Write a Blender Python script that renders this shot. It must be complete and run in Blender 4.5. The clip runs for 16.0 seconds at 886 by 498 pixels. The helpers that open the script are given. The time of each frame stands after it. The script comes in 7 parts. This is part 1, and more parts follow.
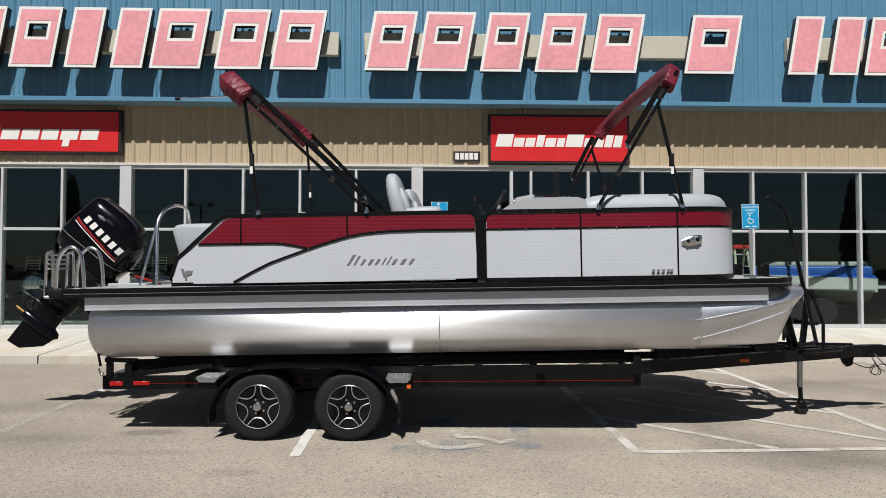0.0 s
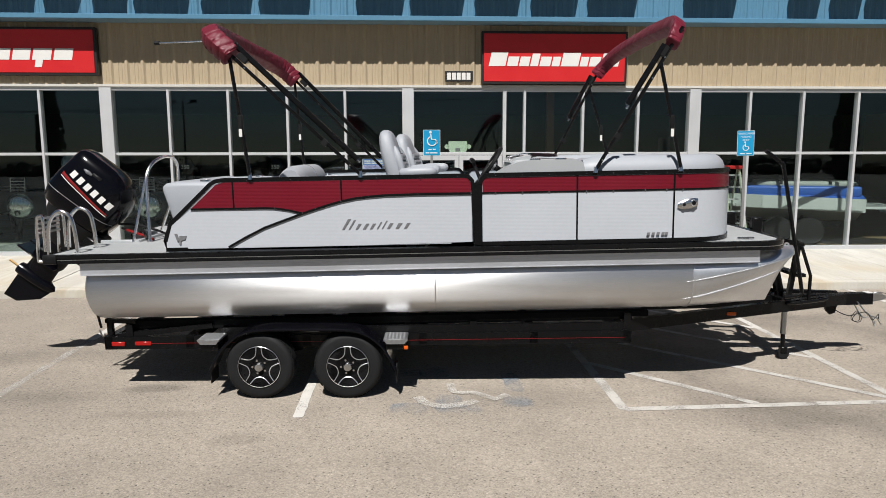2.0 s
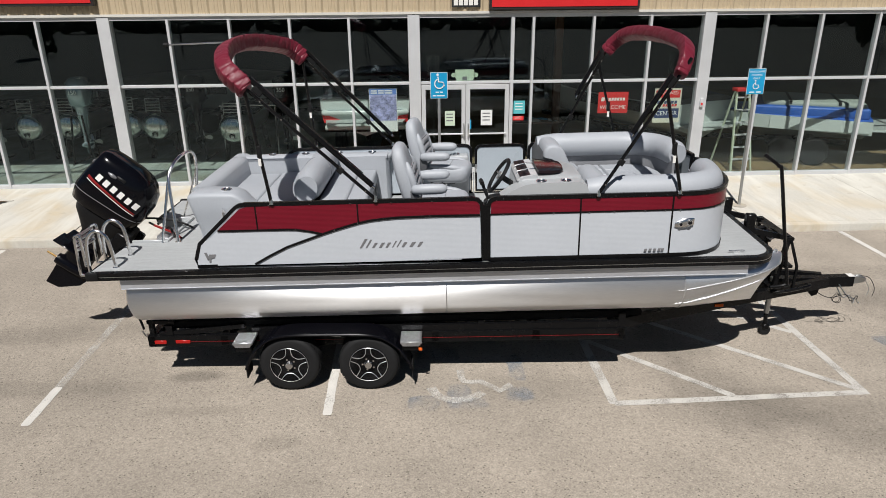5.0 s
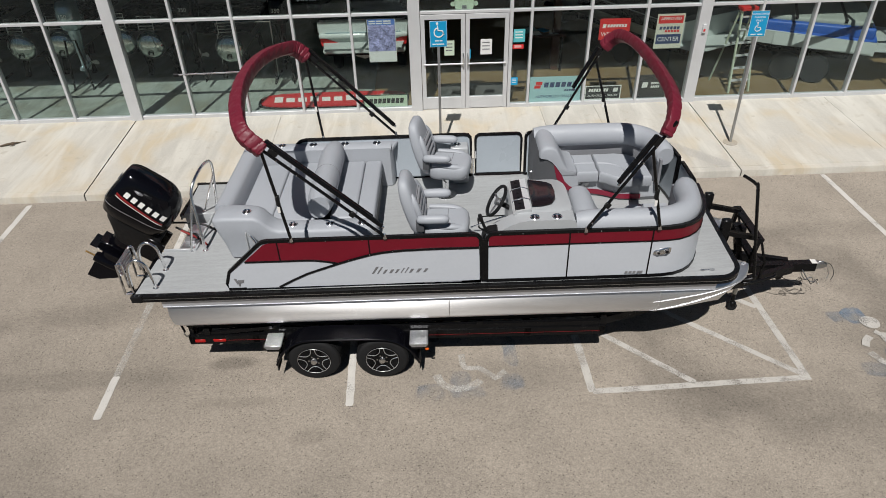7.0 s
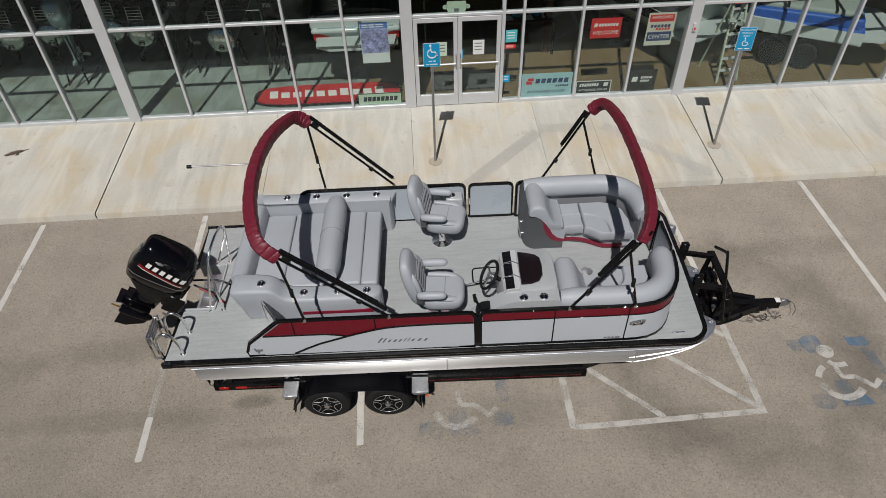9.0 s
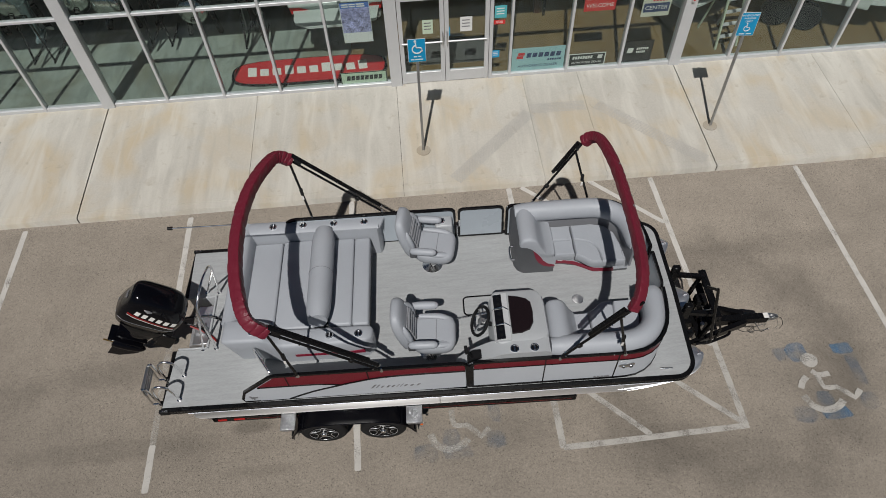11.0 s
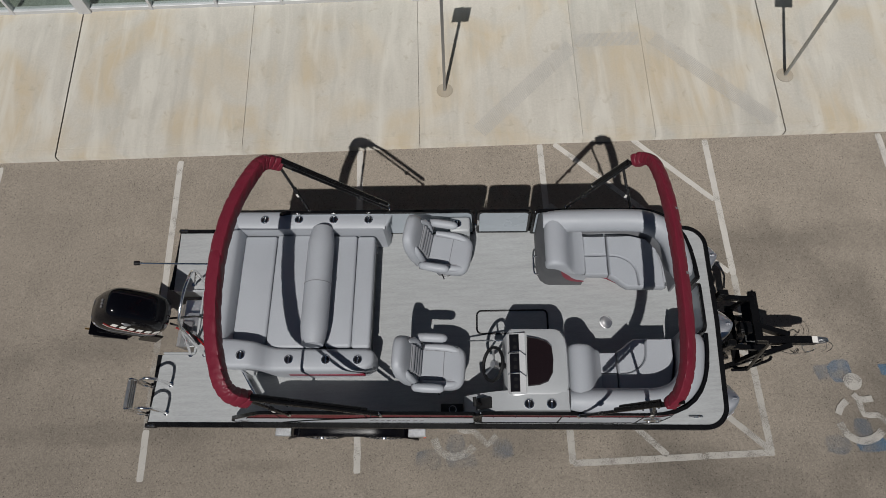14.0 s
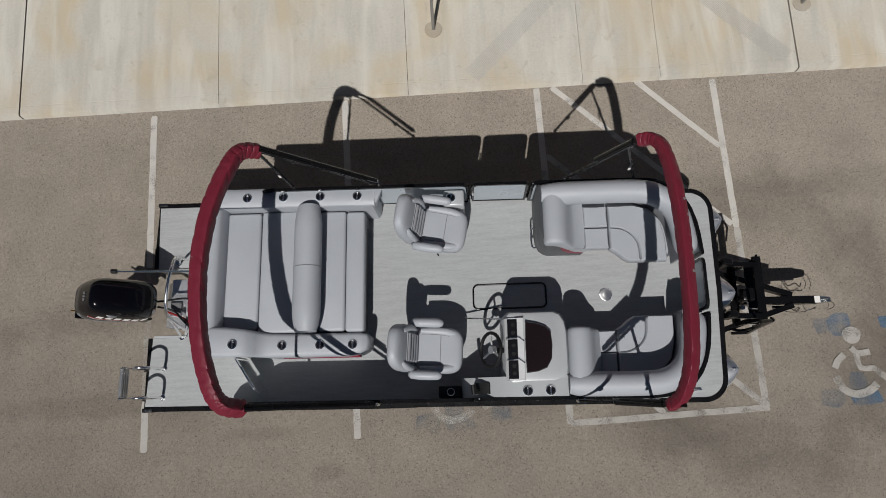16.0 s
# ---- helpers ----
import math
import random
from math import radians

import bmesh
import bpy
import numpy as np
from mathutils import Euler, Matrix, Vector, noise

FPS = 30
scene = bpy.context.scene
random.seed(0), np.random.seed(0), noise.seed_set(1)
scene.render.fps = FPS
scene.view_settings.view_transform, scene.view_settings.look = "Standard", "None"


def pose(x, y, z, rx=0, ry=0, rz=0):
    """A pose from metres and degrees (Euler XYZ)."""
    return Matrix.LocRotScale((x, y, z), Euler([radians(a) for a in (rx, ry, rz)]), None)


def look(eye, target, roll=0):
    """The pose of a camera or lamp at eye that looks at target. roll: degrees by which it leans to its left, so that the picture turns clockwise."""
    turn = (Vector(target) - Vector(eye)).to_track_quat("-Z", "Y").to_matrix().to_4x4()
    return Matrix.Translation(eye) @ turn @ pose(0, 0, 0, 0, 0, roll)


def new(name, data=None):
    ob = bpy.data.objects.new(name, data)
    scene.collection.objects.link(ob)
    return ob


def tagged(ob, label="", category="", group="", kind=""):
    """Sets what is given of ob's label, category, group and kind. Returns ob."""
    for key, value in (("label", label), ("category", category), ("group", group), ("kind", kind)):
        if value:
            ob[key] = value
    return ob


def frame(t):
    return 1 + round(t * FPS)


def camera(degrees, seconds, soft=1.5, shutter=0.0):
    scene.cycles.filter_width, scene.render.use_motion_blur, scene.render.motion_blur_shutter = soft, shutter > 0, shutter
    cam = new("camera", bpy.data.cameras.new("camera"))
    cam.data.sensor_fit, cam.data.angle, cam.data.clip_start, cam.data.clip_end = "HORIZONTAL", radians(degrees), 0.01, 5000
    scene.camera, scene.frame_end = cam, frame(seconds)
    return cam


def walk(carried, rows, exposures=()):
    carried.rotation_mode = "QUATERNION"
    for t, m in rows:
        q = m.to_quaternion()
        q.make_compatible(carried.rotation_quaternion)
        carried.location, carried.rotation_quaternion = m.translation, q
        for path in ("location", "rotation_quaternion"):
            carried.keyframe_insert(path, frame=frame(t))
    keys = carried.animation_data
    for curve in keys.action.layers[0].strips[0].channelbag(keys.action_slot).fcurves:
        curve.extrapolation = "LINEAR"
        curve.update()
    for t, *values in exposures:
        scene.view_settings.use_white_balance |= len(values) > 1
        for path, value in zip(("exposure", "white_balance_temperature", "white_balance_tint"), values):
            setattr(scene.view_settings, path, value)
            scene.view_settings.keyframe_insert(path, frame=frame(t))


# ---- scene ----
cam = camera(68.2, 16.0, soft=0.6)
PATH = [
    (0, (-0.044, -0.741, 1.625), (0.012, 1.258, 1.682), 0.1),
    (0.5, (-0.05, -0.743, 1.698), (0.022, 1.256, 1.718), 0.1),
    (1, (-0.056, -0.728, 1.845), (0.021, 1.27, 1.788), 0.0),
    (1.5, (-0.071, -0.712, 2.08), (0.004, 1.279, 1.906), -0.1),
    (2, (-0.102, -0.693, 2.296), (-0.014, 1.287, 2.025), -0.1),
    (2.5, (-0.145, -0.714, 2.534), (-0.053, 1.253, 2.186), -0.2),
    (3, (-0.182, -0.727, 2.793), (-0.084, 1.227, 2.376), -0.2),
    (3.5, (-0.18, -0.737, 3.075), (-0.086, 1.204, 2.601), -0.3),
    (4, (-0.17, -0.756, 3.376), (-0.087, 1.167, 2.832), -0.3),
    (4.2, (-0.165, -0.775, 3.446), (-0.086, 1.142, 2.881), -0.3),
    (6.5, (-0.162, -0.59, 5.513), (-0.109, 1.113, 4.466), -1.0),
    (7, (-0.164, -0.488, 6.104), (-0.109, 1.149, 4.957), -1.2),
    (7.5, (-0.152, -0.336, 6.719), (-0.096, 1.234, 5.482), -1.3),
    (8, (-0.157, -0.177, 7.318), (-0.094, 1.345, 6.022), -1.4),
    (8.5, (-0.147, 0.016, 7.81), (-0.084, 1.497, 6.468), -1.5),
    (9, (-0.144, 0.249, 8.174), (-0.081, 1.694, 6.793), -1.6),
    (11.3, (0.028, 1.921, 9.46), (0.092, 3.098, 7.844), -2.5),
    (11.5, (0.021, 2.073, 9.505), (0.086, 3.226, 7.872), -2.4),
    (12, (0.061, 2.481, 9.496), (0.117, 3.582, 7.827), -2.5),
    (12.5, (0.128, 2.902, 9.482), (0.165, 3.941, 7.773), -2.8),
    (13, (0.183, 3.343, 9.485), (0.206, 4.298, 7.728), -3.0),
    (13.5, (0.225, 3.824, 9.485), (0.225, 4.69, 7.682), -3.3),
    (14, (0.266, 4.279, 9.501), (0.237, 5.059, 7.66), -3.9),
    (14.5, (0.282, 4.727, 9.501), (0.231, 5.415, 7.624), -4.6),
    (15, (0.288, 5.129, 9.514), (0.232, 5.719, 7.604), -5.5),
    (15.5, (0.292, 5.322, 9.506), (0.255, 5.836, 7.574), -6.2),
    (16, (0.313, 5.373, 9.494), (0.286, 5.837, 7.548), -6.6),
]
walk(cam, [(t, look(eye, target, roll)) for t, eye, target, roll in PATH], exposures=[(0, 0.03), (2, 0.13), (4, 0.11), (6.5, -0.12), (7.5, -0.26), (9, -0.46), (12, -0.60), (14.5, -0.62), (16, -0.50)])

# ---- world and sun ----
SUN = Vector((-0.1225, -0.57, 0.8135)).normalized()
world = bpy.data.worlds.new("sky")
scene.world = world
world.use_nodes = True
wn = world.node_tree
sky = wn.nodes.new("ShaderNodeTexSky")
sky.sky_type = "NISHITA"
sky.sun_disc = False
sky.sun_elevation = math.asin(SUN.z)
sky.sun_rotation = math.atan2(SUN.x, SUN.y)
sky.air_density, sky.dust_density, sky.ozone_density = 1.0, 0.3, 3.0
wn.nodes["Background"].inputs["Strength"].default_value = 0.021
wn.links.new(sky.outputs["Color"], wn.nodes["Background"].inputs["Color"])
sun = new("sun", bpy.data.lights.new("sun", "SUN"))
sun.data.energy, sun.data.angle, sun.data.color = 5.0, radians(0.53), (1.0, 0.975, 0.948)
sun.matrix_world = look(SUN * 60, (0, 0, 0))


# ---- materials ----
def mat(name, color, rough=0.5, metal=0.0, var=0.08, scale=3.0, bump=0.0, bscale=60.0, coat=0.0, spec=0.5, stretch=(1, 1, 1), fine=None, per_object=0.0, dull=0.0):
    """A surface with a broad and a fine variation of its colour and gloss, and a fine relief."""
    m = bpy.data.materials.new(name)
    m.use_nodes = True
    nt, n = m.node_tree, m.node_tree.nodes
    b = n["Principled BSDF"]
    geo = n.new("ShaderNodeNewGeometry")
    mp = n.new("ShaderNodeMapping")
    mp.inputs["Scale"].default_value = stretch
    nt.links.new(geo.outputs["Position"], mp.inputs["Vector"])
    n1, n2 = n.new("ShaderNodeTexNoise"), n.new("ShaderNodeTexNoise")
    n1.inputs["Scale"].default_value, n1.inputs["Detail"].default_value = scale, 4
    n2.inputs["Scale"].default_value, n2.inputs["Detail"].default_value = fine or scale * 14, 3
    for t in (n1, n2):
        nt.links.new(mp.outputs["Vector"], t.inputs["Vector"])
    add = n.new("ShaderNodeMath")
    nt.links.new(n1.outputs["Fac"], add.inputs[0])
    nt.links.new(n2.outputs["Fac"], add.inputs[1])
    val = n.new("ShaderNodeMapRange")
    val.inputs["From Min"].default_value, val.inputs["From Max"].default_value = 0.6, 1.4
    val.inputs["To Min"].default_value, val.inputs["To Max"].default_value = 1 - var, 1 + var
    nt.links.new(add.outputs[0], val.inputs["Value"])
    hs = n.new("ShaderNodeHueSaturation")
    hs.inputs["Color"].default_value = (*color, 1)
    out = val.outputs["Result"]
    if per_object:
        info, mr, mu = n.new("ShaderNodeObjectInfo"), n.new("ShaderNodeMapRange"), n.new("ShaderNodeMath")
        mr.inputs["To Min"].default_value, mr.inputs["To Max"].default_value = 1 - per_object, 1 + per_object
        mu.operation = "MULTIPLY"
        nt.links.new(info.outputs["Random"], mr.inputs["Value"])
        nt.links.new(mr.outputs["Result"], mu.inputs[0])
        nt.links.new(out, mu.inputs[1])
        out = mu.outputs[0]
    nt.links.new(out, hs.inputs["Value"])
    nt.links.new(hs.outputs["Color"], b.inputs["Base Color"])
    rr = n.new("ShaderNodeMapRange")
    rr.inputs["From Min"].default_value, rr.inputs["From Max"].default_value = 0.3, 0.7
    rr.inputs["To Min"].default_value, rr.inputs["To Max"].default_value = max(0.02, rough * 0.85), min(1, rough * 1.15)
    nt.links.new(n1.outputs["Fac"], rr.inputs["Value"])
    nt.links.new(rr.outputs["Result"], b.inputs["Roughness"])
    b.inputs["Metallic"].default_value = metal
    b.inputs["Diffuse Roughness"].default_value = dull
    b.inputs["Coat Weight"].default_value = coat
    b.inputs["Specular IOR Level"].default_value = spec
    if bump:
        nb, bp = n.new("ShaderNodeTexNoise"), n.new("ShaderNodeBump")
        nb.inputs["Scale"].default_value, nb.inputs["Detail"].default_value = bscale, 4
        nt.links.new(mp.outputs["Vector"], nb.inputs["Vector"])
        bp.inputs["Strength"].default_value, bp.inputs["Distance"].default_value = 1.0, bump
        nt.links.new(nb.outputs["Fac"], bp.inputs["Height"])
        nt.links.new(bp.outputs["Normal"], b.inputs["Normal"])
    return m


def ribbed(m, pitch, depth, axis="Z"):
    """Adds fine parallel flutes to the relief of a material."""
    nt, n = m.node_tree, m.node_tree.nodes
    geo, w, bp = n.new("ShaderNodeNewGeometry"), n.new("ShaderNodeTexWave"), n.new("ShaderNodeBump")
    w.wave_type, w.bands_direction = "BANDS", axis
    w.inputs["Scale"].default_value = 0.314159 / pitch
    nt.links.new(geo.outputs["Position"], w.inputs["Vector"])
    nt.links.new(w.outputs["Fac"], bp.inputs["Height"])
    bp.inputs["Strength"].default_value, bp.inputs["Distance"].default_value = 1.0, depth
    nt.links.new(bp.outputs["Normal"], n["Principled BSDF"].inputs["Normal"])
    return m


def glass(name, tint, mixin=0.0):
    """Thin tinted glazing: clear through, with Fresnel gloss on top."""
    m = bpy.data.materials.new(name)
    m.use_nodes = True
    nt, n = m.node_tree, m.node_tree.nodes
    n.remove(n["Principled BSDF"])
    tr, gl, fr, mx = n.new("ShaderNodeBsdfTransparent"), n.new("ShaderNodeBsdfGlossy"), n.new("ShaderNodeLayerWeight"), n.new("ShaderNodeMixShader")
    tr.inputs["Color"].default_value = (*tint, 1)
    gl.inputs["Roughness"].default_value = 0.0
    gl.inputs["Color"].default_value = (0.80, 0.93, 1, 1)
    fr.inputs["Blend"].default_value = 0.5
    po, ma = n.new("ShaderNodeMath"), n.new("ShaderNodeMath")
    po.operation, ma.operation = "POWER", "MULTIPLY_ADD"
    nt.links.new(fr.outputs["Facing"], po.inputs[0])
    po.inputs[1].default_value, ma.inputs[1].default_value, ma.inputs[2].default_value = 5.0, 0.88, 0.052
    nt.links.new(po.outputs[0], ma.inputs[0])
    nt.links.new(ma.outputs[0], mx.inputs["Fac"])
    nt.links.new(tr.outputs["BSDF"], mx.inputs[1])
    nt.links.new(gl.outputs["BSDF"], mx.inputs[2])
    nt.links.new(mx.outputs["Shader"], n["Material Output"].inputs["Surface"])
    return m


def worn_paint(name, color, cover, soft=0.16, fill=1.0):
    """Road paint that has come off in flakes down to the seal below."""
    m = mat(name, color, 0.8, var=0.12, scale=5, fine=140, bump=0.003, bscale=150, spec=0.2, dull=1.0)
    nt, n = m.node_tree, m.node_tree.nodes
    b = n["Principled BSDF"]
    geo, n1, n2, add, ramp = (n.new(k) for k in ("ShaderNodeNewGeometry", "ShaderNodeTexNoise", "ShaderNodeTexNoise", "ShaderNodeMath", "ShaderNodeMapRange"))
    n1.inputs["Scale"].default_value, n1.inputs["Detail"].default_value = 110, 3
    n2.inputs["Scale"].default_value, n2.inputs["Detail"].default_value = 3.5, 5
    nt.links.new(geo.outputs["Position"], n1.inputs["Vector"])
    nt.links.new(geo.outputs["Position"], n2.inputs["Vector"])
    nt.links.new(n1.outputs["Fac"], add.inputs[0])
    nt.links.new(n2.outputs["Fac"], add.inputs[1])
    ramp.inputs["From Min"].default_value, ramp.inputs["From Max"].default_value = 1.32 - cover, 1.32 + soft - cover
    ramp.inputs["To Max"].default_value = fill
    nt.links.new(add.outputs[0], ramp.inputs["Value"])
    nt.links.new(ramp.outputs["Result"], b.inputs["Alpha"])
    return m


def chip_seal(name):
    """Tan chip seal: fine stone grain, sparse dark and pale chips, broad patches, drag marks and oil stains."""
    m = mat(name, (0.293, 0.257, 0.214), 0.9, var=0.17, scale=1.4, fine=26, bump=0.004, bscale=130, spec=0.2, dull=1.0)
    nt, n = m.node_tree, m.node_tree.nodes
    b = n["Principled BSDF"]
    last = b.inputs["Base Color"].links[0].from_socket
    geo = n.new("ShaderNodeNewGeometry")

    def tone(source, value):
        hs = n.new("ShaderNodeHueSaturation")
        nt.links.new(source, hs.inputs["Color"])
        nt.links.new(value, hs.inputs["Value"])
        return hs.outputs["Color"]

    # the grain of the stones
    vo, mr, sep = n.new("ShaderNodeTexVoronoi"), n.new("ShaderNodeMapRange"), n.new("ShaderNodeSeparateColor")
    vo.inputs["Scale"].default_value = 95
    nt.links.new(geo.outputs["Position"], vo.inputs["Vector"])
    nt.links.new(vo.outputs["Color"], sep.inputs["Color"])
    mr.inputs["To Min"].default_value, mr.inputs["To Max"].default_value = 0.80, 1.20
    nt.links.new(sep.outputs[0], mr.inputs["Value"])
    last = tone(last, mr.outputs["Result"])
    # single chips: a few dark, fewer pale
    for scale, share, strength in ((38, 0.15, 0.45), (52, 0.10, 0.58), (46, 0.09, 1.32)):
        vo, sp, pick, near, mul, mr = (n.new(k) for k in ("ShaderNodeTexVoronoi", "ShaderNodeSeparateColor", "ShaderNodeMath", "ShaderNodeMapRange", "ShaderNodeMath", "ShaderNodeMapRange"))
        vo.inputs["Scale"].default_value = scale
        nt.links.new(geo.outputs["Position"], vo.inputs["Vector"])
        nt.links.new(vo.outputs["Color"], sp.inputs["Color"])
        pick.operation, mul.operation = "LESS_THAN", "MULTIPLY"
        nt.links.new(sp.outputs[1], pick.inputs[0])
        pick.inputs[1].default_value = share
        near.inputs["From Min"].default_value, near.inputs["From Max"].default_value = 0.38, 0.22
        nt.links.new(vo.outputs["Distance"], near.inputs["Value"])
        nt.links.new(pick.outputs[0], mul.inputs[0])
        nt.links.new(near.outputs["Result"], mul.inputs[1])
        mr.inputs["To Min"].default_value, mr.inputs["To Max"].default_value = 1.0, strength
        nt.links.new(mul.outputs[0], mr.inputs["Value"])
        last = tone(last, mr.outputs["Result"])
    # drag marks along the stalls
    for scale, stretch, depth in ((0.55, (0.35, 1.0, 1.0), 0.90), (1.7, (0.25, 1.0, 1.0), 0.93)):
        mp, st, mr2 = n.new("ShaderNodeMapping"), n.new("ShaderNodeTexNoise"), n.new("ShaderNodeMapRange")
        mp.inputs["Scale"].default_value = stretch
        nt.links.new(geo.outputs["Position"], mp.inputs["Vector"])
        nt.links.new(mp.outputs["Vector"], st.inputs["Vector"])
        st.inputs["Scale"].default_value, st.inputs["Detail"].default_value, st.inputs["Distortion"].default_value = scale, 6, 0.8
        mr2.inputs["From Min"].default_value, mr2.inputs["From Max"].default_value = 0.54, 0.74
        mr2.inputs["To Min"].default_value, mr2.inputs["To Max"].default_value = 1.0, depth
        nt.links.new(st.outputs["Fac"], mr2.inputs["Value"])
        last = tone(last, mr2.outputs["Result"])
    warp = n.new("ShaderNodeTexNoise")
    warp.inputs["Scale"].default_value, warp.inputs["Detail"].default_value = 1.6, 4
    nt.links.new(geo.outputs["Position"], warp.inputs["Vector"])
    # oil and tyre marks: centre, half sizes, ring (0: filled), how dark
    for cx, cy, rx, ry, ring, dark in ((3.30, 4.88, 1.25, 0.40, 0, 0.84), (-1.6, 4.55, 0.30, 0.14, 0, 0.86), (4.6, 6.35, 1.90, 1.90, 0.17, 0.74), (-9.5, 3.0, 6.0, 5.0, 0, 0.88), (-2.5, 5.12, 0.65, 0.12, 0, 0.85), (-2.72, 5.80, 0.36, 0.13, 0, 0.66), (-4.7, 5.62, 2.0, 0.20, 0, 0.84),
                                       (-4.6, 6.9, 1.9, 0.30, 0, 0.86), (-8.5, 6.6, 2.6, 0.45, 0, 0.84), (6.6, 8.3, 1.6, 0.30, 0, 0.87), (1.2, 5.35, 0.9, 0.34, 0, 0.88), (0.2, 5.25, 0.85, 0.55, 0, 0.90), (6.0, 5.7, 0.8, 0.75, 0, 0.88)):
        mp2, ln, ad, mr3, hs3 = (n.new(k) for k in ("ShaderNodeMapping", "ShaderNodeVectorMath", "ShaderNodeMath", "ShaderNodeMapRange", "ShaderNodeHueSaturation"))
        mp2.inputs["Location"].default_value = (-cx / rx, -cy / ry, 0)
        mp2.inputs["Scale"].default_value = (1 / rx, 1 / ry, 0)
        nt.links.new(geo.outputs["Position"], mp2.inputs["Vector"])
        ln.operation = "LENGTH"
        nt.links.new(mp2.outputs["Vector"], ln.inputs[0])
        ad.operation = "MULTIPLY_ADD"
        nt.links.new(warp.outputs["Fac"], ad.inputs[0])
        ad.inputs[1].default_value = 0.7
        nt.links.new(ln.outputs["Value"], ad.inputs[2])
        last_value = ad.outputs[0]
        if ring:
            sb, ab = n.new("ShaderNodeMath"), n.new("ShaderNodeMath")
            sb.operation, ab.operation = "SUBTRACT", "ABSOLUTE"
            nt.links.new(last_value, sb.inputs[0])
            sb.inputs[1].default_value = 1.35
            nt.links.new(sb.outputs[0], ab.inputs[0])
            last_value = ab.outputs[0]
        mr3.inputs["From Min"].default_value, mr3.inputs["From Max"].default_value = (0.9, 1.4) if not ring else (0.02, ring * 2)
        mr3.inputs["To Min"].default_value, mr3.inputs["To Max"].default_value = dark, 1.0
        nt.links.new(last_value, mr3.inputs["Value"])
        nt.links.new(last, hs3.inputs["Color"])
        nt.links.new(mr3.outputs["Result"], hs3.inputs["Value"])
        last = hs3.outputs["Color"]
    nt.links.new(last, b.inputs["Base Color"])
    return m


def concrete(name, color, deep=1.0, size=1.0):
    """Broom-finished concrete with rusty and grey water stains running across."""
    m = mat(name, color, 0.85, var=0.10, scale=0.9, fine=30, bump=0.0012, bscale=220, spec=0.3, per_object=0.05, dull=0.6)
    nt, n = m.node_tree, m.node_tree.nodes
    b = n["Principled BSDF"]
    src = b.inputs["Base Color"].links[0].from_socket
    geo = n.new("ShaderNodeNewGeometry")
    last = src
    for k, sc, stain, lo, hi, amount in ((0, (0.75, 0.62, 1), (0.475, 0.39, 0.265, 1), 0.46, 0.66, 0.70), (1, (4.5, 0.55, 1), (0.335, 0.325, 0.30, 1), 0.52, 0.74, 0.36), (2, (2.8, 0.5, 1), (0.58, 0.56, 0.51, 1), 0.47, 0.66, 0.62), (3, (12.0, 1.2, 1), (0.40, 0.385, 0.34, 1), 0.54, 0.70, 0.28), (4, (5.0, 4.4, 1), (0.37, 0.33, 0.27, 1), 0.62, 0.72, 0.50)):
        mp, st, mr, mix = n.new("ShaderNodeMapping"), n.new("ShaderNodeTexNoise"), n.new("ShaderNodeMapRange"), n.new("ShaderNodeMix")
        mp.inputs["Scale"].default_value, mp.inputs["Location"].default_value = [size * c for c in sc], (3.1 * k, 7.7 * k, 0)
        nt.links.new(geo.outputs["Position"], mp.inputs["Vector"])
        nt.links.new(mp.outputs["Vector"], st.inputs["Vector"])
        st.inputs["Scale"].default_value, st.inputs["Detail"].default_value, st.inputs["Distortion"].default_value = 1.1, 8, 0.7
        mr.inputs["From Min"].default_value, mr.inputs["From Max"].default_value, mr.inputs["To Max"].default_value = lo, hi, amount
        nt.links.new(st.outputs["Fac"], mr.inputs["Value"])
        mix.data_type = "RGBA"
        nt.links.new(mr.outputs["Result"], mix.inputs["Factor"])
        nt.links.new(last, mix.inputs["A"])
        mix.inputs["B"].default_value = (stain[0] * deep * color[0] / 0.465, stain[1] * deep * color[1] / 0.443, stain[2] * deep * color[2] / 0.40, 1)
        last = mix.outputs["Result"]
    nt.links.new(last, b.inputs["Base Color"])
    return m


SEAL = chip_seal("chip seal")
CONC = concrete("sidewalk concrete", (0.478, 0.455, 0.405))
WHITE_LINE = worn_paint("worn white road paint", (0.53, 0.51, 0.475), 0.68, 0.26, 0.96)
THIN_LINE = worn_paint("thin white road paint", (0.47, 0.45, 0.415), 0.65, 0.34, 0.90)
FADED_LINE = worn_paint("faded white road paint", (0.55, 0.53, 0.49), 0.50, 0.45, 0.85)
BLUE_ROAD = worn_paint("worn blue road paint", (0.075, 0.21, 0.365), 0.56, 0.62, 0.80)
PALE_BLUE_ROAD = worn_paint("thin blue-grey road paint", (0.115, 0.195, 0.29), 0.50, 0.70, 0.58)
PATCH = concrete("darker concrete footing", (0.37, 0.345, 0.30))
BLUE_METAL = mat("blue ribbed steel", (0.097, 0.238, 0.36), 0.45, var=0.07, scale=0.8, spec=0.4)
TAN_METAL = mat("tan ribbed steel", (0.46, 0.37, 0.25), 0.5, var=0.05, scale=0.7, spec=0.4)
SOFFIT = mat("soffit steel", (0.16, 0.26, 0.33), 0.6)
ALU_FRAME = mat("clear anodised window frame", (0.62, 0.625, 0.63), 0.42, metal=0.25, var=0.06)
WHITE_TRIM = mat("white letter edge", (0.80, 0.79, 0.76), 0.5, var=0.05)
PINK_FACE = mat("sun-faded red letter face", (0.80, 0.345, 0.375), 0.4, var=0.16, scale=0.8)
DARK_SIDE = mat("dark bronze letter return", (0.025, 0.02, 0.02), 0.45)
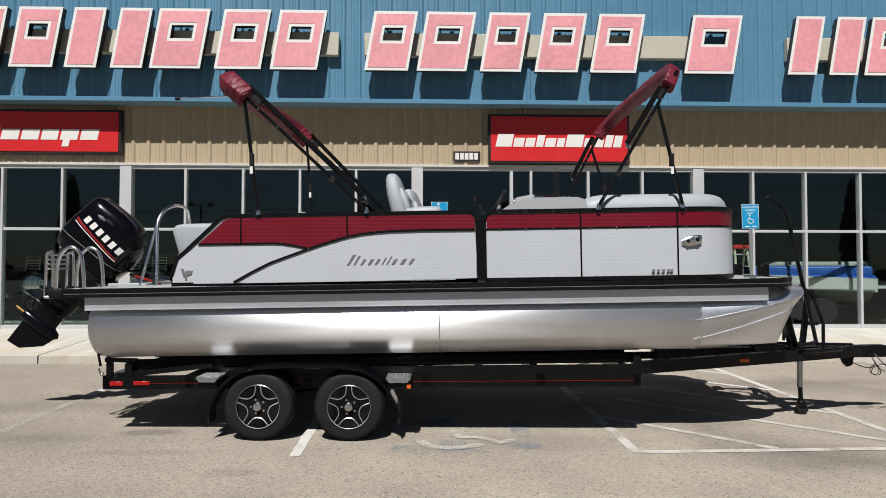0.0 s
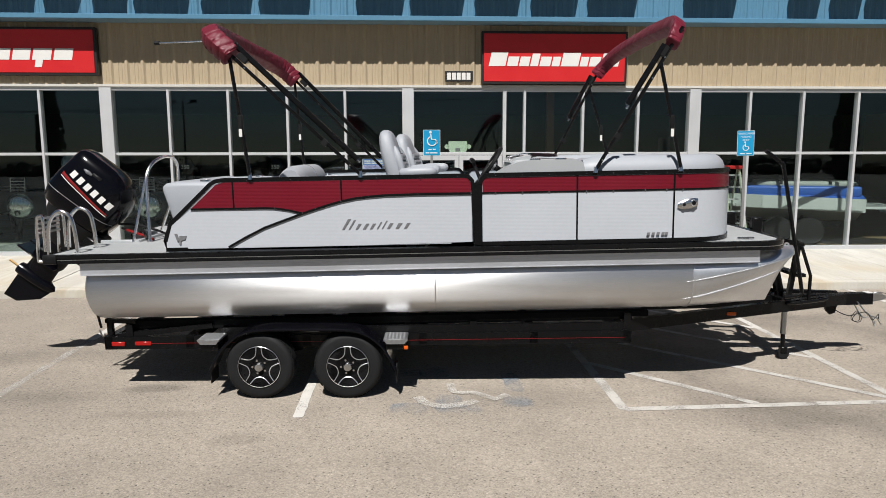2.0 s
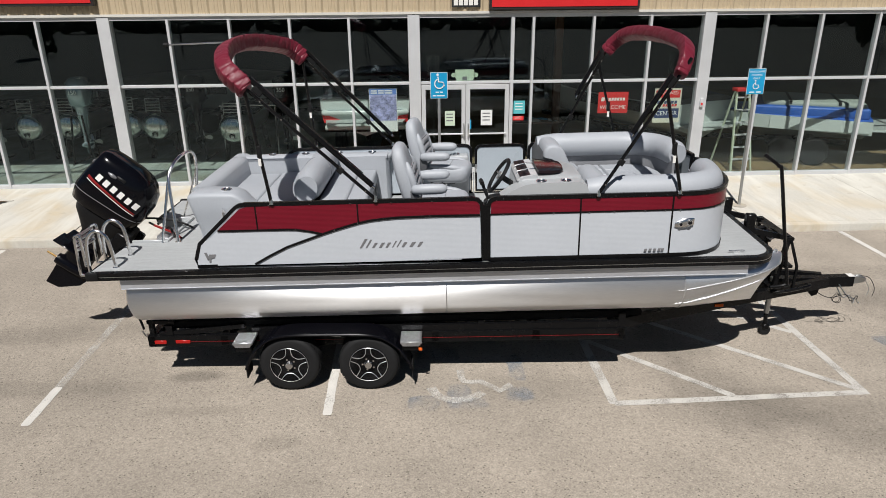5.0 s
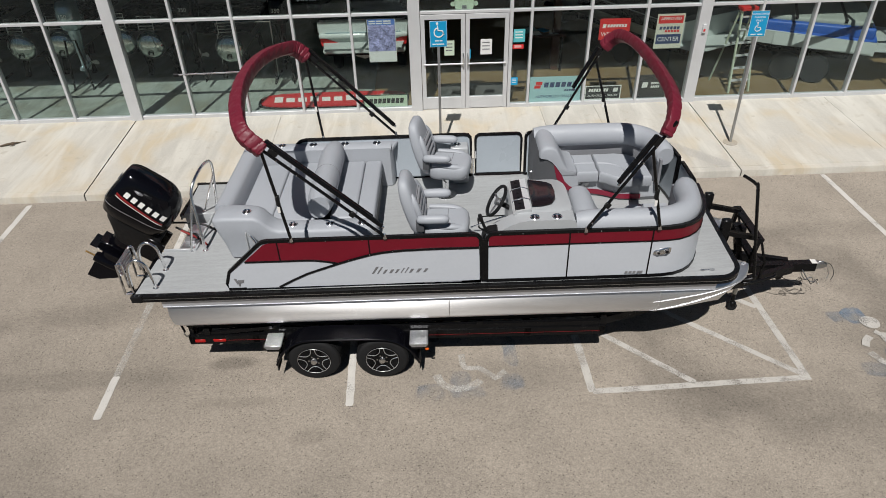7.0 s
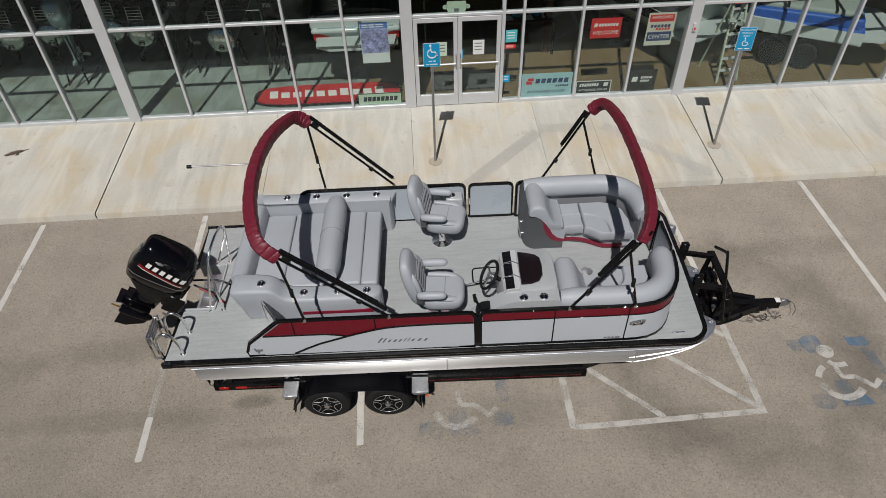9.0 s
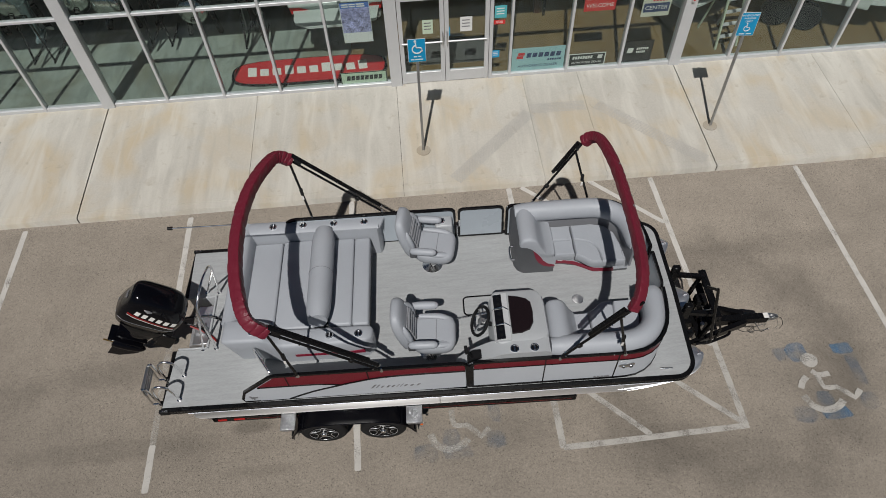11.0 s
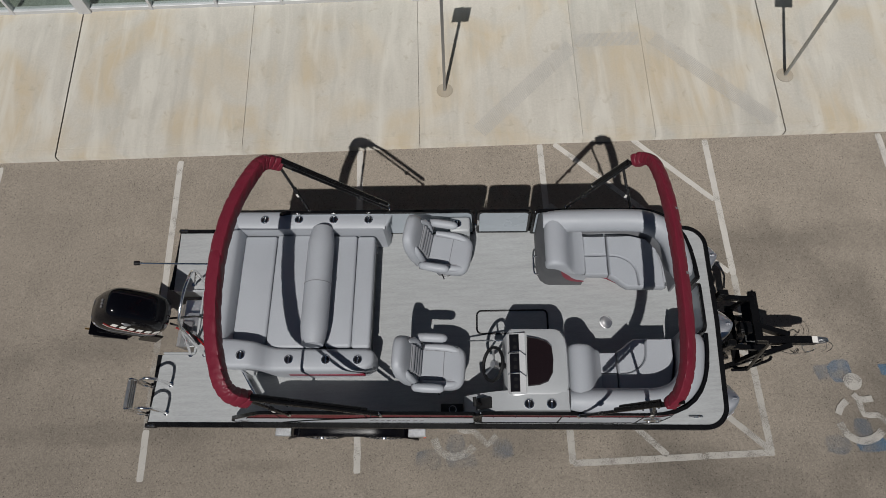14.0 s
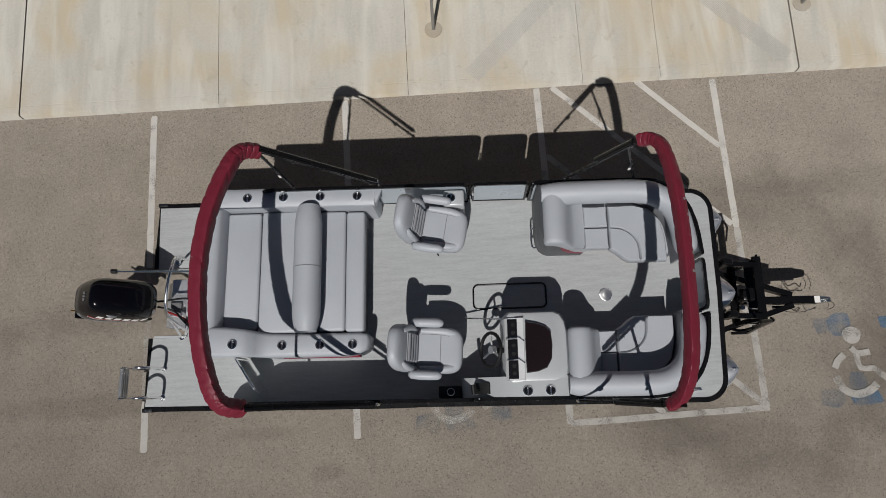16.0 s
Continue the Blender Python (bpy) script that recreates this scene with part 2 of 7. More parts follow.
CREAM = mat("cream painted raceway", (0.52, 0.49, 0.40), 0.55, var=0.06)
SIGN_RED = mat("red sign face", (0.62, 0.022, 0.025), 0.35, var=0.06)
SIGN_FRAME = mat("dark sign frame", (0.025, 0.02, 0.02), 0.4)
SIGN_WHITE = mat("white sign lettering", (0.78, 0.76, 0.72), 0.45, var=0.04)
SIGN_BLACK = mat("black sign plate", (0.02, 0.02, 0.02), 0.45)
GLASS = glass("tinted window glass", (0.915, 0.945, 0.93))
ROOM_FLOOR = concrete("showroom concrete floor", (0.25, 0.285, 0.255), 0.50, 1.5)
ROOM_FLOOR_EAST = concrete("brown stained showroom floor", (0.18, 0.128, 0.066), 0.7, 1.5)
# near-black wall and dark ceiling: the dimness of the room is in their colour
ROOM_WALL = mat("showroom wall with dimness in its colour", (0.020, 0.028, 0.034), 0.8, var=0.25)
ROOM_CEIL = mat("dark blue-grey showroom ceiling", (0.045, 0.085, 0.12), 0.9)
ALU = mat("brushed aluminium", (0.93, 0.925, 0.92), 0.36, metal=0.97, var=0.06, scale=2.2, fine=90, bump=0.0002, bscale=120, stretch=(0.15, 1, 2))


def brushed(m, amount):
    """Fine brush lines along the tube: the gloss spreads round it."""
    nt, n = m.node_tree, m.node_tree.nodes
    t = n.new("ShaderNodeTangent")
    t.direction_type, t.axis = "RADIAL", "X"
    n["Principled BSDF"].inputs["Anisotropic"].default_value = amount
    nt.links.new(t.outputs["Tangent"], n["Principled BSDF"].inputs["Tangent"])
    return m


ALU = brushed(ALU, 0.9)
ALU_NOSE = mat("formed aluminium", (0.90, 0.91, 0.93), 0.36, metal=0.95, var=0.06, scale=3, bump=0.0006, bscale=30)
ALU_SKIN = mat("mill aluminium", (0.74, 0.76, 0.80), 0.42, metal=0.72, var=0.10, scale=3, stretch=(0.3, 1, 2))
CHROME = mat("polished stainless steel", (0.90, 0.90, 0.90), 0.20, metal=1.0, var=0.03)
STEEL = mat("zinc-plated steel", (0.66, 0.66, 0.65), 0.36, metal=1.0, var=0.08, scale=12)
PLATE = mat("diamond plate", (0.60, 0.61, 0.63), 0.34, metal=0.9, var=0.2, scale=30, bump=0.003, bscale=45)
BLACK_PAINT = mat("black powder coat", (0.005, 0.005, 0.0055), 0.26, var=0.15, scale=6, spec=0.3)
BLACK_RUB = mat("black rub rail", (0.006, 0.006, 0.0065), 0.28, var=0.15, scale=8, spec=0.3)
BLACK_PLASTIC = mat("black plastic", (0.0065, 0.0065, 0.007), 0.5, var=0.1, scale=20, spec=0.35)
CARPET = mat("black bunk carpet", (0.007, 0.007, 0.007), 0.95, bump=0.002, bscale=300, spec=0.2)
RUBBER = mat("tyre rubber", (0.0105, 0.0105, 0.011), 0.7, spec=0.35, var=0.18, scale=9, bump=0.0015, bscale=90)
GLOSS_BLACK = mat("gloss black cowl", (0.003, 0.003, 0.0045), 0.13, var=0.1, spec=0.3)
WHITE_SKIN = ribbed(mat("white fluted aluminium skin", (0.515, 0.54, 0.575), 0.34, var=0.03, scale=2), 0.013, 0.00015)
RED_SKIN = ribbed(mat("maroon fluted aluminium skin", (0.16, 0.0045, 0.015), 0.32, var=0.06, scale=2), 0.013, 0.0006)
INNER_SKIN = mat("grey inner fence skin", (0.385, 0.43, 0.47), 0.3, var=0.03)
DECK_VINYL = mat("woven grey vinyl flooring", (0.350, 0.361, 0.364), 0.75, var=0.17, scale=26, fine=180, bump=0.0008, bscale=380, stretch=(0.12, 1, 1))
VINYL = mat("light grey marine vinyl", (0.362, 0.381, 0.410), 0.52, var=0.035, scale=4, bump=0.0007, bscale=260)
VINYL_DARK = mat("charcoal marine vinyl", (0.085, 0.088, 0.094), 0.55, var=0.06, scale=5, bump=0.0006, bscale=260)
VINYL_MID = mat("mid grey marine vinyl", (0.22, 0.225, 0.24), 0.5, var=0.05, scale=5, bump=0.0006, bscale=260)
VINYL_RIB = mat("ribbed grey marine vinyl", (0.27, 0.278, 0.295), 0.5, var=0.05, scale=5, bump=0.0006, bscale=260)
VINYL_RED = mat("maroon vinyl accent", (0.20, 0.010, 0.03), 0.45, var=0.06)
SEAM = mat("dark piping", (0.09, 0.09, 0.095), 0.7)
CANVAS = mat("maroon canvas boot", (0.150, 0.0135, 0.028), 0.48, var=0.12, scale=14, bump=0.004, bscale=16, spec=0.35, stretch=(1, 0.45, 1))
crease = [q for q in CANVAS.node_tree.nodes if q.bl_idname == "ShaderNodeTexNoise"][-1]
crease.inputs["Distortion"].default_value = 1.2
GEL = mat("grey moulded console", (0.40, 0.415, 0.425), 0.35, var=0.03, scale=3)
SMOKE = mat("smoked acrylic", (0.013, 0.008, 0.009), 0.12, var=0.1, scale=4)
SCREEN = mat("black instrument glass", (0.006, 0.006, 0.008), 0.3, spec=0.3)
RED_LENS = mat("red lamp lens", (0.40, 0.012, 0.01), 0.25)
AMBER_LENS = mat("amber lamp lens", (0.75, 0.12, 0.01), 0.2)
RED_STRIPE = mat("red pinstripe", (0.22, 0.008, 0.008), 0.4)
LOGO_GREY = mat("graphite badge", (0.26, 0.26, 0.27), 0.3, metal=0.4)
BRASS = mat("brass", (0.65, 0.40, 0.14), 0.3, metal=1.0)
SIGN_BLUE = mat("blue parking sign face", (0.01, 0.30, 0.56), 0.4, var=0.05)
GALV = mat("galvanised post", (0.42, 0.42, 0.41), 0.45, metal=0.7, var=0.1, scale=10)


# ---- building tools ----
def finish(bm, name, material, smooth=38):
    me = bpy.data.meshes.new(name)
    bmesh.ops.recalc_face_normals(bm, faces=bm.faces)
    bm.to_mesh(me)
    bm.free()
    me.materials.append(material)
    if smooth:
        me.shade_smooth()
        me.set_sharp_from_angle(angle=radians(smooth))
    return me


def part(name, bm, material, parent, label="", smooth=38):
    ob = new(name, finish(bm, name, material, smooth))
    ob.parent = parent
    if label:
        ob["label"] = label
    return ob


def thing(name, m, label, category, group="", kind=""):
    ob = new(name)
    ob.matrix_world = m
    return tagged(ob, label, category, group, kind)


def sole(name, bm, material, m, label, category, group="", kind="", smooth=38):
    """A thing that is one plain mesh."""
    ob = new(name, finish(bm, name, material, smooth))
    ob.matrix_world = m
    return tagged(ob, label, category, group, kind)


def box(x0, x1, y0, y1, z0, z1, r=0.0, seg=2, bm=None):
    bm = bm or bmesh.new()
    made = bmesh.ops.create_cube(bm, size=1.0)["verts"]
    for v in made:
        v.co = Vector((x0 + (v.co.x + 0.5) * (x1 - x0), y0 + (v.co.y + 0.5) * (y1 - y0), z0 + (v.co.z + 0.5) * (z1 - z0)))
    if r:
        edges = list({e for v in made for e in v.link_edges})
        bmesh.ops.bevel(bm, geom=edges, offset=min(r, 0.49 * min(abs(x1 - x0), abs(y1 - y0), abs(z1 - z0))), segments=seg, profile=0.5, affect="EDGES")
    return bm


def curve_points(pts, steps=6, closed=False):
    """A smooth line through the points."""
    p = [Vector(q) for q in pts]
    n = len(p)
    if n < 3 and not closed:
        return p
    out = []
    for i in range(n if closed else n - 1):
        a, b, c, d = (p[(i + k) % n] if closed else p[min(max(i + k, 0), n - 1)] for k in (-1, 0, 1, 2))
        for s in range(steps):
            t = s / steps
            out.append(0.5 * (2 * b + (c - a) * t + (2 * a - 5 * b + 4 * c - d) * t * t + (3 * b - a - 3 * c + d) * t ** 3))
    if not closed:
        out.append(p[-1])
    return out


def sweep(pts, r, sides=8, bm=None, closed=False, caps=True, flat=1.0, up=None):
    """A tube along a line. r: one radius, or one for each point."""
    bm = bm or bmesh.new()
    pts = [Vector(p) for p in pts]
    n = len(pts)
    rings, ref = [], None
    for i, p in enumerate(pts):
        a = pts[(i - 1) % n] if closed or i else pts[0]
        b = pts[(i + 1) % n] if closed or i < n - 1 else pts[-1]
        d = (b - a).normalized()
        if ref is None:
            ref = Vector(up) if up else (Vector((0, 0, 1)) if abs(d.z) < 0.9 else Vector((1, 0, 0)))
        s = d.cross(ref).normalized()
        ref = s.cross(d).normalized()
        rad = r[i] if isinstance(r, (list, tuple)) else r
        turn = math.pi / sides
        rings.append([bm.verts.new(p + s * (rad * math.cos(turn + 2 * math.pi * k / sides)) + ref * (rad * flat * math.sin(turn + 2 * math.pi * k / sides))) for k in range(sides)])
    for i in range(n if closed else n - 1):
        a, b = rings[i], rings[(i + 1) % n]
        for k in range(sides):
            bm.faces.new((a[k], a[(k + 1) % sides], b[(k + 1) % sides], b[k]))
    if caps and not closed:
        bm.faces.new(list(reversed(rings[0])))
        bm.faces.new(rings[-1])
    return bm


def prism(poly, axis, lo, hi, bm=None):
    """A flat outline given thickness along an axis: the outline is in the two other axes."""
    bm = bm or bmesh.new()

    def place(a, b, c):
        return {"x": (c, a, b), "y": (a, c, b), "z": (a, b, c)}[axis]
    low = [bm.verts.new(place(a, b, lo)) for a, b in poly]
    top = [bm.verts.new(place(a, b, hi)) for a, b in poly]
    bm.faces.new(low)
    bm.faces.new(list(reversed(top)))
    n = len(poly)
    for i in range(n):
        bm.faces.new((low[i], low[(i + 1) % n], top[(i + 1) % n], top[i]))
    return bm


def loft(rings, bm=None, caps=True):
    bm = bm or bmesh.new()
    rows = [[bm.verts.new(p) for p in ring] for ring in rings]
    for a, b in zip(rows, rows[1:]):
        n = len(a)
        for k in range(n):
            bm.faces.new((a[k], a[(k + 1) % n], b[(k + 1) % n], b[k]))
    if caps:
        bm.faces.new(list(reversed(rows[0])))
        bm.faces.new(rows[-1])
    return bm


def ribbon(path, w0, w1, thick, bm=None):
    """An upright sheet with thickness that follows a line in plan."""
    bm = bm or bmesh.new()
    p = [Vector((a, b)) for a, b in path]
    rings = []
    for i, q in enumerate(p):
        d = (p[min(i + 1, len(p) - 1)] - p[max(i - 1, 0)]).normalized()
        s = Vector((-d.y, d.x)) * thick
        rings.append([(q.x, q.y, w0), (q.x + s.x, q.y + s.y, w0), (q.x + s.x, q.y + s.y, w1), (q.x, q.y, w1)])
    return loft(rings, bm)


def disc(c, r, axis, depth, sides=20, bm=None):
    bm = bm or bmesh.new()
    poly = [(r * math.cos(2 * math.pi * k / sides), r * math.sin(2 * math.pi * k / sides)) for k in range(sides)]
    x, y, z = c
    if axis == "z":
        return prism([(x + a, y + b) for a, b in poly], "z", z, z + depth, bm)
    if axis == "y":
        return prism([(x + a, z + b) for a, b in poly], "y", y, y + depth, bm)
    return prism([(y + a, z + b) for a, b in poly], "x", x, x + depth, bm)


def lathe(profile, axis="y", sides=28, bm=None, c=(0, 0, 0), caps=True):
    """Turns (radius, along) pairs round an axis through c."""
    rings = []
    for r, h in profile:
        ring = []
        for k in range(sides):
            a, b = r * math.cos(2 * math.pi * k / sides), r * math.sin(2 * math.pi * k / sides)
            p = {"x": (h, a, b), "y": (a, h, b), "z": (a, b, h)}[axis]
            ring.append((c[0] + p[0], c[1] + p[1], c[2] + p[2]))
        rings.append(ring)
    return loft(rings, bm, caps)


def lettering(text, size, m, material, parent, depth=0.002, name="lettering", align="CENTER"):
    cu = bpy.data.curves.new(name, "FONT")
    cu.body, cu.size, cu.extrude, cu.align_x, cu.align_y = text, size, depth, align, "CENTER"
    tmp = bpy.data.objects.new(name, cu)
    me = bpy.data.meshes.new_from_object(tmp)
    bpy.data.objects.remove(tmp)
    me.materials.append(material)
    ob = new(name, me)
    ob.parent = parent
    ob.matrix_local = m
    return ob


BOAT = pose(-3.53, 5.505, 1.41, 0.6, -1.0, -2.1)
TRAILER = pose(-3.53, 5.505, 0.003, 0.6, 0, -2.1)
LOT = pose(0, 5.2, 0, 0.6, 0, 0) @ Matrix.Translation((0, -5.2, 0))


# ---- ground, road marks and sidewalk ----
KERB, WALL, FOOT = 10.13, 13.16, 0.345
ground = tagged(sole("ground", box(-300, 300, -300, 300, -0.3, 0.0), SEAL, LOT, "tan-grey chip-sealed parking lot", "ground", kind="structure", smooth=0))


def stripe(a, b, width, material, label, z=0.0045):
    a, b = Vector(a), Vector(b)
    d = (b - a).normalized()
    s = Vector((-d.y, d.x)) * width / 2
    length = (b - a).length
    run = [0.0, 0.006, 0.02, 0.045] + [q * 0.1 for q in range(1, int(length / 0.1))] + [length - 0.045, length - 0.02, length - 0.006, length]
    run = sorted(q for q in run if q <= length)
    bm = bmesh.new()
    rows = []
    for q0 in run:
        p = a + d * q0
        blunt = math.sqrt(1 - (1 - min(1.0, 0.25 + min(q0, length - q0) / (width / 2))) ** 2)
        k1, k2 = (blunt * (1 + 0.16 * noise.noise((p.x * 9, p.y * 9, q))) for q in (0.0, 5.0))
        rows.append([bm.verts.new((*(p + s * k1), z)), bm.verts.new((*(p - s * k2), z))])
    for r1, r2 in zip(rows, rows[1:]):
        bm.faces.new((r1[0], r1[1], r2[1], r2[0]))
    return sole("parking_line", bm, material, LOT, label, "road marking", "parking lines", "structure", smooth=0)


for a, b, w, m in (
        ((-10.35, 10.05), (-10.30, 4.95), 0.10, FADED_LINE), ((-7.31, 10.05), (-7.22, 4.95), 0.10, WHITE_LINE), ((-4.25, 10.05), (-4.215, 7.6), 0.10, WHITE_LINE), ((-4.215, 7.6), (-4.19, 5.65), 0.10, FADED_LINE), ((-4.19, 5.65), (-4.18, 4.95), 0.10, WHITE_LINE), ((-1.23, 10.12), (-1.16, 4.98), 0.10, WHITE_LINE),
        ((1.78, 10.12), (1.805, 7.6), 0.098, WHITE_LINE), ((1.805, 7.6), (1.83, 5.02), 0.098, THIN_LINE), ((4.52, 10.10), (4.54, 7.7), 0.098, WHITE_LINE), ((4.54, 7.7), (4.56, 5.10), 0.098, THIN_LINE), ((7.38, 10.10), (7.42, 5.0), 0.10, WHITE_LINE), ((10.2, 10.1), (10.25, 5.0), 0.10, FADED_LINE)):
    stripe(a, b, w, m, "white painted parking stall line, scuffed")
for a, b, m in (((1.83, 5.03), (4.60, 5.10), THIN_LINE), ((2.02, 10.12), (4.48, 7.75), WHITE_LINE), ((3.33, 10.15), (4.48, 8.98), WHITE_LINE), ((1.84, 9.0), (4.50, 6.45), THIN_LINE),
                ((1.84, 7.72), (4.52, 5.16), THIN_LINE), ((1.85, 6.38), (3.14, 5.10), THIN_LINE)):
    stripe(a, b, 0.088, m, "white painted aisle hatching, worn through in places", 0.0052)


def brush(pts, width, z, bm=None):
    """A painted stroke along a line, with blunt uneven ends."""
    bm = bm or bmesh.new()
    p = [Vector(q) for q in pts]
    rows = []
    for i, q in enumerate(p):
        d = (p[min(i + 1, len(p) - 1)] - p[max(i - 1, 0)]).normalized()
        sd = Vector((-d.y, d.x)) * width / 2 * (1 + 0.14 * noise.noise((q.x * 11, q.y * 11, 2.0)))
        rows.append([bm.verts.new((*(q + sd), z)), bm.verts.new((*(q - sd), z))])
    for r1, r2 in zip(rows, rows[1:]):
        bm.faces.new((r1[0], r1[1], r2[1], r2[0]))
    return bm


def wheel_mark(x, y, white, strong):
    """A sprayed wheelchair mark: a broken ring, a bent seated bar and a dot on patches of blue paint."""
    base = thing("accessible_mark", LOT @ pose(x, y, 0), "worn white wheelchair mark on flaking blue paint", "road marking", kind="structure")
    for k, (cx, cy, w, h, vivid) in enumerate(((-0.12, 0.58, 0.17, 0.15, 1), (-0.38, 0.58, 0.11, 0.12, 0), (0.60, 0.59, 0.17, 0.10, 1), (0.05, -0.44, 0.22, 0.10, 1), (-0.02, -0.21, 0.12, 0.12, 0), (0.66, 0.25, 0.10, 0.26, 0), (-0.42, -0.42, 0.17, 0.12, 0), (0.62, -0.30, 0.13, 0.14, 0))):
        bm = bmesh.new()
        pts = []
        for q in range(22):
            t = 2 * math.pi * q / 22
            c, sn = math.cos(t), math.sin(t)
            f = 1 + 0.30 * noise.noise((c * 1.4 + k * 7, sn * 1.4, 0))
            pts.append(bm.verts.new((cx + w * f * math.copysign(abs(c) ** 0.6, c), cy + h * f * math.copysign(abs(sn) ** 0.6, sn), 0.0045 + 0.0010 * k)))
        bm.faces.new(pts)
        part("blue_patch", bm, BLUE_ROAD if vivid and strong else PALE_BLUE_ROAD, base, "flaking blue paint", smooth=0)
    arc = [(p.x, p.y) for p in curve_points([(-0.321, -0.131, 0), (-0.266, -0.274, 0), (-0.172, -0.354, 0), (-0.062, -0.386, 0), (0.067, -0.364, 0), (0.165, -0.315, 0), (0.231, -0.255, 0)], 4)]
    part("ring", brush(arc, 0.105, 0.0135), white, base, smooth=0)
    part("bent_bar", brush([(0.012, 0.21), (0.02, 0.176), (0.02, 0.05), (0.045, -0.03), (0.12, -0.046), (0.23, -0.045), (0.33, -0.14), (0.425, -0.235), (0.49, -0.18), (0.561, -0.118)], 0.085, 0.0155), white, base, smooth=0)
    if strong:
        part("ring", brush([(-0.151, 0.164), (-0.205, 0.125), (-0.255, 0.08), (-0.314, -0.016)], 0.095, 0.0135), white, base, smooth=0)
        part("arm_bar", brush([(-0.04, 0.255), (0.015, 0.185), (0.10, 0.172), (0.215, 0.186)], 0.085, 0.0145), white, base, smooth=0)
        part("dot", prism([(0.002 + 0.132 * math.cos(t) * (1 + 0.05 * math.sin(3 * t)), 0.43 + 0.122 * math.sin(t)) for t in [2 * math.pi * q / 24 for q in range(24)]], "z", 0.0125, 0.0145), white, base, smooth=0)


wheel_mark(5.90, 5.60, THIN_LINE, True)
wheel_mark(0.24, 5.55, FADED_LINE, False)


def slab_z(y):
    return 0.188 + (y - KERB - 0.035) * (FOOT - 0.188) / (WALL + 0.1 - KERB - 0.035) + 0.003


sidewalk = thing("pavement", Matrix(), "pale stained concrete sidewalk along the shop front", "sidewalk", kind="structure")
joints = [-60, -40, -28, -19, -12.6, -9.45, -6.33, -3.19, -0.22, 2.49, 3.69, 5.82, 8.9, 12.0, 15.1, 24, 40, 60]
for x0, x1 in zip(joints, joints[1:]):
    g0, g1 = (0.012 if q in (-6.33, 5.82) else 0.003 for q in (x0, x1))
    poly = [(KERB, -0.2), (KERB, 0.155), (KERB + 0.012, 0.178), (KERB + 0.035, 0.188), (KERB + 0.148, slab_z(KERB + 0.148) - 0.003), (KERB + 0.153, slab_z(KERB + 0.153) - 0.009), (KERB + 0.159, slab_z(KERB + 0.159) - 0.009), (KERB + 0.164, slab_z(KERB + 0.164) - 0.003), (WALL + 0.1, FOOT), (WALL + 0.1, -0.2)]
    part("slab", prism(poly, "x", x0 + g0, x1 - g1), CONC, sidewalk)
part("joint_bed", box(-60, 60, KERB + 0.02, WALL + 0.05, -0.2, 0.15), mat("dark joint filler", (0.06, 0.055, 0.05), 0.9), sidewalk)

def groove_strip(a, b, width):
    """A band of fine tooled grooves sawn across its run."""
    a, b = Vector(a), Vector(b)
    d = (b - a).normalized()
    n = Vector((-d.y, d.x)) * width / 2
    bm = bmesh.new()
    count = int((b - a).length / 0.020)
    for i in range(count):
        p = a + d * (0.020 * i)
        q = p + d * 0.010
        bm.faces.new([bm.verts.new((x.x, x.y, slab_z(x.y))) for x in (p - n, q - n, q + n, p + n)])
    tagged(part("groove_strip", bm, GROOVE, sidewalk, "fine grooves tooled in the concrete", smooth=0), kind="stuff")


GROOVE = mat("grooved concrete", (0.415, 0.40, 0.37), 0.9, var=0.15, scale=3)
groove_strip((0.78, 10.33), (2.48, 11.98), 0.28)
groove_strip((2.52, 12.07), (3.66, 12.07), 0.28)
groove_strip((3.90, 12.06), (5.66, 10.31), 0.28)

# ---- shop front ----
shop = thing("shop_building", Matrix(), "metal-clad shop with blue fascia and glazed front", "building", kind="structure")
TOP, RAIL, DTOP = 3.75, 2.42, 2.42
posts = [-18.6, -12.42, -6.30, -0.205, 5.82, 11.95, 18.1]
edges = [-17.37, -16.18, -15.0, -13.8, -11.22, -10.04, -8.85, -7.62, -5.07, -3.87, -2.68, -1.50, 2.22, 3.45, 4.62, 7.02, 8.17, 9.37, 10.6, 13.2, 14.4, 15.6, 16.8]


def front_frame(name, bm):
    return part(name, bm, ALU_FRAME, shop, smooth=0)


for x in posts:
    front_frame("post", box(x - 0.12, x + 0.12, WALL - 0.09, WALL + 0.10, FOOT - 0.03, TOP, 0.006, 1))
for x in edges:
    front_frame("mullion", box(x - 0.026, x + 0.026, WALL - 0.063, WALL + 0.07, FOOT - 0.02, TOP + 0.010, 0.004, 1))
front_frame("mullion", box(1.765, 1.835, WALL - 0.063, WALL + 0.07, FOOT - 0.02, TOP + 0.010, 0.004, 1))
xs = sorted(posts + edges + [1.80])
for x0, x1 in zip(xs, xs[1:]):
    door = abs(x0 + 0.205) < 0.01
    front_frame("head_rail", box(x0 + 0.024, x1 - 0.024, WALL - 0.06, WALL + 0.07, TOP - 0.06, TOP + 0.012, 0.004, 1))
    front_frame("transom", box(x0 + 0.024, x1 - 0.024, WALL - 0.040, WALL + 0.06, RAIL - 0.028, RAIL + 0.028, 0.004, 1))
    if not door:
        front_frame("sill_rail", box(x0 + 0.024, x1 - 0.024, WALL - 0.050, WALL + 0.07, FOOT - 0.02, FOOT + 0.07, 0.004, 1))
        part("pane", box(x0 + 0.02, x1 - 0.02, WALL, WALL + 0.008, FOOT + 0.05, RAIL - 0.02), GLASS, shop, smooth=0)
    part("pane", box(x0 + 0.02, x1 - 0.02, WALL, WALL + 0.008, RAIL + 0.02, TOP - 0.04), GLASS, shop, smooth=0)

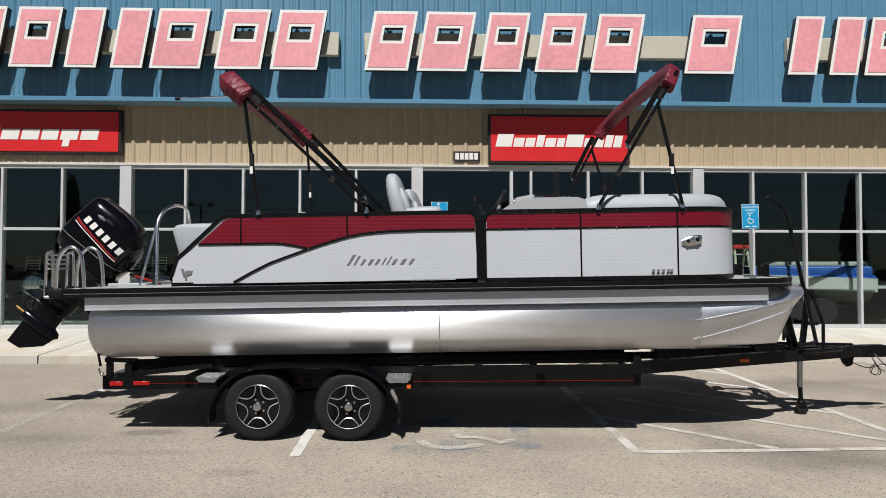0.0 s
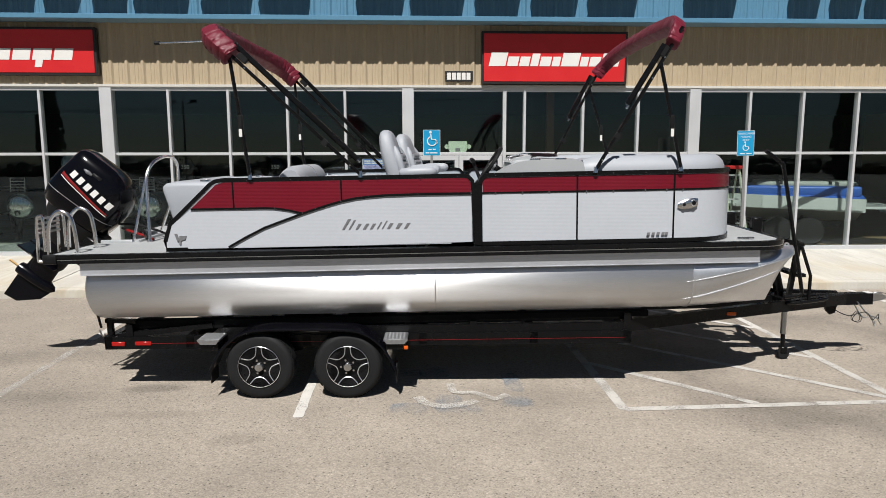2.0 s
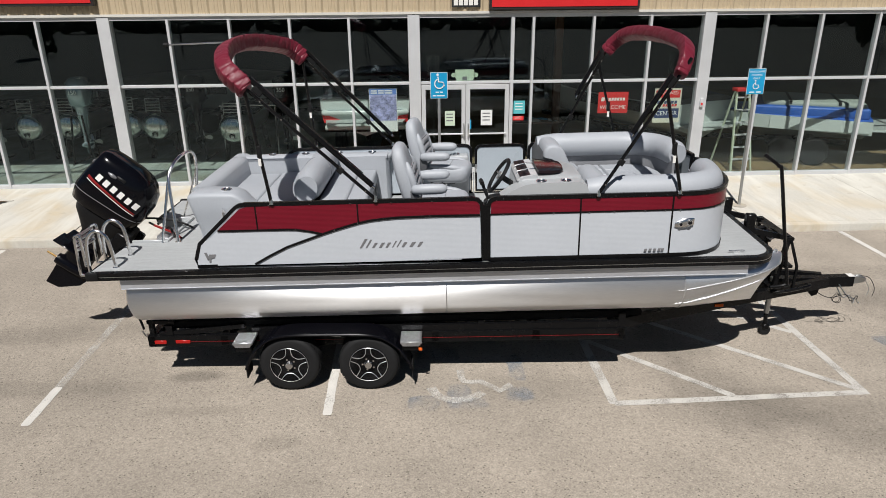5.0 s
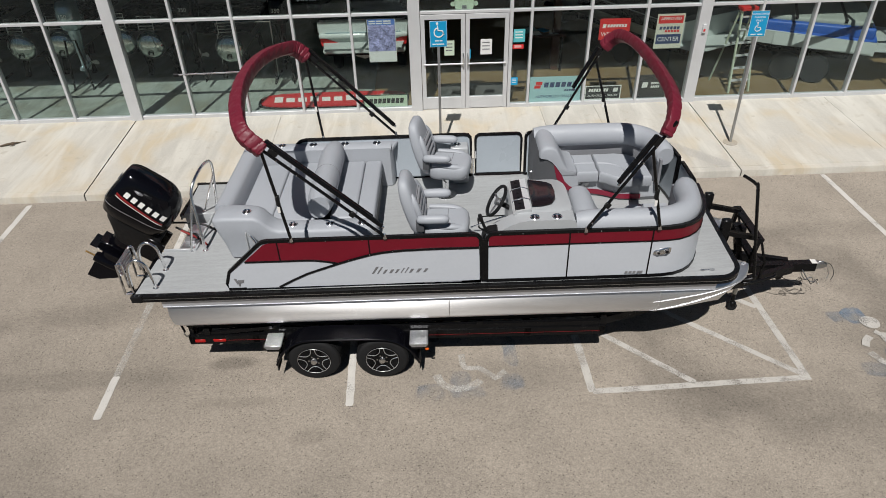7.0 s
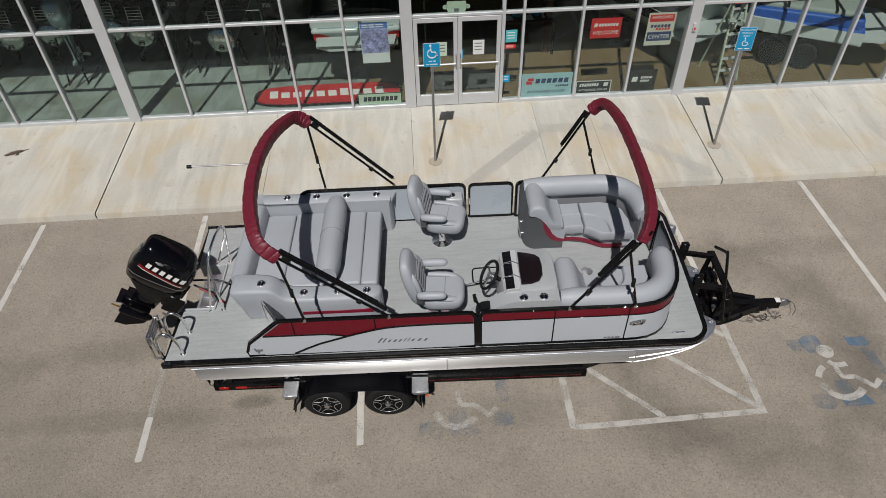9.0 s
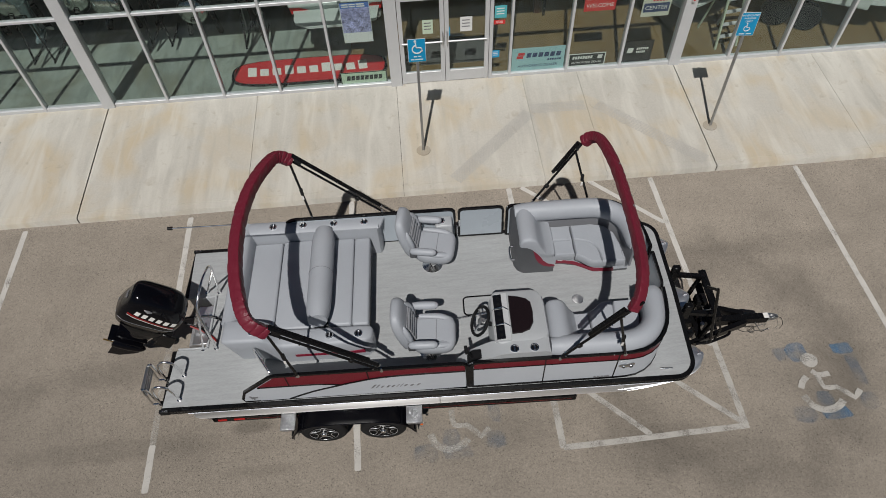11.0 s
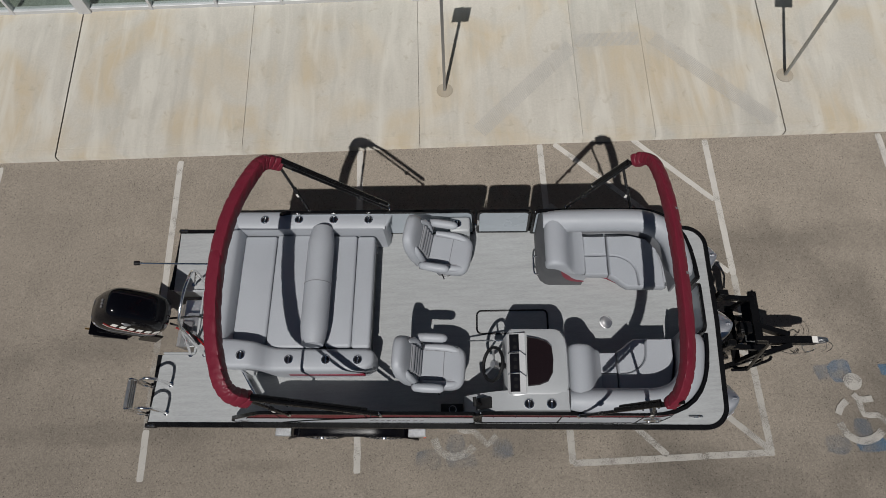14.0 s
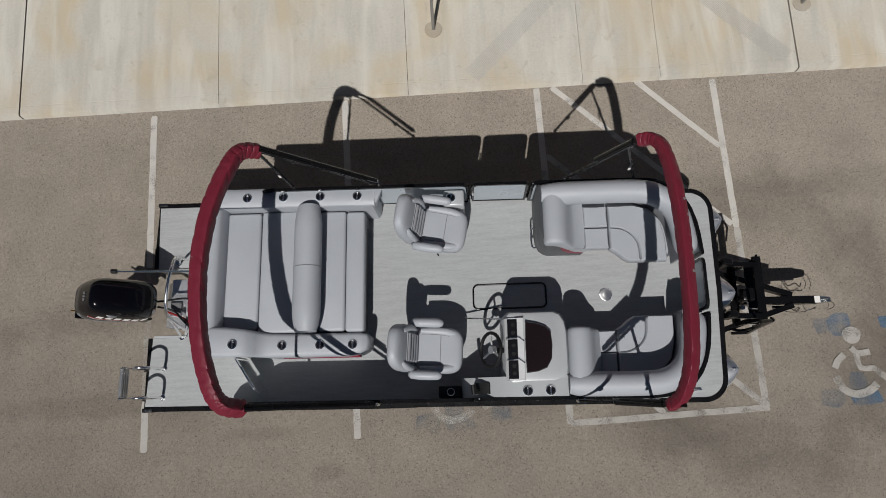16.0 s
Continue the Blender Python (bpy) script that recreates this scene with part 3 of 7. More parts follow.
for k, (x0, x1) in enumerate(((-0.075, 0.845), (0.855, 1.755))):
    leaf = thing("door_1" if k == 0 else "door_2", pose(0, 0, 0), "closed glazed aluminium shop door", "door", "entrance doors", "structure")
    part("frame", box(x0, x0 + 0.085, WALL - 0.045, WALL + 0.02, FOOT, DTOP - 0.04, 0.004, 1), ALU_FRAME, leaf, smooth=0)
    part("frame", box(x1 - 0.085, x1, WALL - 0.045, WALL + 0.02, FOOT, DTOP - 0.04, 0.004, 1), ALU_FRAME, leaf, smooth=0)
    part("top_rail", box(x0 + 0.085, x1 - 0.085, WALL - 0.043, WALL + 0.02, DTOP - 0.14, DTOP - 0.04, 0.004, 1), ALU_FRAME, leaf, smooth=0)
    part("kick_rail", box(x0 + 0.085, x1 - 0.085, WALL - 0.043, WALL + 0.02, FOOT + 0.01, FOOT + 0.27, 0.004, 1), ALU_FRAME, leaf, smooth=0)
    part("pane", box(x0 + 0.08, x1 - 0.08, WALL - 0.015, WALL - 0.008, FOOT + 0.26, DTOP - 0.13), GLASS, leaf, smooth=0)
    part("push_bar", sweep([(x0 + 0.05, WALL - 0.09, FOOT + 1.02), (x1 - 0.05, WALL - 0.09, FOOT + 1.02)], 0.018, 8), ALU_FRAME, leaf)
    xe = x1 - 0.04 if k == 0 else x0 + 0.04
    part("pull_handle", sweep(curve_points([(xe, WALL - 0.05, FOOT + 0.95), (xe, WALL - 0.11, FOOT + 0.98), (xe, WALL - 0.11, FOOT + 1.20), (xe, WALL - 0.05, FOOT + 1.23)], 4), 0.012, 6), STEEL, leaf)


def cladding(x0, x1, y, z0, z1, pitch, depth, rib, face, minor=True):
    """Ribbed steel sheet in the plane y, ribs towards the lot."""
    bm = bmesh.new()
    prof = []
    x = x0
    while x < x1 - 1e-6:
        e = min(x + pitch, x1)
        prof += [(x, y - depth), (x + rib * 0.5, y - depth), (x + rib, y)]
        if minor:
            for f in (0.36, 0.64):
                c = x + rib + (pitch - rib) * f
                prof += [(c - 0.018, y), (c - 0.009, y - depth * 0.22), (c + 0.009, y - depth * 0.22), (c + 0.018, y)]
        prof += [(e - rib * 0.5, y)]
        x = e
    low = [bm.verts.new((a, b, z0)) for a, b in prof]
    top = [bm.verts.new((a, b, z1)) for a, b in prof]
    for i in range(len(prof) - 1):
        bm.faces.new((low[i], low[i + 1], top[i + 1], top[i]))
    bm.normal_update()
    bmesh.ops.solidify(bm, geom=bm.faces[:], thickness=0.004)
    return part("cladding", bm, face, shop, smooth=0)


FASCIA, FZ0, FZ1 = WALL - 0.52, 5.03, 7.45
cladding(-24, 24, WALL - 0.03, TOP + 0.05, FZ0 + 0.02, 0.318, 0.035, 0.075, TAN_METAL)
cladding(-24, 24, FASCIA, FZ0 + 0.03, FZ1, 0.318, 0.030, 0.075, BLUE_METAL)
part("base_trim", box(-24, 24, WALL - 0.10, WALL + 0.02, TOP + 0.012, TOP + 0.06), mat("pale drip flashing", (0.62, 0.60, 0.55), 0.4), shop, smooth=0)
part("fascia_trim", box(-24, 24, FASCIA - 0.045, FASCIA + 0.03, FZ0 - 0.04, FZ0 + 0.05, 0.005, 1), BLUE_METAL, shop, smooth=0)
part("soffit", box(-24, 24, FASCIA + 0.03, WALL, FZ0 - 0.02, FZ0), SOFFIT, shop, smooth=0)
part("fascia_cap", box(-24, 24, FASCIA - 0.06, WALL + 0.3, FZ1, FZ1 + 0.06), BLUE_METAL, shop, smooth=0)
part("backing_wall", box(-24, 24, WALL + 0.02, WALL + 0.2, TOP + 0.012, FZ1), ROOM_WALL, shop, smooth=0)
part("roof", box(-24, 24, WALL + 0.2, 34, FZ1 - 0.2, FZ1), SOFFIT, shop, smooth=0)

# the showroom behind the glass
tagged(sole("floor", box(-24, -1.2, WALL - 0.03, 34, 0.05, FOOT - 0.025), ROOM_FLOOR, Matrix(), "polished pale concrete showroom floor with worn stains", "floor", kind="structure", smooth=0))
tagged(sole("floor", box(-1.2, 24, WALL - 0.03, 34, 0.05, FOOT - 0.025), ROOM_FLOOR_EAST, Matrix(), "brown stained concrete showroom floor", "floor", kind="structure", smooth=0))
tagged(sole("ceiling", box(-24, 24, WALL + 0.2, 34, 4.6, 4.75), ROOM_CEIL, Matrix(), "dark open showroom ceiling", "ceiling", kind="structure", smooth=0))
tagged(sole("wall_north", box(-24, 24, 33.8, 34, 0.3, 7.25), ROOM_WALL, Matrix(), "back wall of the showroom, its dimness put into the colour", "wall", kind="structure", smooth=0))
for nm, x in (("wall_west", -24.2), ("wall_east", 24.0)):
    tagged(sole(nm, box(x, x + 0.2, WALL - 0.03, 34, 0.0, FZ1), TAN_METAL, Matrix(), "tan metal side wall of the shop", "wall", kind="structure", smooth=0))


# ---- pontoon boat ----
boat = thing("pontoon_boat", BOAT, "maroon and white pontoon boat with three aluminium tubes, on a trailer", "boat")
TUBE_R, TUBE_W = 0.312, -0.372


def pontoon(v):
    tube = part("pontoon", lathe([(0.02, 0.245), (0.17, 0.25), (0.26, 0.27), (0.30, 0.30), (TUBE_R, 0.345), (TUBE_R, 1.5), (TUBE_R, 3.0), (TUBE_R, 4.5), (TUBE_R, 6.10), (TUBE_R - 0.02, 6.10), (TUBE_R - 0.02, 6.12)], "x", 56, c=(0, v, TUBE_W)), ALU, boat, "brushed aluminium tube")
    for u in (3.62,):
        part("weld_band", lathe([(TUBE_R, u - 0.006), (TUBE_R + 0.002, u - 0.004), (TUBE_R + 0.002, u + 0.004), (TUBE_R, u + 0.006)], "x", 56, c=(0, v, TUBE_W)), ALU_NOSE, tube)
    more = 0.10 if 1 < v < 2 else 0.035
    # the nose: a broad upturned lip over a sharp keel with a raked stem
    def section(u):
        s = (u - 6.10) / (1.05 + more)
        wide = TUBE_R * max(0.0, 1 - s ** 4.5) ** 0.55 + 0.002
        keel = TUBE_R * (1 - min(1.0, (u - 6.10) / 0.95) ** 1.6) + 0.004
        low = TUBE_W - TUBE_R + 0.041 * min(1.0, (u - 6.10) / 0.83)
        if u > 6.93:
            low = -0.643 + 0.522 * (u - 6.93) / (0.22 + more)
        chine = TUBE_W + 0.215 * s ** 1.3
        return wide, keel, low, max(chine, low + 0.004), max(TUBE_W + TUBE_R - 0.035 * s, max(chine, low + 0.004) + 0.006)

    def half(u, w):
        wide, keel, low, chine, top = section(u)
        t = min(1.0, max(0.0, (chine - w) / max(0.01, chine - low)))
        return (wide * (1 - t) + keel * t) * math.sqrt(max(0.0, 1 - t * t))
    rings = []
    for u in [6.10 + 0.05 * i for i in range(16)] + [6.89, 6.93] + [6.93 + (0.22 + more) * f for f in (0.2, 0.36, 0.5, 0.62, 0.72, 0.81, 0.88, 0.93, 0.965, 0.985, 0.997)]:
        wide, keel, low, chine, top = section(u)
        ring = []
        for k in range(36):
            a = 2 * math.pi * k / 36
            y, z = math.sin(a), math.cos(a)
            t = max(0.0, -z)
            ring.append((u, v + y * (wide * (1 - t) + keel * t), chine + (z * (top - chine) if z > 0 else z * (chine - low))))
        rings.append(ring)
    nose = part("nose_cone", loft(rings), ALU_NOSE, tube, "welded aluminium nose cone", smooth=50)
    part("bow_eye", lathe([(0.012, -0.006), (0.026, -0.006), (0.026, 0.006), (0.012, 0.006), (0.012, -0.006)], "y", 14, c=(7.09 + more, v, -0.09), caps=False), ALU_NOSE, tube)
    for side in (-1, 1):
        for w0, w1, u1 in ((-0.382, -0.165, 7.12), (-0.565, -0.285, 7.03)):
            line = []
            for i in range(13):
                u = 6.02 + (u1 - 6.02) * i / 12
                w = w0 + (w1 - w0) * (i / 12) ** 1.15
                y = half(u, w) if u > 6.1 else math.sqrt(max(0.0, TUBE_R ** 2 - (w - TUBE_W) ** 2))
                line.append((u, v + side * (y + 0.002), w))
            part("strake", sweep(line, [0.003 + 0.004 * min(1, i / 3) for i in range(13)], 6), ALU_NOSE, tube)
    part("end_flange", lathe([(TUBE_R - 0.005, 6.085), (TUBE_R + 0.007, 6.09), (TUBE_R + 0.007, 6.105), (TUBE_R - 0.005, 6.11)], "x", 56, c=(0, v, TUBE_W)), ALU_NOSE, tube)


for v in (0.365, 1.295, 2.225):
    pontoon(v)

# deck, side skirts and rub rail
NOTCH = (0.87, 1.74, 0.46)
arc = [(6.72 + 0.27 * math.sin(radians(a)), 0.27 - 0.27 * math.cos(radians(a))) for a in range(0, 91, 10)]
arc2 = [(6.76 + 0.27 * math.cos(radians(a)), 2.32 + 0.27 * math.sin(radians(a))) for a in range(0, 91, 10)]
outline = [(0, 0)] + arc + [(7.03, 1.3)] + arc2 + [(0, 2.59), (0, NOTCH[1]), (NOTCH[2], NOTCH[1]), (NOTCH[2], NOTCH[0]), (0, NOTCH[0])]
part("deck", prism(outline, "z", -0.05, 0.0), DECK_VINYL, boat, "woven grey vinyl deck", smooth=0)
rail = [(0.0, NOTCH[0]), (0, 0)] + arc + [(7.03, 1.3)] + arc2 + [(0, 2.59), (0, NOTCH[1])]
for w0, w1, t in ((-0.078, -0.052, 0.016), (-0.052, -0.030, 0.010), (-0.030, 0.004, 0.018)):
    part("rub_rail", ribbon(rail, w0, w1, -t), BLACK_RUB, boat, smooth=30)
part("deck_trim", ribbon(rail, -0.012, 0.005, 0.040), BLACK_RUB, boat, smooth=30)
part("rail_insert", ribbon(rail, -0.046, -0.040, -0.0125), STEEL, boat, smooth=30)
for v0, v1 in ((0.034, 0.044), (2.546, 2.556)):
    part("side_skirt", box(0.28, 6.70, v0, v1, -0.20, -0.05), ALU_SKIN, boat, "bare aluminium bracket skirt", smooth=0)
    for w in (-0.198, -0.12):
        part("skirt_lip", box(0.28, 6.70, v0 - 0.003 if v0 < 1 else v1, v0 if v0 < 1 else v1 + 0.003, w - 0.004, w + 0.004), ALU_SKIN, boat, smooth=0)
part("transom_pod", prism([(0.46, -0.08), (0.20, -0.08), (0.12, -0.16), (0.20, -0.50), (0.46, -0.62)], "y", 1.02, 1.58), ALU_SKIN, boat, "aluminium motor pod")
part("splash_well", box(0.20, 0.46, NOTCH[0] + 0.12, NOTCH[1] - 0.12, -0.10, -0.06, 0.01, 1), ALU_NOSE, boat)
for u in (1.0, 2.0, 3.0, 4.0, 5.0, 6.0):
    part("cross_member", box(u - 0.03, u + 0.03, 0.1, 2.49, -0.11, -0.051), ALU_SKIN, boat, smooth=0)


# fences
def frame_tube(name, line, parent, r=0.019, material=BLACK_PAINT, closed=False):
    return part(name, sweep(line, r * 1.2, 4, closed=closed), material, parent, smooth=30)


def rivets(pts, parent):
    bm = bmesh.new()
    for p in pts:
        bmesh.ops.create_icosphere(bm, subdivisions=1, radius=0.0055, matrix=Matrix.Translation(p))
    tagged(part("screw_heads", bm, CHROME, parent), kind="stuff")


def stern_panel(v, out, name, start):
    """The rear fence panel with its raked end, swoosh of white over maroon, at v; out is the side that looks outwards."""
    y0, y1 = (v - 0.010, v + 0.010)
    f = part(name, prism([(start + 0.03, 0.03), (start + 0.03, 0.10), (start + 0.09, 0.26), (start + 0.50, 0.63), (start + 0.58, 0.655), (3.95, 0.655), (3.98, 0.60), (3.98, 0.03)], "y", y0, y1), INNER_SKIN, boat, "grey inner fence skin")
    e0, e1 = (y0 - 0.006, y0 - 0.001) if out < 0 else (y1 + 0.001, y1 + 0.006)
    d = start - 1.09
    swoosh = [(2.40, 0.347), (2.52, 0.385), (2.64, 0.42), (2.76, 0.452), (2.89, 0.477), (3.02, 0.491), (3.157, 0.500), (3.477, 0.506), (3.97, 0.504)]
    lower = [(1.36 + d, 0.405), (2.05, 0.404), (2.14, 0.40), (2.275, 0.378), (2.40, 0.347)]
    part("white_skin", prism([(1.11 + d, 0.035), (1.11 + d, 0.10), (1.17 + d, 0.26), (1.36 + d, 0.405)] + lower[1:] + swoosh[1:] + [(3.975, 0.30), (3.975, 0.035)], "y", e0, e1), WHITE_SKIN, f, "white fluted skin", smooth=0)
    part("maroon_skin", prism([(1.36 + d, 0.412), (1.60 + d, 0.625), (1.68 + d, 0.648), (3.94, 0.648), (3.97, 0.60)] + [(a, b + 0.006) for a, b in reversed(swoosh)] + [(a, b + 0.006) for a, b in reversed(lower[1:-1])], "y", e0, e1), RED_SKIN, f, "maroon fluted skin", smooth=0)
    ye = (e0 if out < 0 else e1)
    tail = [(1.69, 0.043), (1.86, 0.135), (2.035, 0.22), (2.22, 0.285), (2.40, 0.347)]
    for line, r in ((lower, 0.011), (tail + swoosh[1:], 0.013)):
        frame_tube("trim_line", [(a, ye, b) for a, b in line], f, r)
    for u in (1.76, 2.765):
        part("seam", box(u - 0.007, u + 0.007, ye - 0.004, ye + 0.004, 0.40 if u < 2 else 0.455, 0.65), BLACK_PAINT, f, smooth=0)
    loop = [(1.10 + d, 0.03), (1.10 + d, 0.11), (1.155 + d, 0.27), (1.56 + d, 0.64), (1.60 + d, 0.66), (1.66 + d, 0.67), (3.90, 0.67), (3.95, 0.66), (3.985, 0.62), (3.99, 0.56), (3.99, 0.03)]
    frame_tube("fence_frame", [(a, v, b) for a, b in loop], f, 0.022, closed=True)
    rivets([(a, ye - 0.012 * (1 if out < 0 else -1), b + 0.004) for a, b in lower[::2] + swoosh[1::2]] + [(u, ye - 0.018 * (1 if out < 0 else -1), 0.664) for u in (1.9, 2.3, 2.7, 3.1, 3.5, 3.85)], f)
    return f


stern_near = stern_panel(0.06, -1, "stern_fence_panel", 1.09)
stern_panel(2.53, 1, "stern_fence_panel", 1.12)


def bow_panel(mirror):
    """The bow fence: straight side, rounded corner, short front."""
    k0 = 4.055 if not mirror else 4.76
    plan = [(k0, 0.06), (4.8, 0.06), (5.4, 0.06), (5.9, 0.06), (6.05, 0.065), (6.18, 0.085), (6.30, 0.135), (6.40, 0.21), (6.48, 0.31), (6.54, 0.43), (6.585, 0.58), (6.61, 0.75), (6.625, 0.95)]
    if mirror:
        plan = [(max(u, k0 + 0.01 * i), 2.59 - v) for i, (u, v) in enumerate(plan)]
    sgn = -1 if mirror else 1
    f = part("bow_fence_panel", ribbon(plan, 0.03, 0.655, 0.018 * sgn), INNER_SKIN, boat, "grey inner fence skin", smooth=30)

    def offset(d):
        p = [Vector(q) for q in plan]
        res = []
        for i, q in enumerate(p):
            t = (p[min(i + 1, len(p) - 1)] - p[max(i - 1, 0)]).normalized()
            res.append(tuple(q + Vector((t.y, -t.x)) * d * sgn))
        return res
    skin = offset(0.006)
    skin[0] = (skin[0][0] + 0.025, skin[0][1])
    part("white_skin", ribbon(skin, 0.04, 0.498, 0.005 * sgn), WHITE_SKIN, f, "white fluted skin", smooth=30)
    part("maroon_skin", ribbon(skin, 0.510, 0.645, 0.005 * sgn), RED_SKIN, f, "maroon fluted skin", smooth=30)
    part("trim_line", ribbon(offset(0.012), 0.496, 0.512, 0.008 * sgn), BLACK_PAINT, f, smooth=30)
    mid = offset(-0.004)
    head = [(mid[0][0], mid[0][1], w) for w in (0.58,)] + [(mid[0][0] + d, mid[0][1], w) for d, w in ((0.004, 0.61), (0.016, 0.638), (0.04, 0.66), (0.08, 0.67))]
    part("top_rail", sweep(head + [(a, b, 0.67) for a, b in mid[1:] if a > mid[0][0] + 0.1], 0.027, 4, up=(0, 1, 0)), BLACK_PAINT, f, smooth=30)
    part("bottom_rail", sweep([(a, b, 0.028) for a, b in mid], 0.027, 4), BLACK_PAINT, f, smooth=30)
    for (a, b), w in ((mid[0], 0.59), (mid[-1], 0.68)):
        part("end_post", sweep([(a, b, 0.02), (a, b, w)], 0.027, 4), BLACK_PAINT, f, smooth=30)
    vv = skin[0][1]
    for u in (4.965, 5.873):
        part("seam", box(u - 0.008, u + 0.008, vv - 0.005, vv + 0.005, 0.03, 0.66), BLACK_PAINT, f, smooth=0)
    rivets([(u, vv - 0.012 * sgn, w) for w in (0.664, 0.505) for u in (4.2, 4.45, 4.7, 5.05, 5.3, 5.6, 5.8, 5.95)], f)
    return f


bow_near = bow_panel(False)
bow_panel(True)


def gate(u0, u1, v0, v1, name):
    along = Vector((u1 - u0, v1 - v0, 0))
    d = along.normalized()
    a, b = Vector((u0, v0, 0)), Vector((u1, v1, 0))
    rr = 0.07
    loop = []
    for c, sgn in ((a, 1), (b, -1)):
        corner = [(c + d * sgn * (rr - rr * math.cos(radians(x))), 0.66 - rr + rr * math.sin(radians(x))) for x in (0, 30, 60, 90)]
        loop.append([Vector((p.x, p.y, w)) for p, w in corner])
    line = [Vector((a.x, a.y, 0.05))] + loop[0] + list(reversed(loop[1])) + [Vector((b.x, b.y, 0.05))]
    n = Vector((-d.y, d.x, 0)) * 0.008
    g = part(name, sweep(line, 0.024, 4, closed=True), BLACK_PAINT, boat, "black framed gate", smooth=30)
    bm = bmesh.new()
    low = [bm.verts.new(p + n) for p in line]
    top = [bm.verts.new(p - n) for p in line]
    bm.faces.new(low)
    bm.faces.new(list(reversed(top)))
    for i in range(len(line)):
        bm.faces.new((low[i], low[(i + 1) % len(line)], top[(i + 1) % len(line)], top[i]))
    part("gate_skin", bm, INNER_SKIN, g, "grey gate skin", smooth=0)
    part("latch", box(a.x - 0.012, a.x + 0.012, a.y - 0.03, a.y + 0.01, 0.30, 0.42, 0.004, 1), CHROME, g)


gate(4.055, 4.70, 2.53, 2.53, "side_gate")
gate(6.63, 6.63, 1.02, 1.58, "bow_gate")
for u, v, w0, w1 in ((1.64, 2.50, 0.03, 0.6), (4.02, 2.51, 0.0, 0.3)):
    part("hinge_rod", sweep([(u, v, w0), (u, v, w1)], 0.012, 8), CHROME, boat)

# badge shapes, docking lights, cleats
for i, (u, h, tall) in enumerate(((2.76, 0.045, 0.095), (2.82, 0.03, 0.085), (2.885, 0.045, 0.05), (2.955, 0.05, 0.05), (3.02, 0.045, 0.05), (3.085, 0.02, 0.065), (3.13, 0.02, 0.075), (3.18, 0.05, 0.05), (3.26, 0.06, 0.05), (3.34, 0.05, 0.05))):
    part("badge_bar", prism([(u, 0.19), (u + h * 0.45, 0.19), (u + h * 0.6 + tall * 0.6, 0.19 + tall), (u + tall * 0.6, 0.19 + tall)], "y", 0.0385, 0.043), LOGO_GREY, stern_near, "graphite script badge", smooth=0)
for u in (5.62, 5.666, 5.712, 5.758, 5.79):
    part("badge_bar", prism([(u, 0.078), (u + 0.026, 0.078), (u + 0.032, 0.104), (u + 0.006, 0.104)], "y", 0.036, 0.043), LOGO_GREY, bow_near, "graphite model badge", smooth=0)
for poly in ([(1.19, 0.18), (1.215, 0.18), (1.235, 0.12), (1.215, 0.10)], [(1.235, 0.16), (1.30, 0.16), (1.29, 0.125), (1.25, 0.115), (1.245, 0.075), (1.23, 0.075)]):
    part("badge_bar", prism(poly, "y", 0.036, 0.043), LOGO_GREY, stern_near, "graphite emblem", smooth=0)


def docking_light(sgn, v):
    """A chrome plate with two round lamps, the aft one smaller."""
    ring = []
    for i in range(13):
        f = i / 12
        h = 0.022 + 0.022 * math.sin(math.pi * f) + 0.012 * f
        u = 5.905 + 0.19 * f
        ring.append([(u, v + sgn * (0.004 + 0.020 * math.sin(math.pi * min(1, 0.1 + 0.85 * f)) * max(0.0, math.cos(a))), 0.352 + 0.030 * f + h * math.sin(a)) for a in [2 * math.pi * k / 14 for k in range(14)]])
    lamp = part("docking_light", loft(ring), CHROME, boat, "chrome docking light with two lamps")
    for u, w, r in ((5.955, 0.362, 0.024), (6.045, 0.376, 0.031)):
        part("lamp", lathe([(r * 0.35, sgn * 0.034), (r * 0.8, sgn * 0.031), (r, sgn * 0.022), (r, 0.0)], "y", 18, c=(u, v, w)), CHROME, lamp)
        part("lens", disc((u, v + sgn * 0.035 - 0.001, w), r * 0.62, "y", 0.002, 14), SCREEN, lamp, "dark lamp lens")


part("gate_post", box(4.0, 4.045, 0.048, 0.075, 0.02, 0.60), BLACK_PAINT, boat, smooth=0)
docking_light(-1, 0.045)
docking_light(1, 2.545)
for u, v in ((6.60, 0.13), (6.60, 2.46)):
    part("cleat", sweep([(u - 0.08, v, 0.02), (u - 0.05, v, 0.022), (u + 0.05, v, 0.022), (u + 0.08, v, 0.02)], 0.009, 6, box(u - 0.03, u + 0.03, v - 0.012, v + 0.012, 0.0, 0.02)), CHROME, boat)
part("floor_socket", lathe([(0.002, 0.002), (0.078, 0.002), (0.08, 0.0055), (0.06, 0.008), (0.045, 0.0075), (0.03, 0.010), (0.002, 0.010)], "z", 24, c=(5.647, 1.287, 0)), ALU, boat, "round chrome table socket")
hatch = [(4.03, 1.14), (4.03, 1.44), (4.92, 1.45), (4.92, 1.15)]
loop = []
for (u, v), (du, dv) in zip(hatch, ((1, 1), (1, -1), (-1, -1), (-1, 1))):
    cu, cv = u + du * 0.06, v + dv * 0.06
    a0 = {(1, 1): (270, 180), (1, -1): (180, 90), (-1, -1): (90, 0), (-1, 1): (360, 270)}[(du, dv)]
    loop += [(cu + 0.06 * math.cos(radians(a)), cv + 0.06 * math.sin(radians(a)), 0.004) for a in np.linspace(a0[0], a0[1], 5)]
part("floor_hatch", sweep(loop, 0.012, 6, closed=True, flat=0.6), BLACK_RUB, boat, "black-trimmed floor hatch")


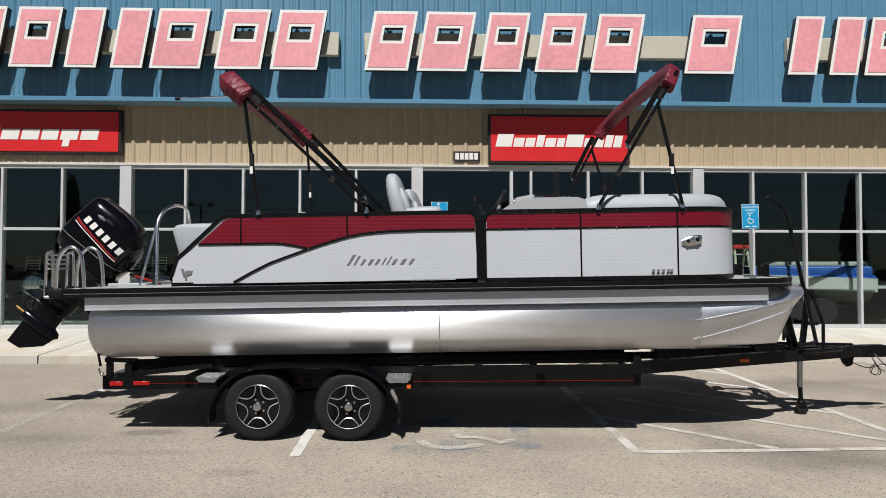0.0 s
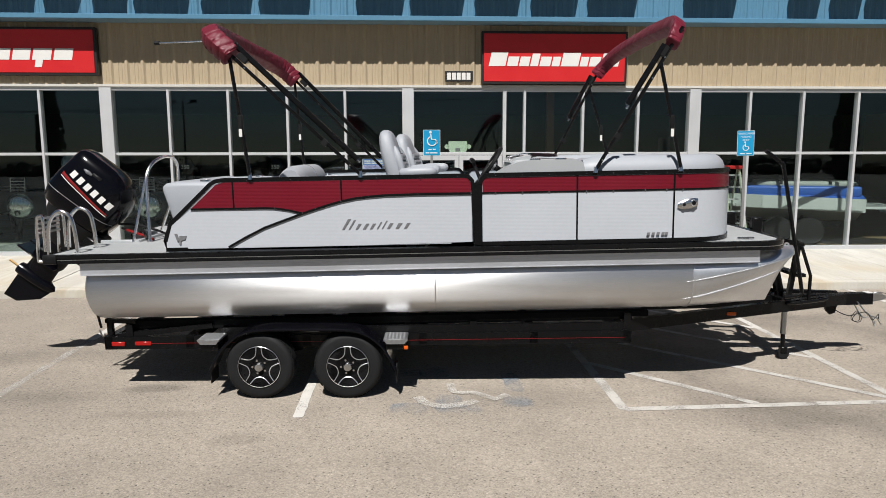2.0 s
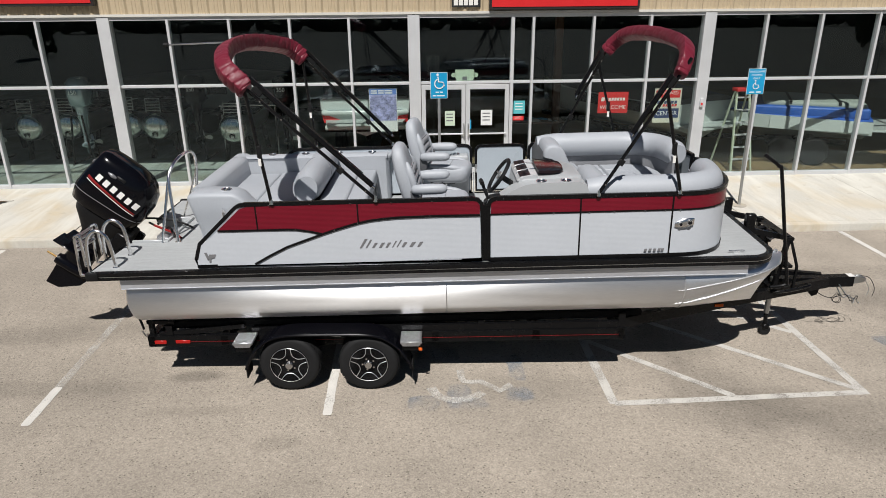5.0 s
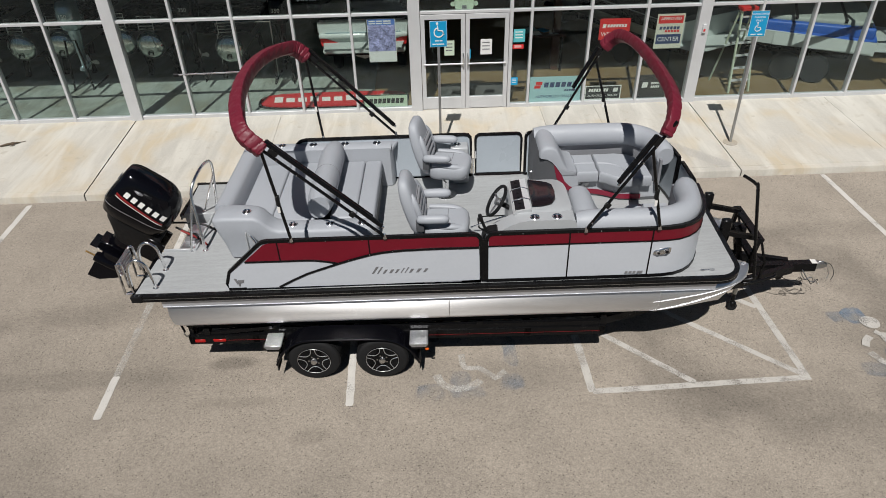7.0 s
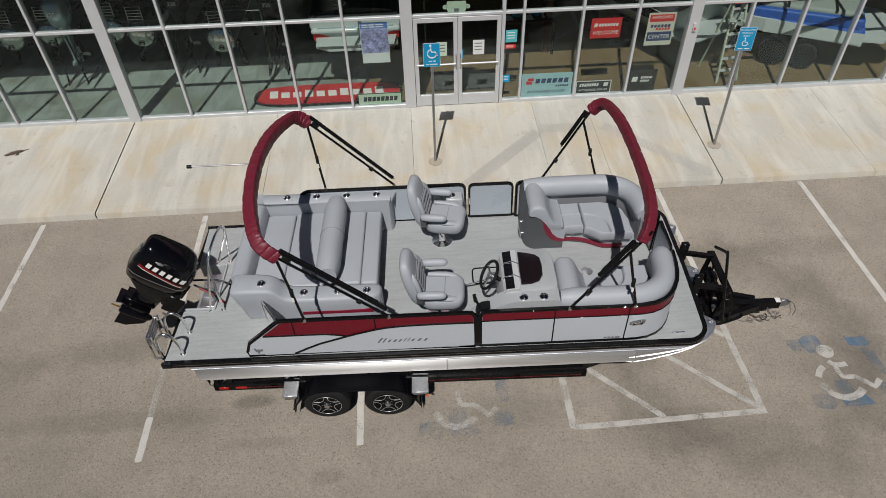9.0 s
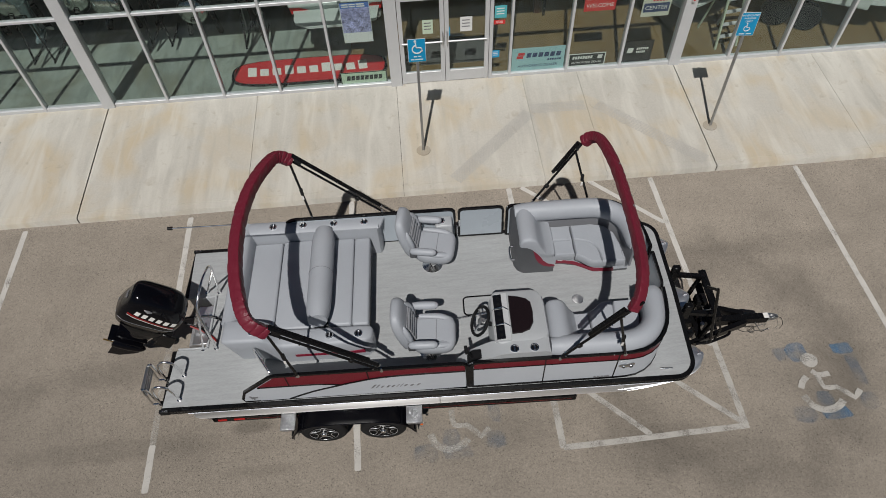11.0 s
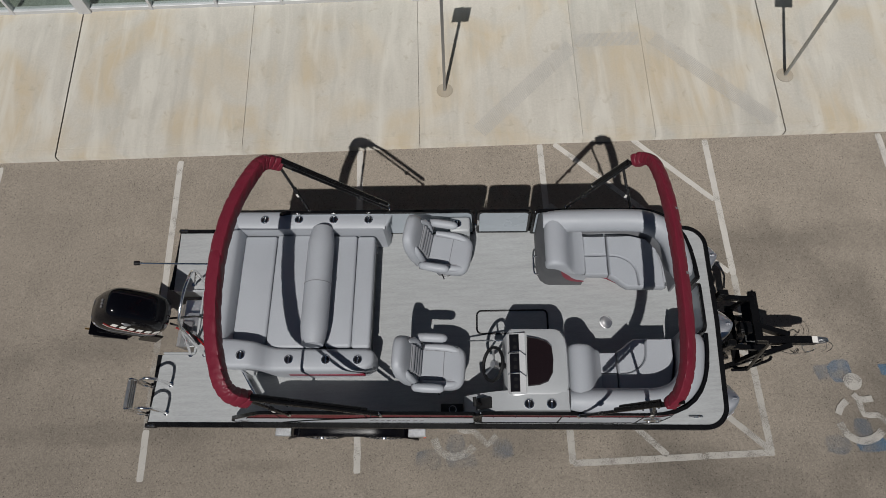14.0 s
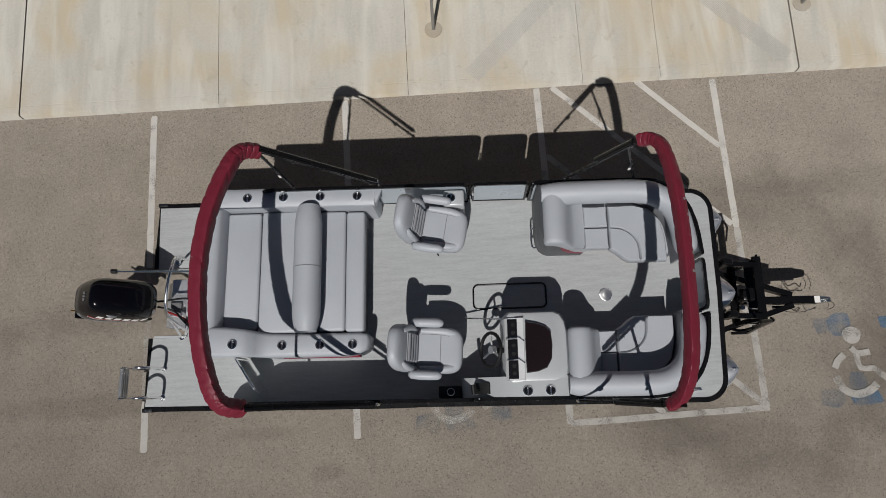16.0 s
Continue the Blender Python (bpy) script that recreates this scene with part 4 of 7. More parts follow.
# ---- seats ----
def seams(parent, lines, material=SEAM, r=0.005):
    for line in lines:
        part("piping", sweep(line, r, 5), material, parent)


def cup_holder(parent, u, v, w):
    c = part("cup_holder", lathe([(0.034, -0.012), (0.038, -0.002), (0.043, 0.006), (0.050, 0.007), (0.055, 0.002), (0.056, -0.014)], "z", 24, c=(u, v, w)), CHROME, parent, "chrome cup holder")
    # flat black disc: the dark of the open cup is put into its colour
    part("well", disc((u, v, w - 0.005), 0.0375, "z", 0.0035, 20), SCREEN, c)
    part("holder_rib", box(u - 0.009, u + 0.009, v - 0.037, v + 0.037, w - 0.006, w + 0.002, 0.002, 1), CHROME, c)


lounge = thing("stern_lounge", BOAT, "light grey vinyl stern lounge with a rolled centre backrest", "sofa", "boat seats")
part("base", box(1.02, 2.72, 0.86, 2.33, 0.01, 0.28), VINYL_DARK, lounge, "charcoal seat base")
part("armrest", prism([(0.98, 2.56), (2.86, 2.56), (2.90, 2.50), (2.895, 2.38), (2.86, 2.33), (2.80, 2.325), (0.98, 2.35)], "z", 0.01, 0.60), VINYL, lounge)
part("armrest_roll", sweep(curve_points([(0.99, 2.46, 0.585), (1.8, 2.455, 0.585), (2.80, 2.45, 0.585), (2.885, 2.445, 0.582)], 4), 0.12, 14, flat=0.35), VINYL, lounge)
# near arm: a tall rounded block at its aft end that drops to the low armrest
rings = []
for u, v0, v1, top, q in ((0.86, 0.66, 0.90, 0.57, 0.5), (0.875, 0.62, 0.92, 0.605, 0.75), (0.91, 0.595, 0.93, 0.628, 1), (1.0, 0.585, 0.93, 0.640, 1), (1.2, 0.58, 0.92, 0.640, 1), (1.36, 0.58, 0.90, 0.635, 1), (1.44, 0.58, 0.89, 0.60, 1), (1.50, 0.58, 0.88, 0.53, 1), (1.56, 0.58, 0.87, 0.475, 1), (1.64, 0.58, 0.86, 0.45, 1), (2.0, 0.58, 0.85, 0.443, 1), (2.55, 0.585, 0.85, 0.443, 1), (2.70, 0.605, 0.85, 0.440, 1), (2.77, 0.65, 0.84, 0.43, 1), (2.80, 0.70, 0.81, 0.40, 0.8)):
    slope = 0.085 * max(0.0, min(1.0, (1.6 - u) / 0.3))
    r = 0.045 * q
    low = 0.03
    back = max(0.0, 0.985 - u)
    rings.append([(u + back * max(0.0, 1 - (w - 0.03) / (top - 0.10)) , v, w) for v, w in ((v0 + slope, low), (v0 + slope * 0.45, top * 0.55), (v0, top - r), (v0 + r * 0.3, top - r * 0.3), (v0 + r, top), (v1 - r, top), (v1 - r * 0.3, top - r * 0.3), (v1, top - r), (v1, top * 0.55), (v1, low))])
part("armrest", loft(rings), VINYL, lounge, smooth=60)
part("armrest_stripe", box(1.75, 2.68, 0.576, 0.60, 0.16, 0.22, 0.004, 1), VINYL_RED, lounge, "maroon stripe")
part("backrest", prism([(0.86, 0.02), (0.96, 0.02), (1.08, 0.30), (1.05, 0.59), (1.02, 0.62), (0.98, 0.635), (0.88, 0.635), (0.845, 0.62), (0.83, 0.58)], "y", 0.90, 2.55), VINYL, lounge, smooth=60)
for u0, u1, v0, v1, w in ((1.06, 1.475, 0.90, 2.33, 0.41), (1.485, 2.02, 0.86, 2.34, 0.42), (2.20, 2.515, 0.87, 2.32, 0.43), (2.52, 2.745, 0.86, 2.31, 0.43)):
    part("seat_cushion", box(u0, u1, v0, v1, 0.27, w, 0.035, 3), VINYL, lounge)
ring = []
for i in range(15):
    s = i / 14
    v = 0.85 + 1.49 * s
    e = 0.72 + 0.28 * min(1, math.sin(math.pi * min(max(s, 0.02), 0.98)) * 3.2)
    ring.append([(2.10 + 0.165 * e * math.cos(a) + 0.02 * math.sin(a), v, 0.585 + 0.19 * e * math.sin(a)) for a in [2 * math.pi * k / 22 for k in range(22)]])
roll = part("rolled_backrest", loft(ring), VINYL, lounge)
part("piping", sweep([(2.10 + 0.1665 * math.cos(a) + 0.02 * math.sin(a), 1.595, 0.585 + 0.1915 * math.sin(a)) for a in [2 * math.pi * k / 28 for k in range(28)]], 0.004, 5, closed=True), VINYL_MID, roll)
for u, v in ((1.36, 2.455), (1.796, 2.455), (2.238, 2.45), (2.68, 2.445)):
    cup_holder(lounge, u, v, 0.632)
for u, v, w in ((1.275, 0.722, 0.648), (1.79, 0.715, 0.452), (2.235, 0.712, 0.452), (2.615, 0.712, 0.450)):
    cup_holder(lounge, u, v, w)
part("speaker", lathe([(0.002, 0), (0.05, 0.0), (0.06, 0.012), (0.065, 0.0)], "x", 18, c=(2.735, 2.22, 0.20)), LOGO_GREY, lounge)
sg = part("stern_gate", sweep(curve_points([(1.25, 0.58, 0.06), (1.25, 0.58, 0.42), (1.30, 0.52, 0.48), (1.46, 0.28, 0.48), (1.52, 0.20, 0.42), (1.52, 0.20, 0.06)], 4), 0.014, 8), CHROME, lounge, "open chrome-framed stern gate")
part("gate_skin", loft([[(1.27, 0.555, w), (1.50, 0.225, w), (1.508, 0.231, w), (1.278, 0.561, w)] for w in (0.06, 0.46)]), CHROME, sg, smooth=0)


def cushion(rows, plan, sides=32):
    """A padded block: superellipse outlines (z, centre, half length, half width) stacked and rounded off."""
    rings = []
    for z, c, hx, hy in rows:
        ring = []
        for k in range(sides):
            t = 2 * math.pi * k / sides
            cs, sn = math.cos(t), math.sin(t)
            ring.append((c + hx * math.copysign(abs(cs) ** plan, cs), hy * math.copysign(abs(sn) ** plan, sn), z))
        rings.append(ring)
    return loft(rings)


def captain_chair(u, v, spin):
    m = BOAT @ pose(u, v, 0, 0, 0, spin)
    ch = thing("captain_chair", m, "light grey vinyl captain's chair with ribbed back on a chrome pedestal", "chair", "captain's chairs")
    part("pedestal", lathe([(0.150, 0.0), (0.150, 0.008), (0.10, 0.020), (0.055, 0.035), (0.045, 0.06), (0.045, 0.31), (0.10, 0.33)], "z", 28), CHROME, ch, "chrome pedestal")
    part("swivel_plate", box(-0.15, 0.17, -0.15, 0.15, 0.32, 0.36, 0.01, 1), BLACK_PLASTIC, ch)
    part("seat", cushion([(0.345, 0.055, 0.22, 0.20), (0.36, 0.06, 0.255, 0.235), (0.41, 0.065, 0.278, 0.258), (0.47, 0.07, 0.282, 0.262), (0.515, 0.07, 0.276, 0.256), (0.545, 0.068, 0.258, 0.240), (0.558, 0.06, 0.225, 0.205), (0.561, 0.05, 0.16, 0.15)], 0.52), VINYL, ch, smooth=70)
    # raised side bolsters round a flat centre pad
    for sd in (-1, 1):
        line = [(-0.13, sd * 0.212, 0.565), (0.0, sd * 0.214, 0.560), (0.14, sd * 0.210, 0.550), (0.24, sd * 0.188, 0.532), (0.30, sd * 0.150, 0.505)]
        part("seat_bolster", sweep(curve_points(line, 5), [0.028 + 0.016 * math.sin(math.pi * i / 20) for i in range(21)], 10, flat=0.75), VINYL, ch, smooth=70)
        part("piping", sweep(curve_points([(-0.12, sd * 0.168, 0.563), (0.08, sd * 0.168, 0.563), (0.20, sd * 0.155, 0.556), (0.28, sd * 0.13, 0.538)], 4), 0.0045, 5), VINYL_MID, ch)
    part("piping", sweep([(0.10, -0.165, 0.561), (0.10, 0.165, 0.561)], 0.0045, 5), VINYL_MID, ch)
    rings = []
    lean = 0.25
    for w, half, thick, out in ((0.40, 0.17, 0.045, 0.015), (0.44, 0.215, 0.070, 0.01), (0.52, 0.248, 0.085, 0.0), (0.64, 0.262, 0.092, 0.0), (0.78, 0.260, 0.094, 0.0), (0.90, 0.246, 0.090, 0.0), (0.99, 0.222, 0.082, 0.004), (1.05, 0.196, 0.072, 0.008), (1.09, 0.162, 0.056, 0.012), (1.11, 0.115, 0.036, 0.015), (1.118, 0.06, 0.016, 0.017)):
        base = -0.245 - lean * (w - 0.50) + out
        ring = []
        for k in range(28):
            t = 2 * math.pi * k / 28
            c, sn = math.cos(t), math.sin(t)
            ring.append((base + thick * math.copysign(abs(c) ** 0.6, c), half * math.copysign(abs(sn) ** 0.6, sn), w))
        rings.append(ring)
    part("backrest", loft(rings), VINYL, ch, smooth=70)

    def face(w):
        return -0.245 - lean * (w - 0.50) + 0.088
    for sd in (-1, 1):
        part("back_wing", sweep(curve_points([(face(0.57) - 0.01, sd * 0.205, 0.57), (face(0.72) - 0.004, sd * 0.218, 0.72), (face(0.86) - 0.008, sd * 0.205, 0.86), (face(0.95) - 0.02, sd * 0.165, 0.95)], 5), [0.018 + 0.022 * math.sin(math.pi * i / 15) for i in range(16)], 10), VINYL, ch, smooth=70)
    panel = [[(face(w) + 0.010, y, w) for y in (-h, -h / 3, h / 3, h)] + [(face(w) - 0.02, y, w) for y in (h, h / 3, -h / 3, -h)] for w, h in ((0.575, 0.150), (0.72, 0.168), (0.885, 0.155))]
    part("back_insert", loft(panel), VINYL_RIB, ch, "darker ribbed grey insert", smooth=0)
    for k in range(4):
        w = 0.615 + 0.077 * k
        part("rib", sweep([(face(w) + 0.003, -0.150, w), (face(w) + 0.003, 0.150, w)], 0.031, 12, flat=1.15), VINYL_RIB, ch, "darker grey rib", smooth=70)
    for k in range(5):
        w = 0.577 + 0.077 * k
        part("piping", sweep([(face(w) + 0.013, -0.158, w), (face(w) + 0.013, 0.158, w)], 0.004, 5), VINYL_DARK, ch)
    for sd in (-1, 1):
        line = [(-0.235, sd * 0.288, 0.690), (-0.21, sd * 0.288, 0.693), (-0.12, sd * 0.289, 0.697), (0.0, sd * 0.289, 0.700), (0.08, sd * 0.288, 0.701), (0.115, sd * 0.287, 0.700), (0.13, sd * 0.286, 0.698)]
        arm = part("armrest", sweep(line, [0.022, 0.045, 0.053, 0.053, 0.050, 0.036, 0.012], 16, flat=1.05), VINYL, ch, smooth=80)
        part("arm_bracket", box(-0.25, -0.16, sd * 0.262 - 0.02, sd * 0.262 + 0.02, 0.52, 0.68, 0.012, 2), VINYL_DARK, arm)
    part("lever", sweep([(0.02, -0.24, 0.36), (0.06, -0.30, 0.36)], 0.009, 6), BLACK_PLASTIC, ch)


captain_chair(3.54, 0.62, -3)
captain_chair(3.62, 2.05, -10)

bench = thing("cup_ledge", BOAT, "small grey moulded ledge with a chrome cup holder", "ledge")
part("body", box(3.70, 3.95, 2.30, 2.50, 0.01, 0.58, 0.03, 3), GEL, bench)
cup_holder(bench, 3.79, 2.40, 0.588)


def bow_lounge(mirror):
    """An L-shaped bow seat: base, curved cushions, a rolled back that follows the fence."""
    def P(u, v, w=0.0):
        return (u, 2.59 - v, w) if mirror else (u, v, w)
    lg = thing("bow_lounge", BOAT, "light grey vinyl L-shaped bow lounge with maroon piping", "sofa", "boat seats")
    u0 = 4.82 if mirror else 5.02
    back = [P(u0 + 0.02, 0.21), P(5.4, 0.205), P(5.88, 0.205), P(6.10, 0.235), P(6.27, 0.33), P(6.38, 0.49), P(6.43, 0.72), P(6.445, 0.93)]
    line = [Vector((a, b, 0.675)) for a, b, c in curve_points(back, 4)]
    n = len(line)
    part("rolled_back", sweep(line, [0.105 + 0.03 * min(1, 0.6 * i, 0.6 * (n - 1 - i)) for i in range(n)], 16, flat=1.12), VINYL, lg)
    part("back_panel", ribbon([(p.x, p.y) for p in curve_points([P(a, b + 0.07) for a, b in ((u0 + 0.05, 0.16), (5.4, 0.15), (5.85, 0.15), (6.06, 0.19), (6.22, 0.30), (6.32, 0.46), (6.36, 0.70), (6.37, 0.93))], 3)], 0.30, 0.66, 0.03), VINYL_MID, lg, "charcoal lower back", smooth=30)
    foot = [(u0 + 0.01, 0.10), (6.05, 0.10), (6.33, 0.25), (6.42, 0.55), (6.43, 0.86), (6.20, 0.87), (5.95, 0.855), (5.74, 0.735), (5.47, 0.680), (u0, 0.680)]
    part("base", prism([P(a, b)[:2] for a, b in foot], "z", 0.005, 0.045), VINYL_MID if not mirror else VINYL_DARK, lg, "charcoal seat base", smooth=0)
    part("fascia", prism([P(a + 0.012 * (a < 5.2), b)[:2] for a, b in foot], "z", 0.05, 0.27), VINYL, lg, "light grey seat fascia", smooth=0)
    edge = [P(a, b, 0.0) for a, b in ((u0 + 0.34, 0.684), (5.47, 0.684), (5.64, 0.710), (5.80, 0.785), (5.95, 0.860), (6.22, 0.876))]
    part("maroon_band", ribbon([(p.x, p.y) for p in curve_points(edge, 4)], 0.035, 0.105, -0.010 if mirror else 0.010), VINYL_RED, lg, "maroon accent band", smooth=30)

    def pad(poly, w0=0.27, w1=0.42, name="seat_cushion"):
        dense = []
        for i, a in enumerate(poly):
            b = poly[(i + 1) % len(poly)]
            dense += [(a[0] + (b[0] - a[0]) * f, a[1] + (b[1] - a[1]) * f) for f in (0.0, 0.5)]

        def inset(d):
            n = len(dense)
            res = []
            for i in range(n):
                p, q = Vector(dense[i - 1]), Vector(dense[(i + 1) % n])
                t = (q - p).normalized()
                res.append((dense[i][0] - t.y * d, dense[i][1] + t.x * d))
            return res
        bm = loft([[P(a, b, w) for a, b in inset(d)] for d, w in ((0.010, w0), (0.0, w0 + 0.015), (0.0, w1 - 0.045), (0.003, w1 - 0.026), (0.009, w1 - 0.011), (0.018, w1))])
        part(name, bm, VINYL, lg, smooth=35)
    pad([(5.36, 0.30), (5.645, 0.30), (5.645, 0.555), (5.36, 0.555)])
    pad([(5.36, 0.565), (5.645, 0.565), (5.645, 0.81), (5.36, 0.81)])
    seam = [(p.x, p.y) for p in curve_points([(5.655, 0.562, 0), (5.80, 0.58, 0), (5.92, 0.655, 0), (5.985, 0.77, 0), (6.0, 0.975, 0)], 3)]
    pad(seam + [(5.87, 0.972), (5.80, 0.93), (5.74, 0.875), (5.655, 0.82)])
    pad([(5.655, 0.30), (5.95, 0.29), (6.14, 0.34), (6.26, 0.48), (6.31, 0.70), (6.31, 0.975)] + list(reversed(seam)))
    reach = 5.36 - u0
    profile = [(0.12, 0.64), (0.03, 0.66), (0.03, 0.70), (0.045, 0.755), (0.08, 0.79), (0.13, 0.805), (0.19, 0.80), (0.245, 0.77), (0.29, 0.71), (0.33, 0.62), (0.38, 0.52), (0.43, 0.455), (reach, 0.415), (reach, 0.36), (0.36, 0.37), (0.28, 0.49), (0.20, 0.59)]
    rings = []
    for v, e in ((0.822, 0.84), (0.815, 0.92), (0.797, 0.98), (0.765, 1.0), (0.60, 1.01), (0.45, 1.01), (0.30, 1.0), (0.22, 0.97)):
        rings.append([P(u0 + 0.20 + (a - 0.20) * e, v, 0.60 + (b - 0.60) * e) for a, b in profile])
    part("end_backrest", loft(rings), VINYL, lg, smooth=60)
    if mirror:
        side = [(4.80, 0.005), (4.80, 0.64), (4.85, 0.71), (4.95, 0.70), (5.03, 0.66), (5.12, 0.57), (5.20, 0.46), (5.28, 0.36), (5.37, 0.36), (5.37, 0.005)]
        part("end_panel", loft([[P(max(a, aft), v, b) for a, b in side] for v, aft in ((0.10, 4.80), (0.56, 4.80), (0.66, 4.812), (0.745, 4.85), (0.79, 4.91), (0.806, 4.96))]), VINYL_DARK, lg, "charcoal end panel", smooth=50)
        curve = [(5.0, 0.70), (5.035, 0.60), (5.06, 0.48), (5.09, 0.36), (5.14, 0.25), (5.21, 0.175), (5.30, 0.14), (5.385, 0.14)]
        part("side_stripe", prism([P(a, 0)[:1] + (b,) for a, b in curve] + [(a + 0.045 + 0.02 * (b < 0.5), b + 0.045 * (b < 0.4)) for a, b in reversed(curve)][1:], "y", P(0, 0.8075)[1] - 0.004, P(0, 0.8075)[1] + 0.002), VINYL_RED, lg, "maroon accent band", smooth=0)
        part("side_panel", prism([(a + 0.062, b + 0.03 * (b < 0.4)) for a, b in curve[1:-1]] + [(5.385, 0.20), (5.385, 0.37), (5.28, 0.38), (5.20, 0.48), (5.12, 0.59)], "y", P(0, 0.8065)[1] - 0.004, P(0, 0.8065)[1] + 0.002), VINYL, lg, "light grey side panel", smooth=0)
        part("grab_handle", sweep(curve_points([P(u0 - 0.02, 0.52, 0.30), P(u0 - 0.07, 0.54, 0.30), P(u0 - 0.07, 0.74, 0.30), P(u0 - 0.02, 0.76, 0.30)], 4), 0.011, 8), CHROME, lg)
    sp = part("speaker", lathe([(0.002, 0.0), (0.05, 0.006), (0.075, 0.014), (0.09, 0.0)] if not mirror else [(0.002, 0.0), (0.05, -0.006), (0.075, -0.014), (0.09, 0.0)], "y", 20, c=P(5.48, 0.692, 0.19)), ALU_FRAME, lg, "round silver speaker")
    for k in range(5):
        a = 2 * math.pi * k / 5
        c = P(5.48, 0.702, 0.19)
        part("spoke", sweep([c, (c[0] + 0.075 * math.cos(a), c[1], c[2] + 0.075 * math.sin(a))], 0.010, 5), ALU_FRAME, sp)


bow_lounge(True)
bow_lounge(False)

# ---- helm ----
helm = thing("helm_console", BOAT, "grey moulded helm console with smoked windscreen and black gauges", "console")
rings = []
for w, uu0, uu1, v0, v1 in ((0.01, 4.34, 5.02, 0.25, 0.98), (0.45, 4.33, 5.05, 0.25, 0.99), (0.62, 4.36, 5.05, 0.22, 1.0), (0.74, 4.37, 5.04, 0.22, 1.0), (0.79, 4.385, 5.02, 0.235, 0.985), (0.805, 4.41, 4.99, 0.26, 0.96)):
    rr = 0.13
    ring = []
    for cx, cy, a0 in ((uu1 - rr, v1 - rr * 1.6, 0), (uu0 + 0.05, v1 - 0.05, 90), (uu0 + 0.05, v0 + 0.05, 180), (uu1 - rr, v0 + rr, 270)):
        q = (rr if a0 in (0, 270) else 0.05)
        for a in (0, 30, 60, 90):
            ring.append((cx + q * math.cos(radians(a0 + a)), cy + q * (1.6 if a0 == 0 else 1) * math.sin(radians(a0 + a)), w))
    rings.append(ring)
part("body", loft(rings), GEL, helm)
part("side_ledge", prism([(3.87, 0.02), (3.87, 0.33), (3.91, 0.40), (4.02, 0.53), (4.14, 0.63), (4.30, 0.735), (4.42, 0.785), (4.55, 0.80), (4.95, 0.80), (5.02, 0.775), (5.04, 0.72), (5.04, 0.02)], "y", 0.085, 0.30), GEL, helm)
for u, w in ((4.584, 0.806), (4.827, 0.806)):
    cup_holder(helm, u, 0.15, w)
dash = part("dash", prism([(4.33, 0.60), (4.385, 0.60), (4.56, 0.81), (4.565, 0.835), (4.545, 0.84), (4.40, 0.815), (4.375, 0.79)], "y", 0.255, 0.93), GEL, helm)
part("dash_frame", prism([(4.365, 0.775), (4.395, 0.815), (4.555, 0.842), (4.555, 0.848), (4.393, 0.822), (4.358, 0.778)], "y", 0.262, 0.925), ALU_FRAME, dash, "silver dash frame", smooth=0)
for v0, v1 in ((0.272, 0.468), (0.476, 0.694), (0.702, 0.912)):
    part("gauge_panel", prism([(4.385, 0.8205), (4.490, 0.8385), (4.490, 0.8435), (4.385, 0.8255)], "y", v0, v1), SCREEN, dash, "black gauge panel", smooth=0)
    for q in (0.3, 0.7):
        part("gauge", disc((4.445, v0 + (v1 - v0) * q, 0.8365), 0.022, "z", 0.004, 16), BLACK_PLASTIC, dash)
for v in (0.465, 0.70):
    part("chrome_rib", sweep([(4.37, v, 0.80), (4.385, v + 0.008, 0.828), (4.50, v + 0.02, 0.850), (4.56, v - 0.03, 0.858)], 0.007, 6), CHROME, dash)
shield = []
for s, rise in ((1.0, 0.0), (0.985, 0.016), (0.95, 0.026), (0.6, 0.034), (0.2, 0.036)):
    shield.append([(4.71 + (a - 4.71) * s, 0.60 + (b - 0.60) * s, 0.823 + rise + 0.09 * max(0.0, (4.72 - (4.71 + (a - 4.71) * s)))) for a, b in ((4.575, 0.33), (4.572, 0.60), (4.58, 0.885), (4.70, 0.87), (4.80, 0.835), (4.855, 0.775), (4.868, 0.63), (4.855, 0.48), (4.80, 0.385), (4.70, 0.345))])
part("windscreen", loft(shield), SMOKE, helm, "smoked dark red windscreen", smooth=40)
hub = Matrix.Translation((4.20, 0.59, 0.76)) @ Matrix.Rotation(radians(-56), 4, "Y")
bm = sweep([hub @ Vector((0.185 * math.cos(radians(a)), 0.185 * math.sin(radians(a)), 0)) for a in range(0, 360, 12)], 0.020, 8, closed=True)
wheel = part("steering_wheel", bm, BLACK_PLASTIC, helm, "black steering wheel")
for a in (90, 210, 330):
    part("spoke", sweep([hub @ Vector((0.03 * math.cos(radians(a)), 0.03 * math.sin(radians(a)), -0.02)), hub @ Vector((0.178 * math.cos(radians(a)), 0.178 * math.sin(radians(a)), 0))], 0.013, 6, flat=0.5), STEEL, wheel)
part("hub_cap", sweep([hub @ Vector((0, 0, -0.05)), hub @ Vector((0, 0, 0.005))], 0.045, 14), STEEL, wheel)
part("column", sweep([hub @ Vector((0, 0, -0.04)), hub @ Vector((0, 0, -0.22))], 0.03, 8), BLACK_PLASTIC, wheel)
slot = part("side_box", box(3.60, 3.86, 0.085, 0.22, 0.01, 0.36, 0.015, 2), BLACK_PLASTIC, helm, "black side box with a cup holder")
part("cup_ring", lathe([(0.036, 0.0), (0.044, 0.004), (0.046, 0.0)], "z", 18, c=(3.74, 0.152, 0.36), caps=False), STEEL, slot)
thr = part("throttle_box", prism([(4.0, 0.48), (4.02, 0.60), (4.08, 0.655), (4.17, 0.67), (4.21, 0.64)], "y", 0.12, 0.24), BLACK_PLASTIC, helm, "black throttle box")
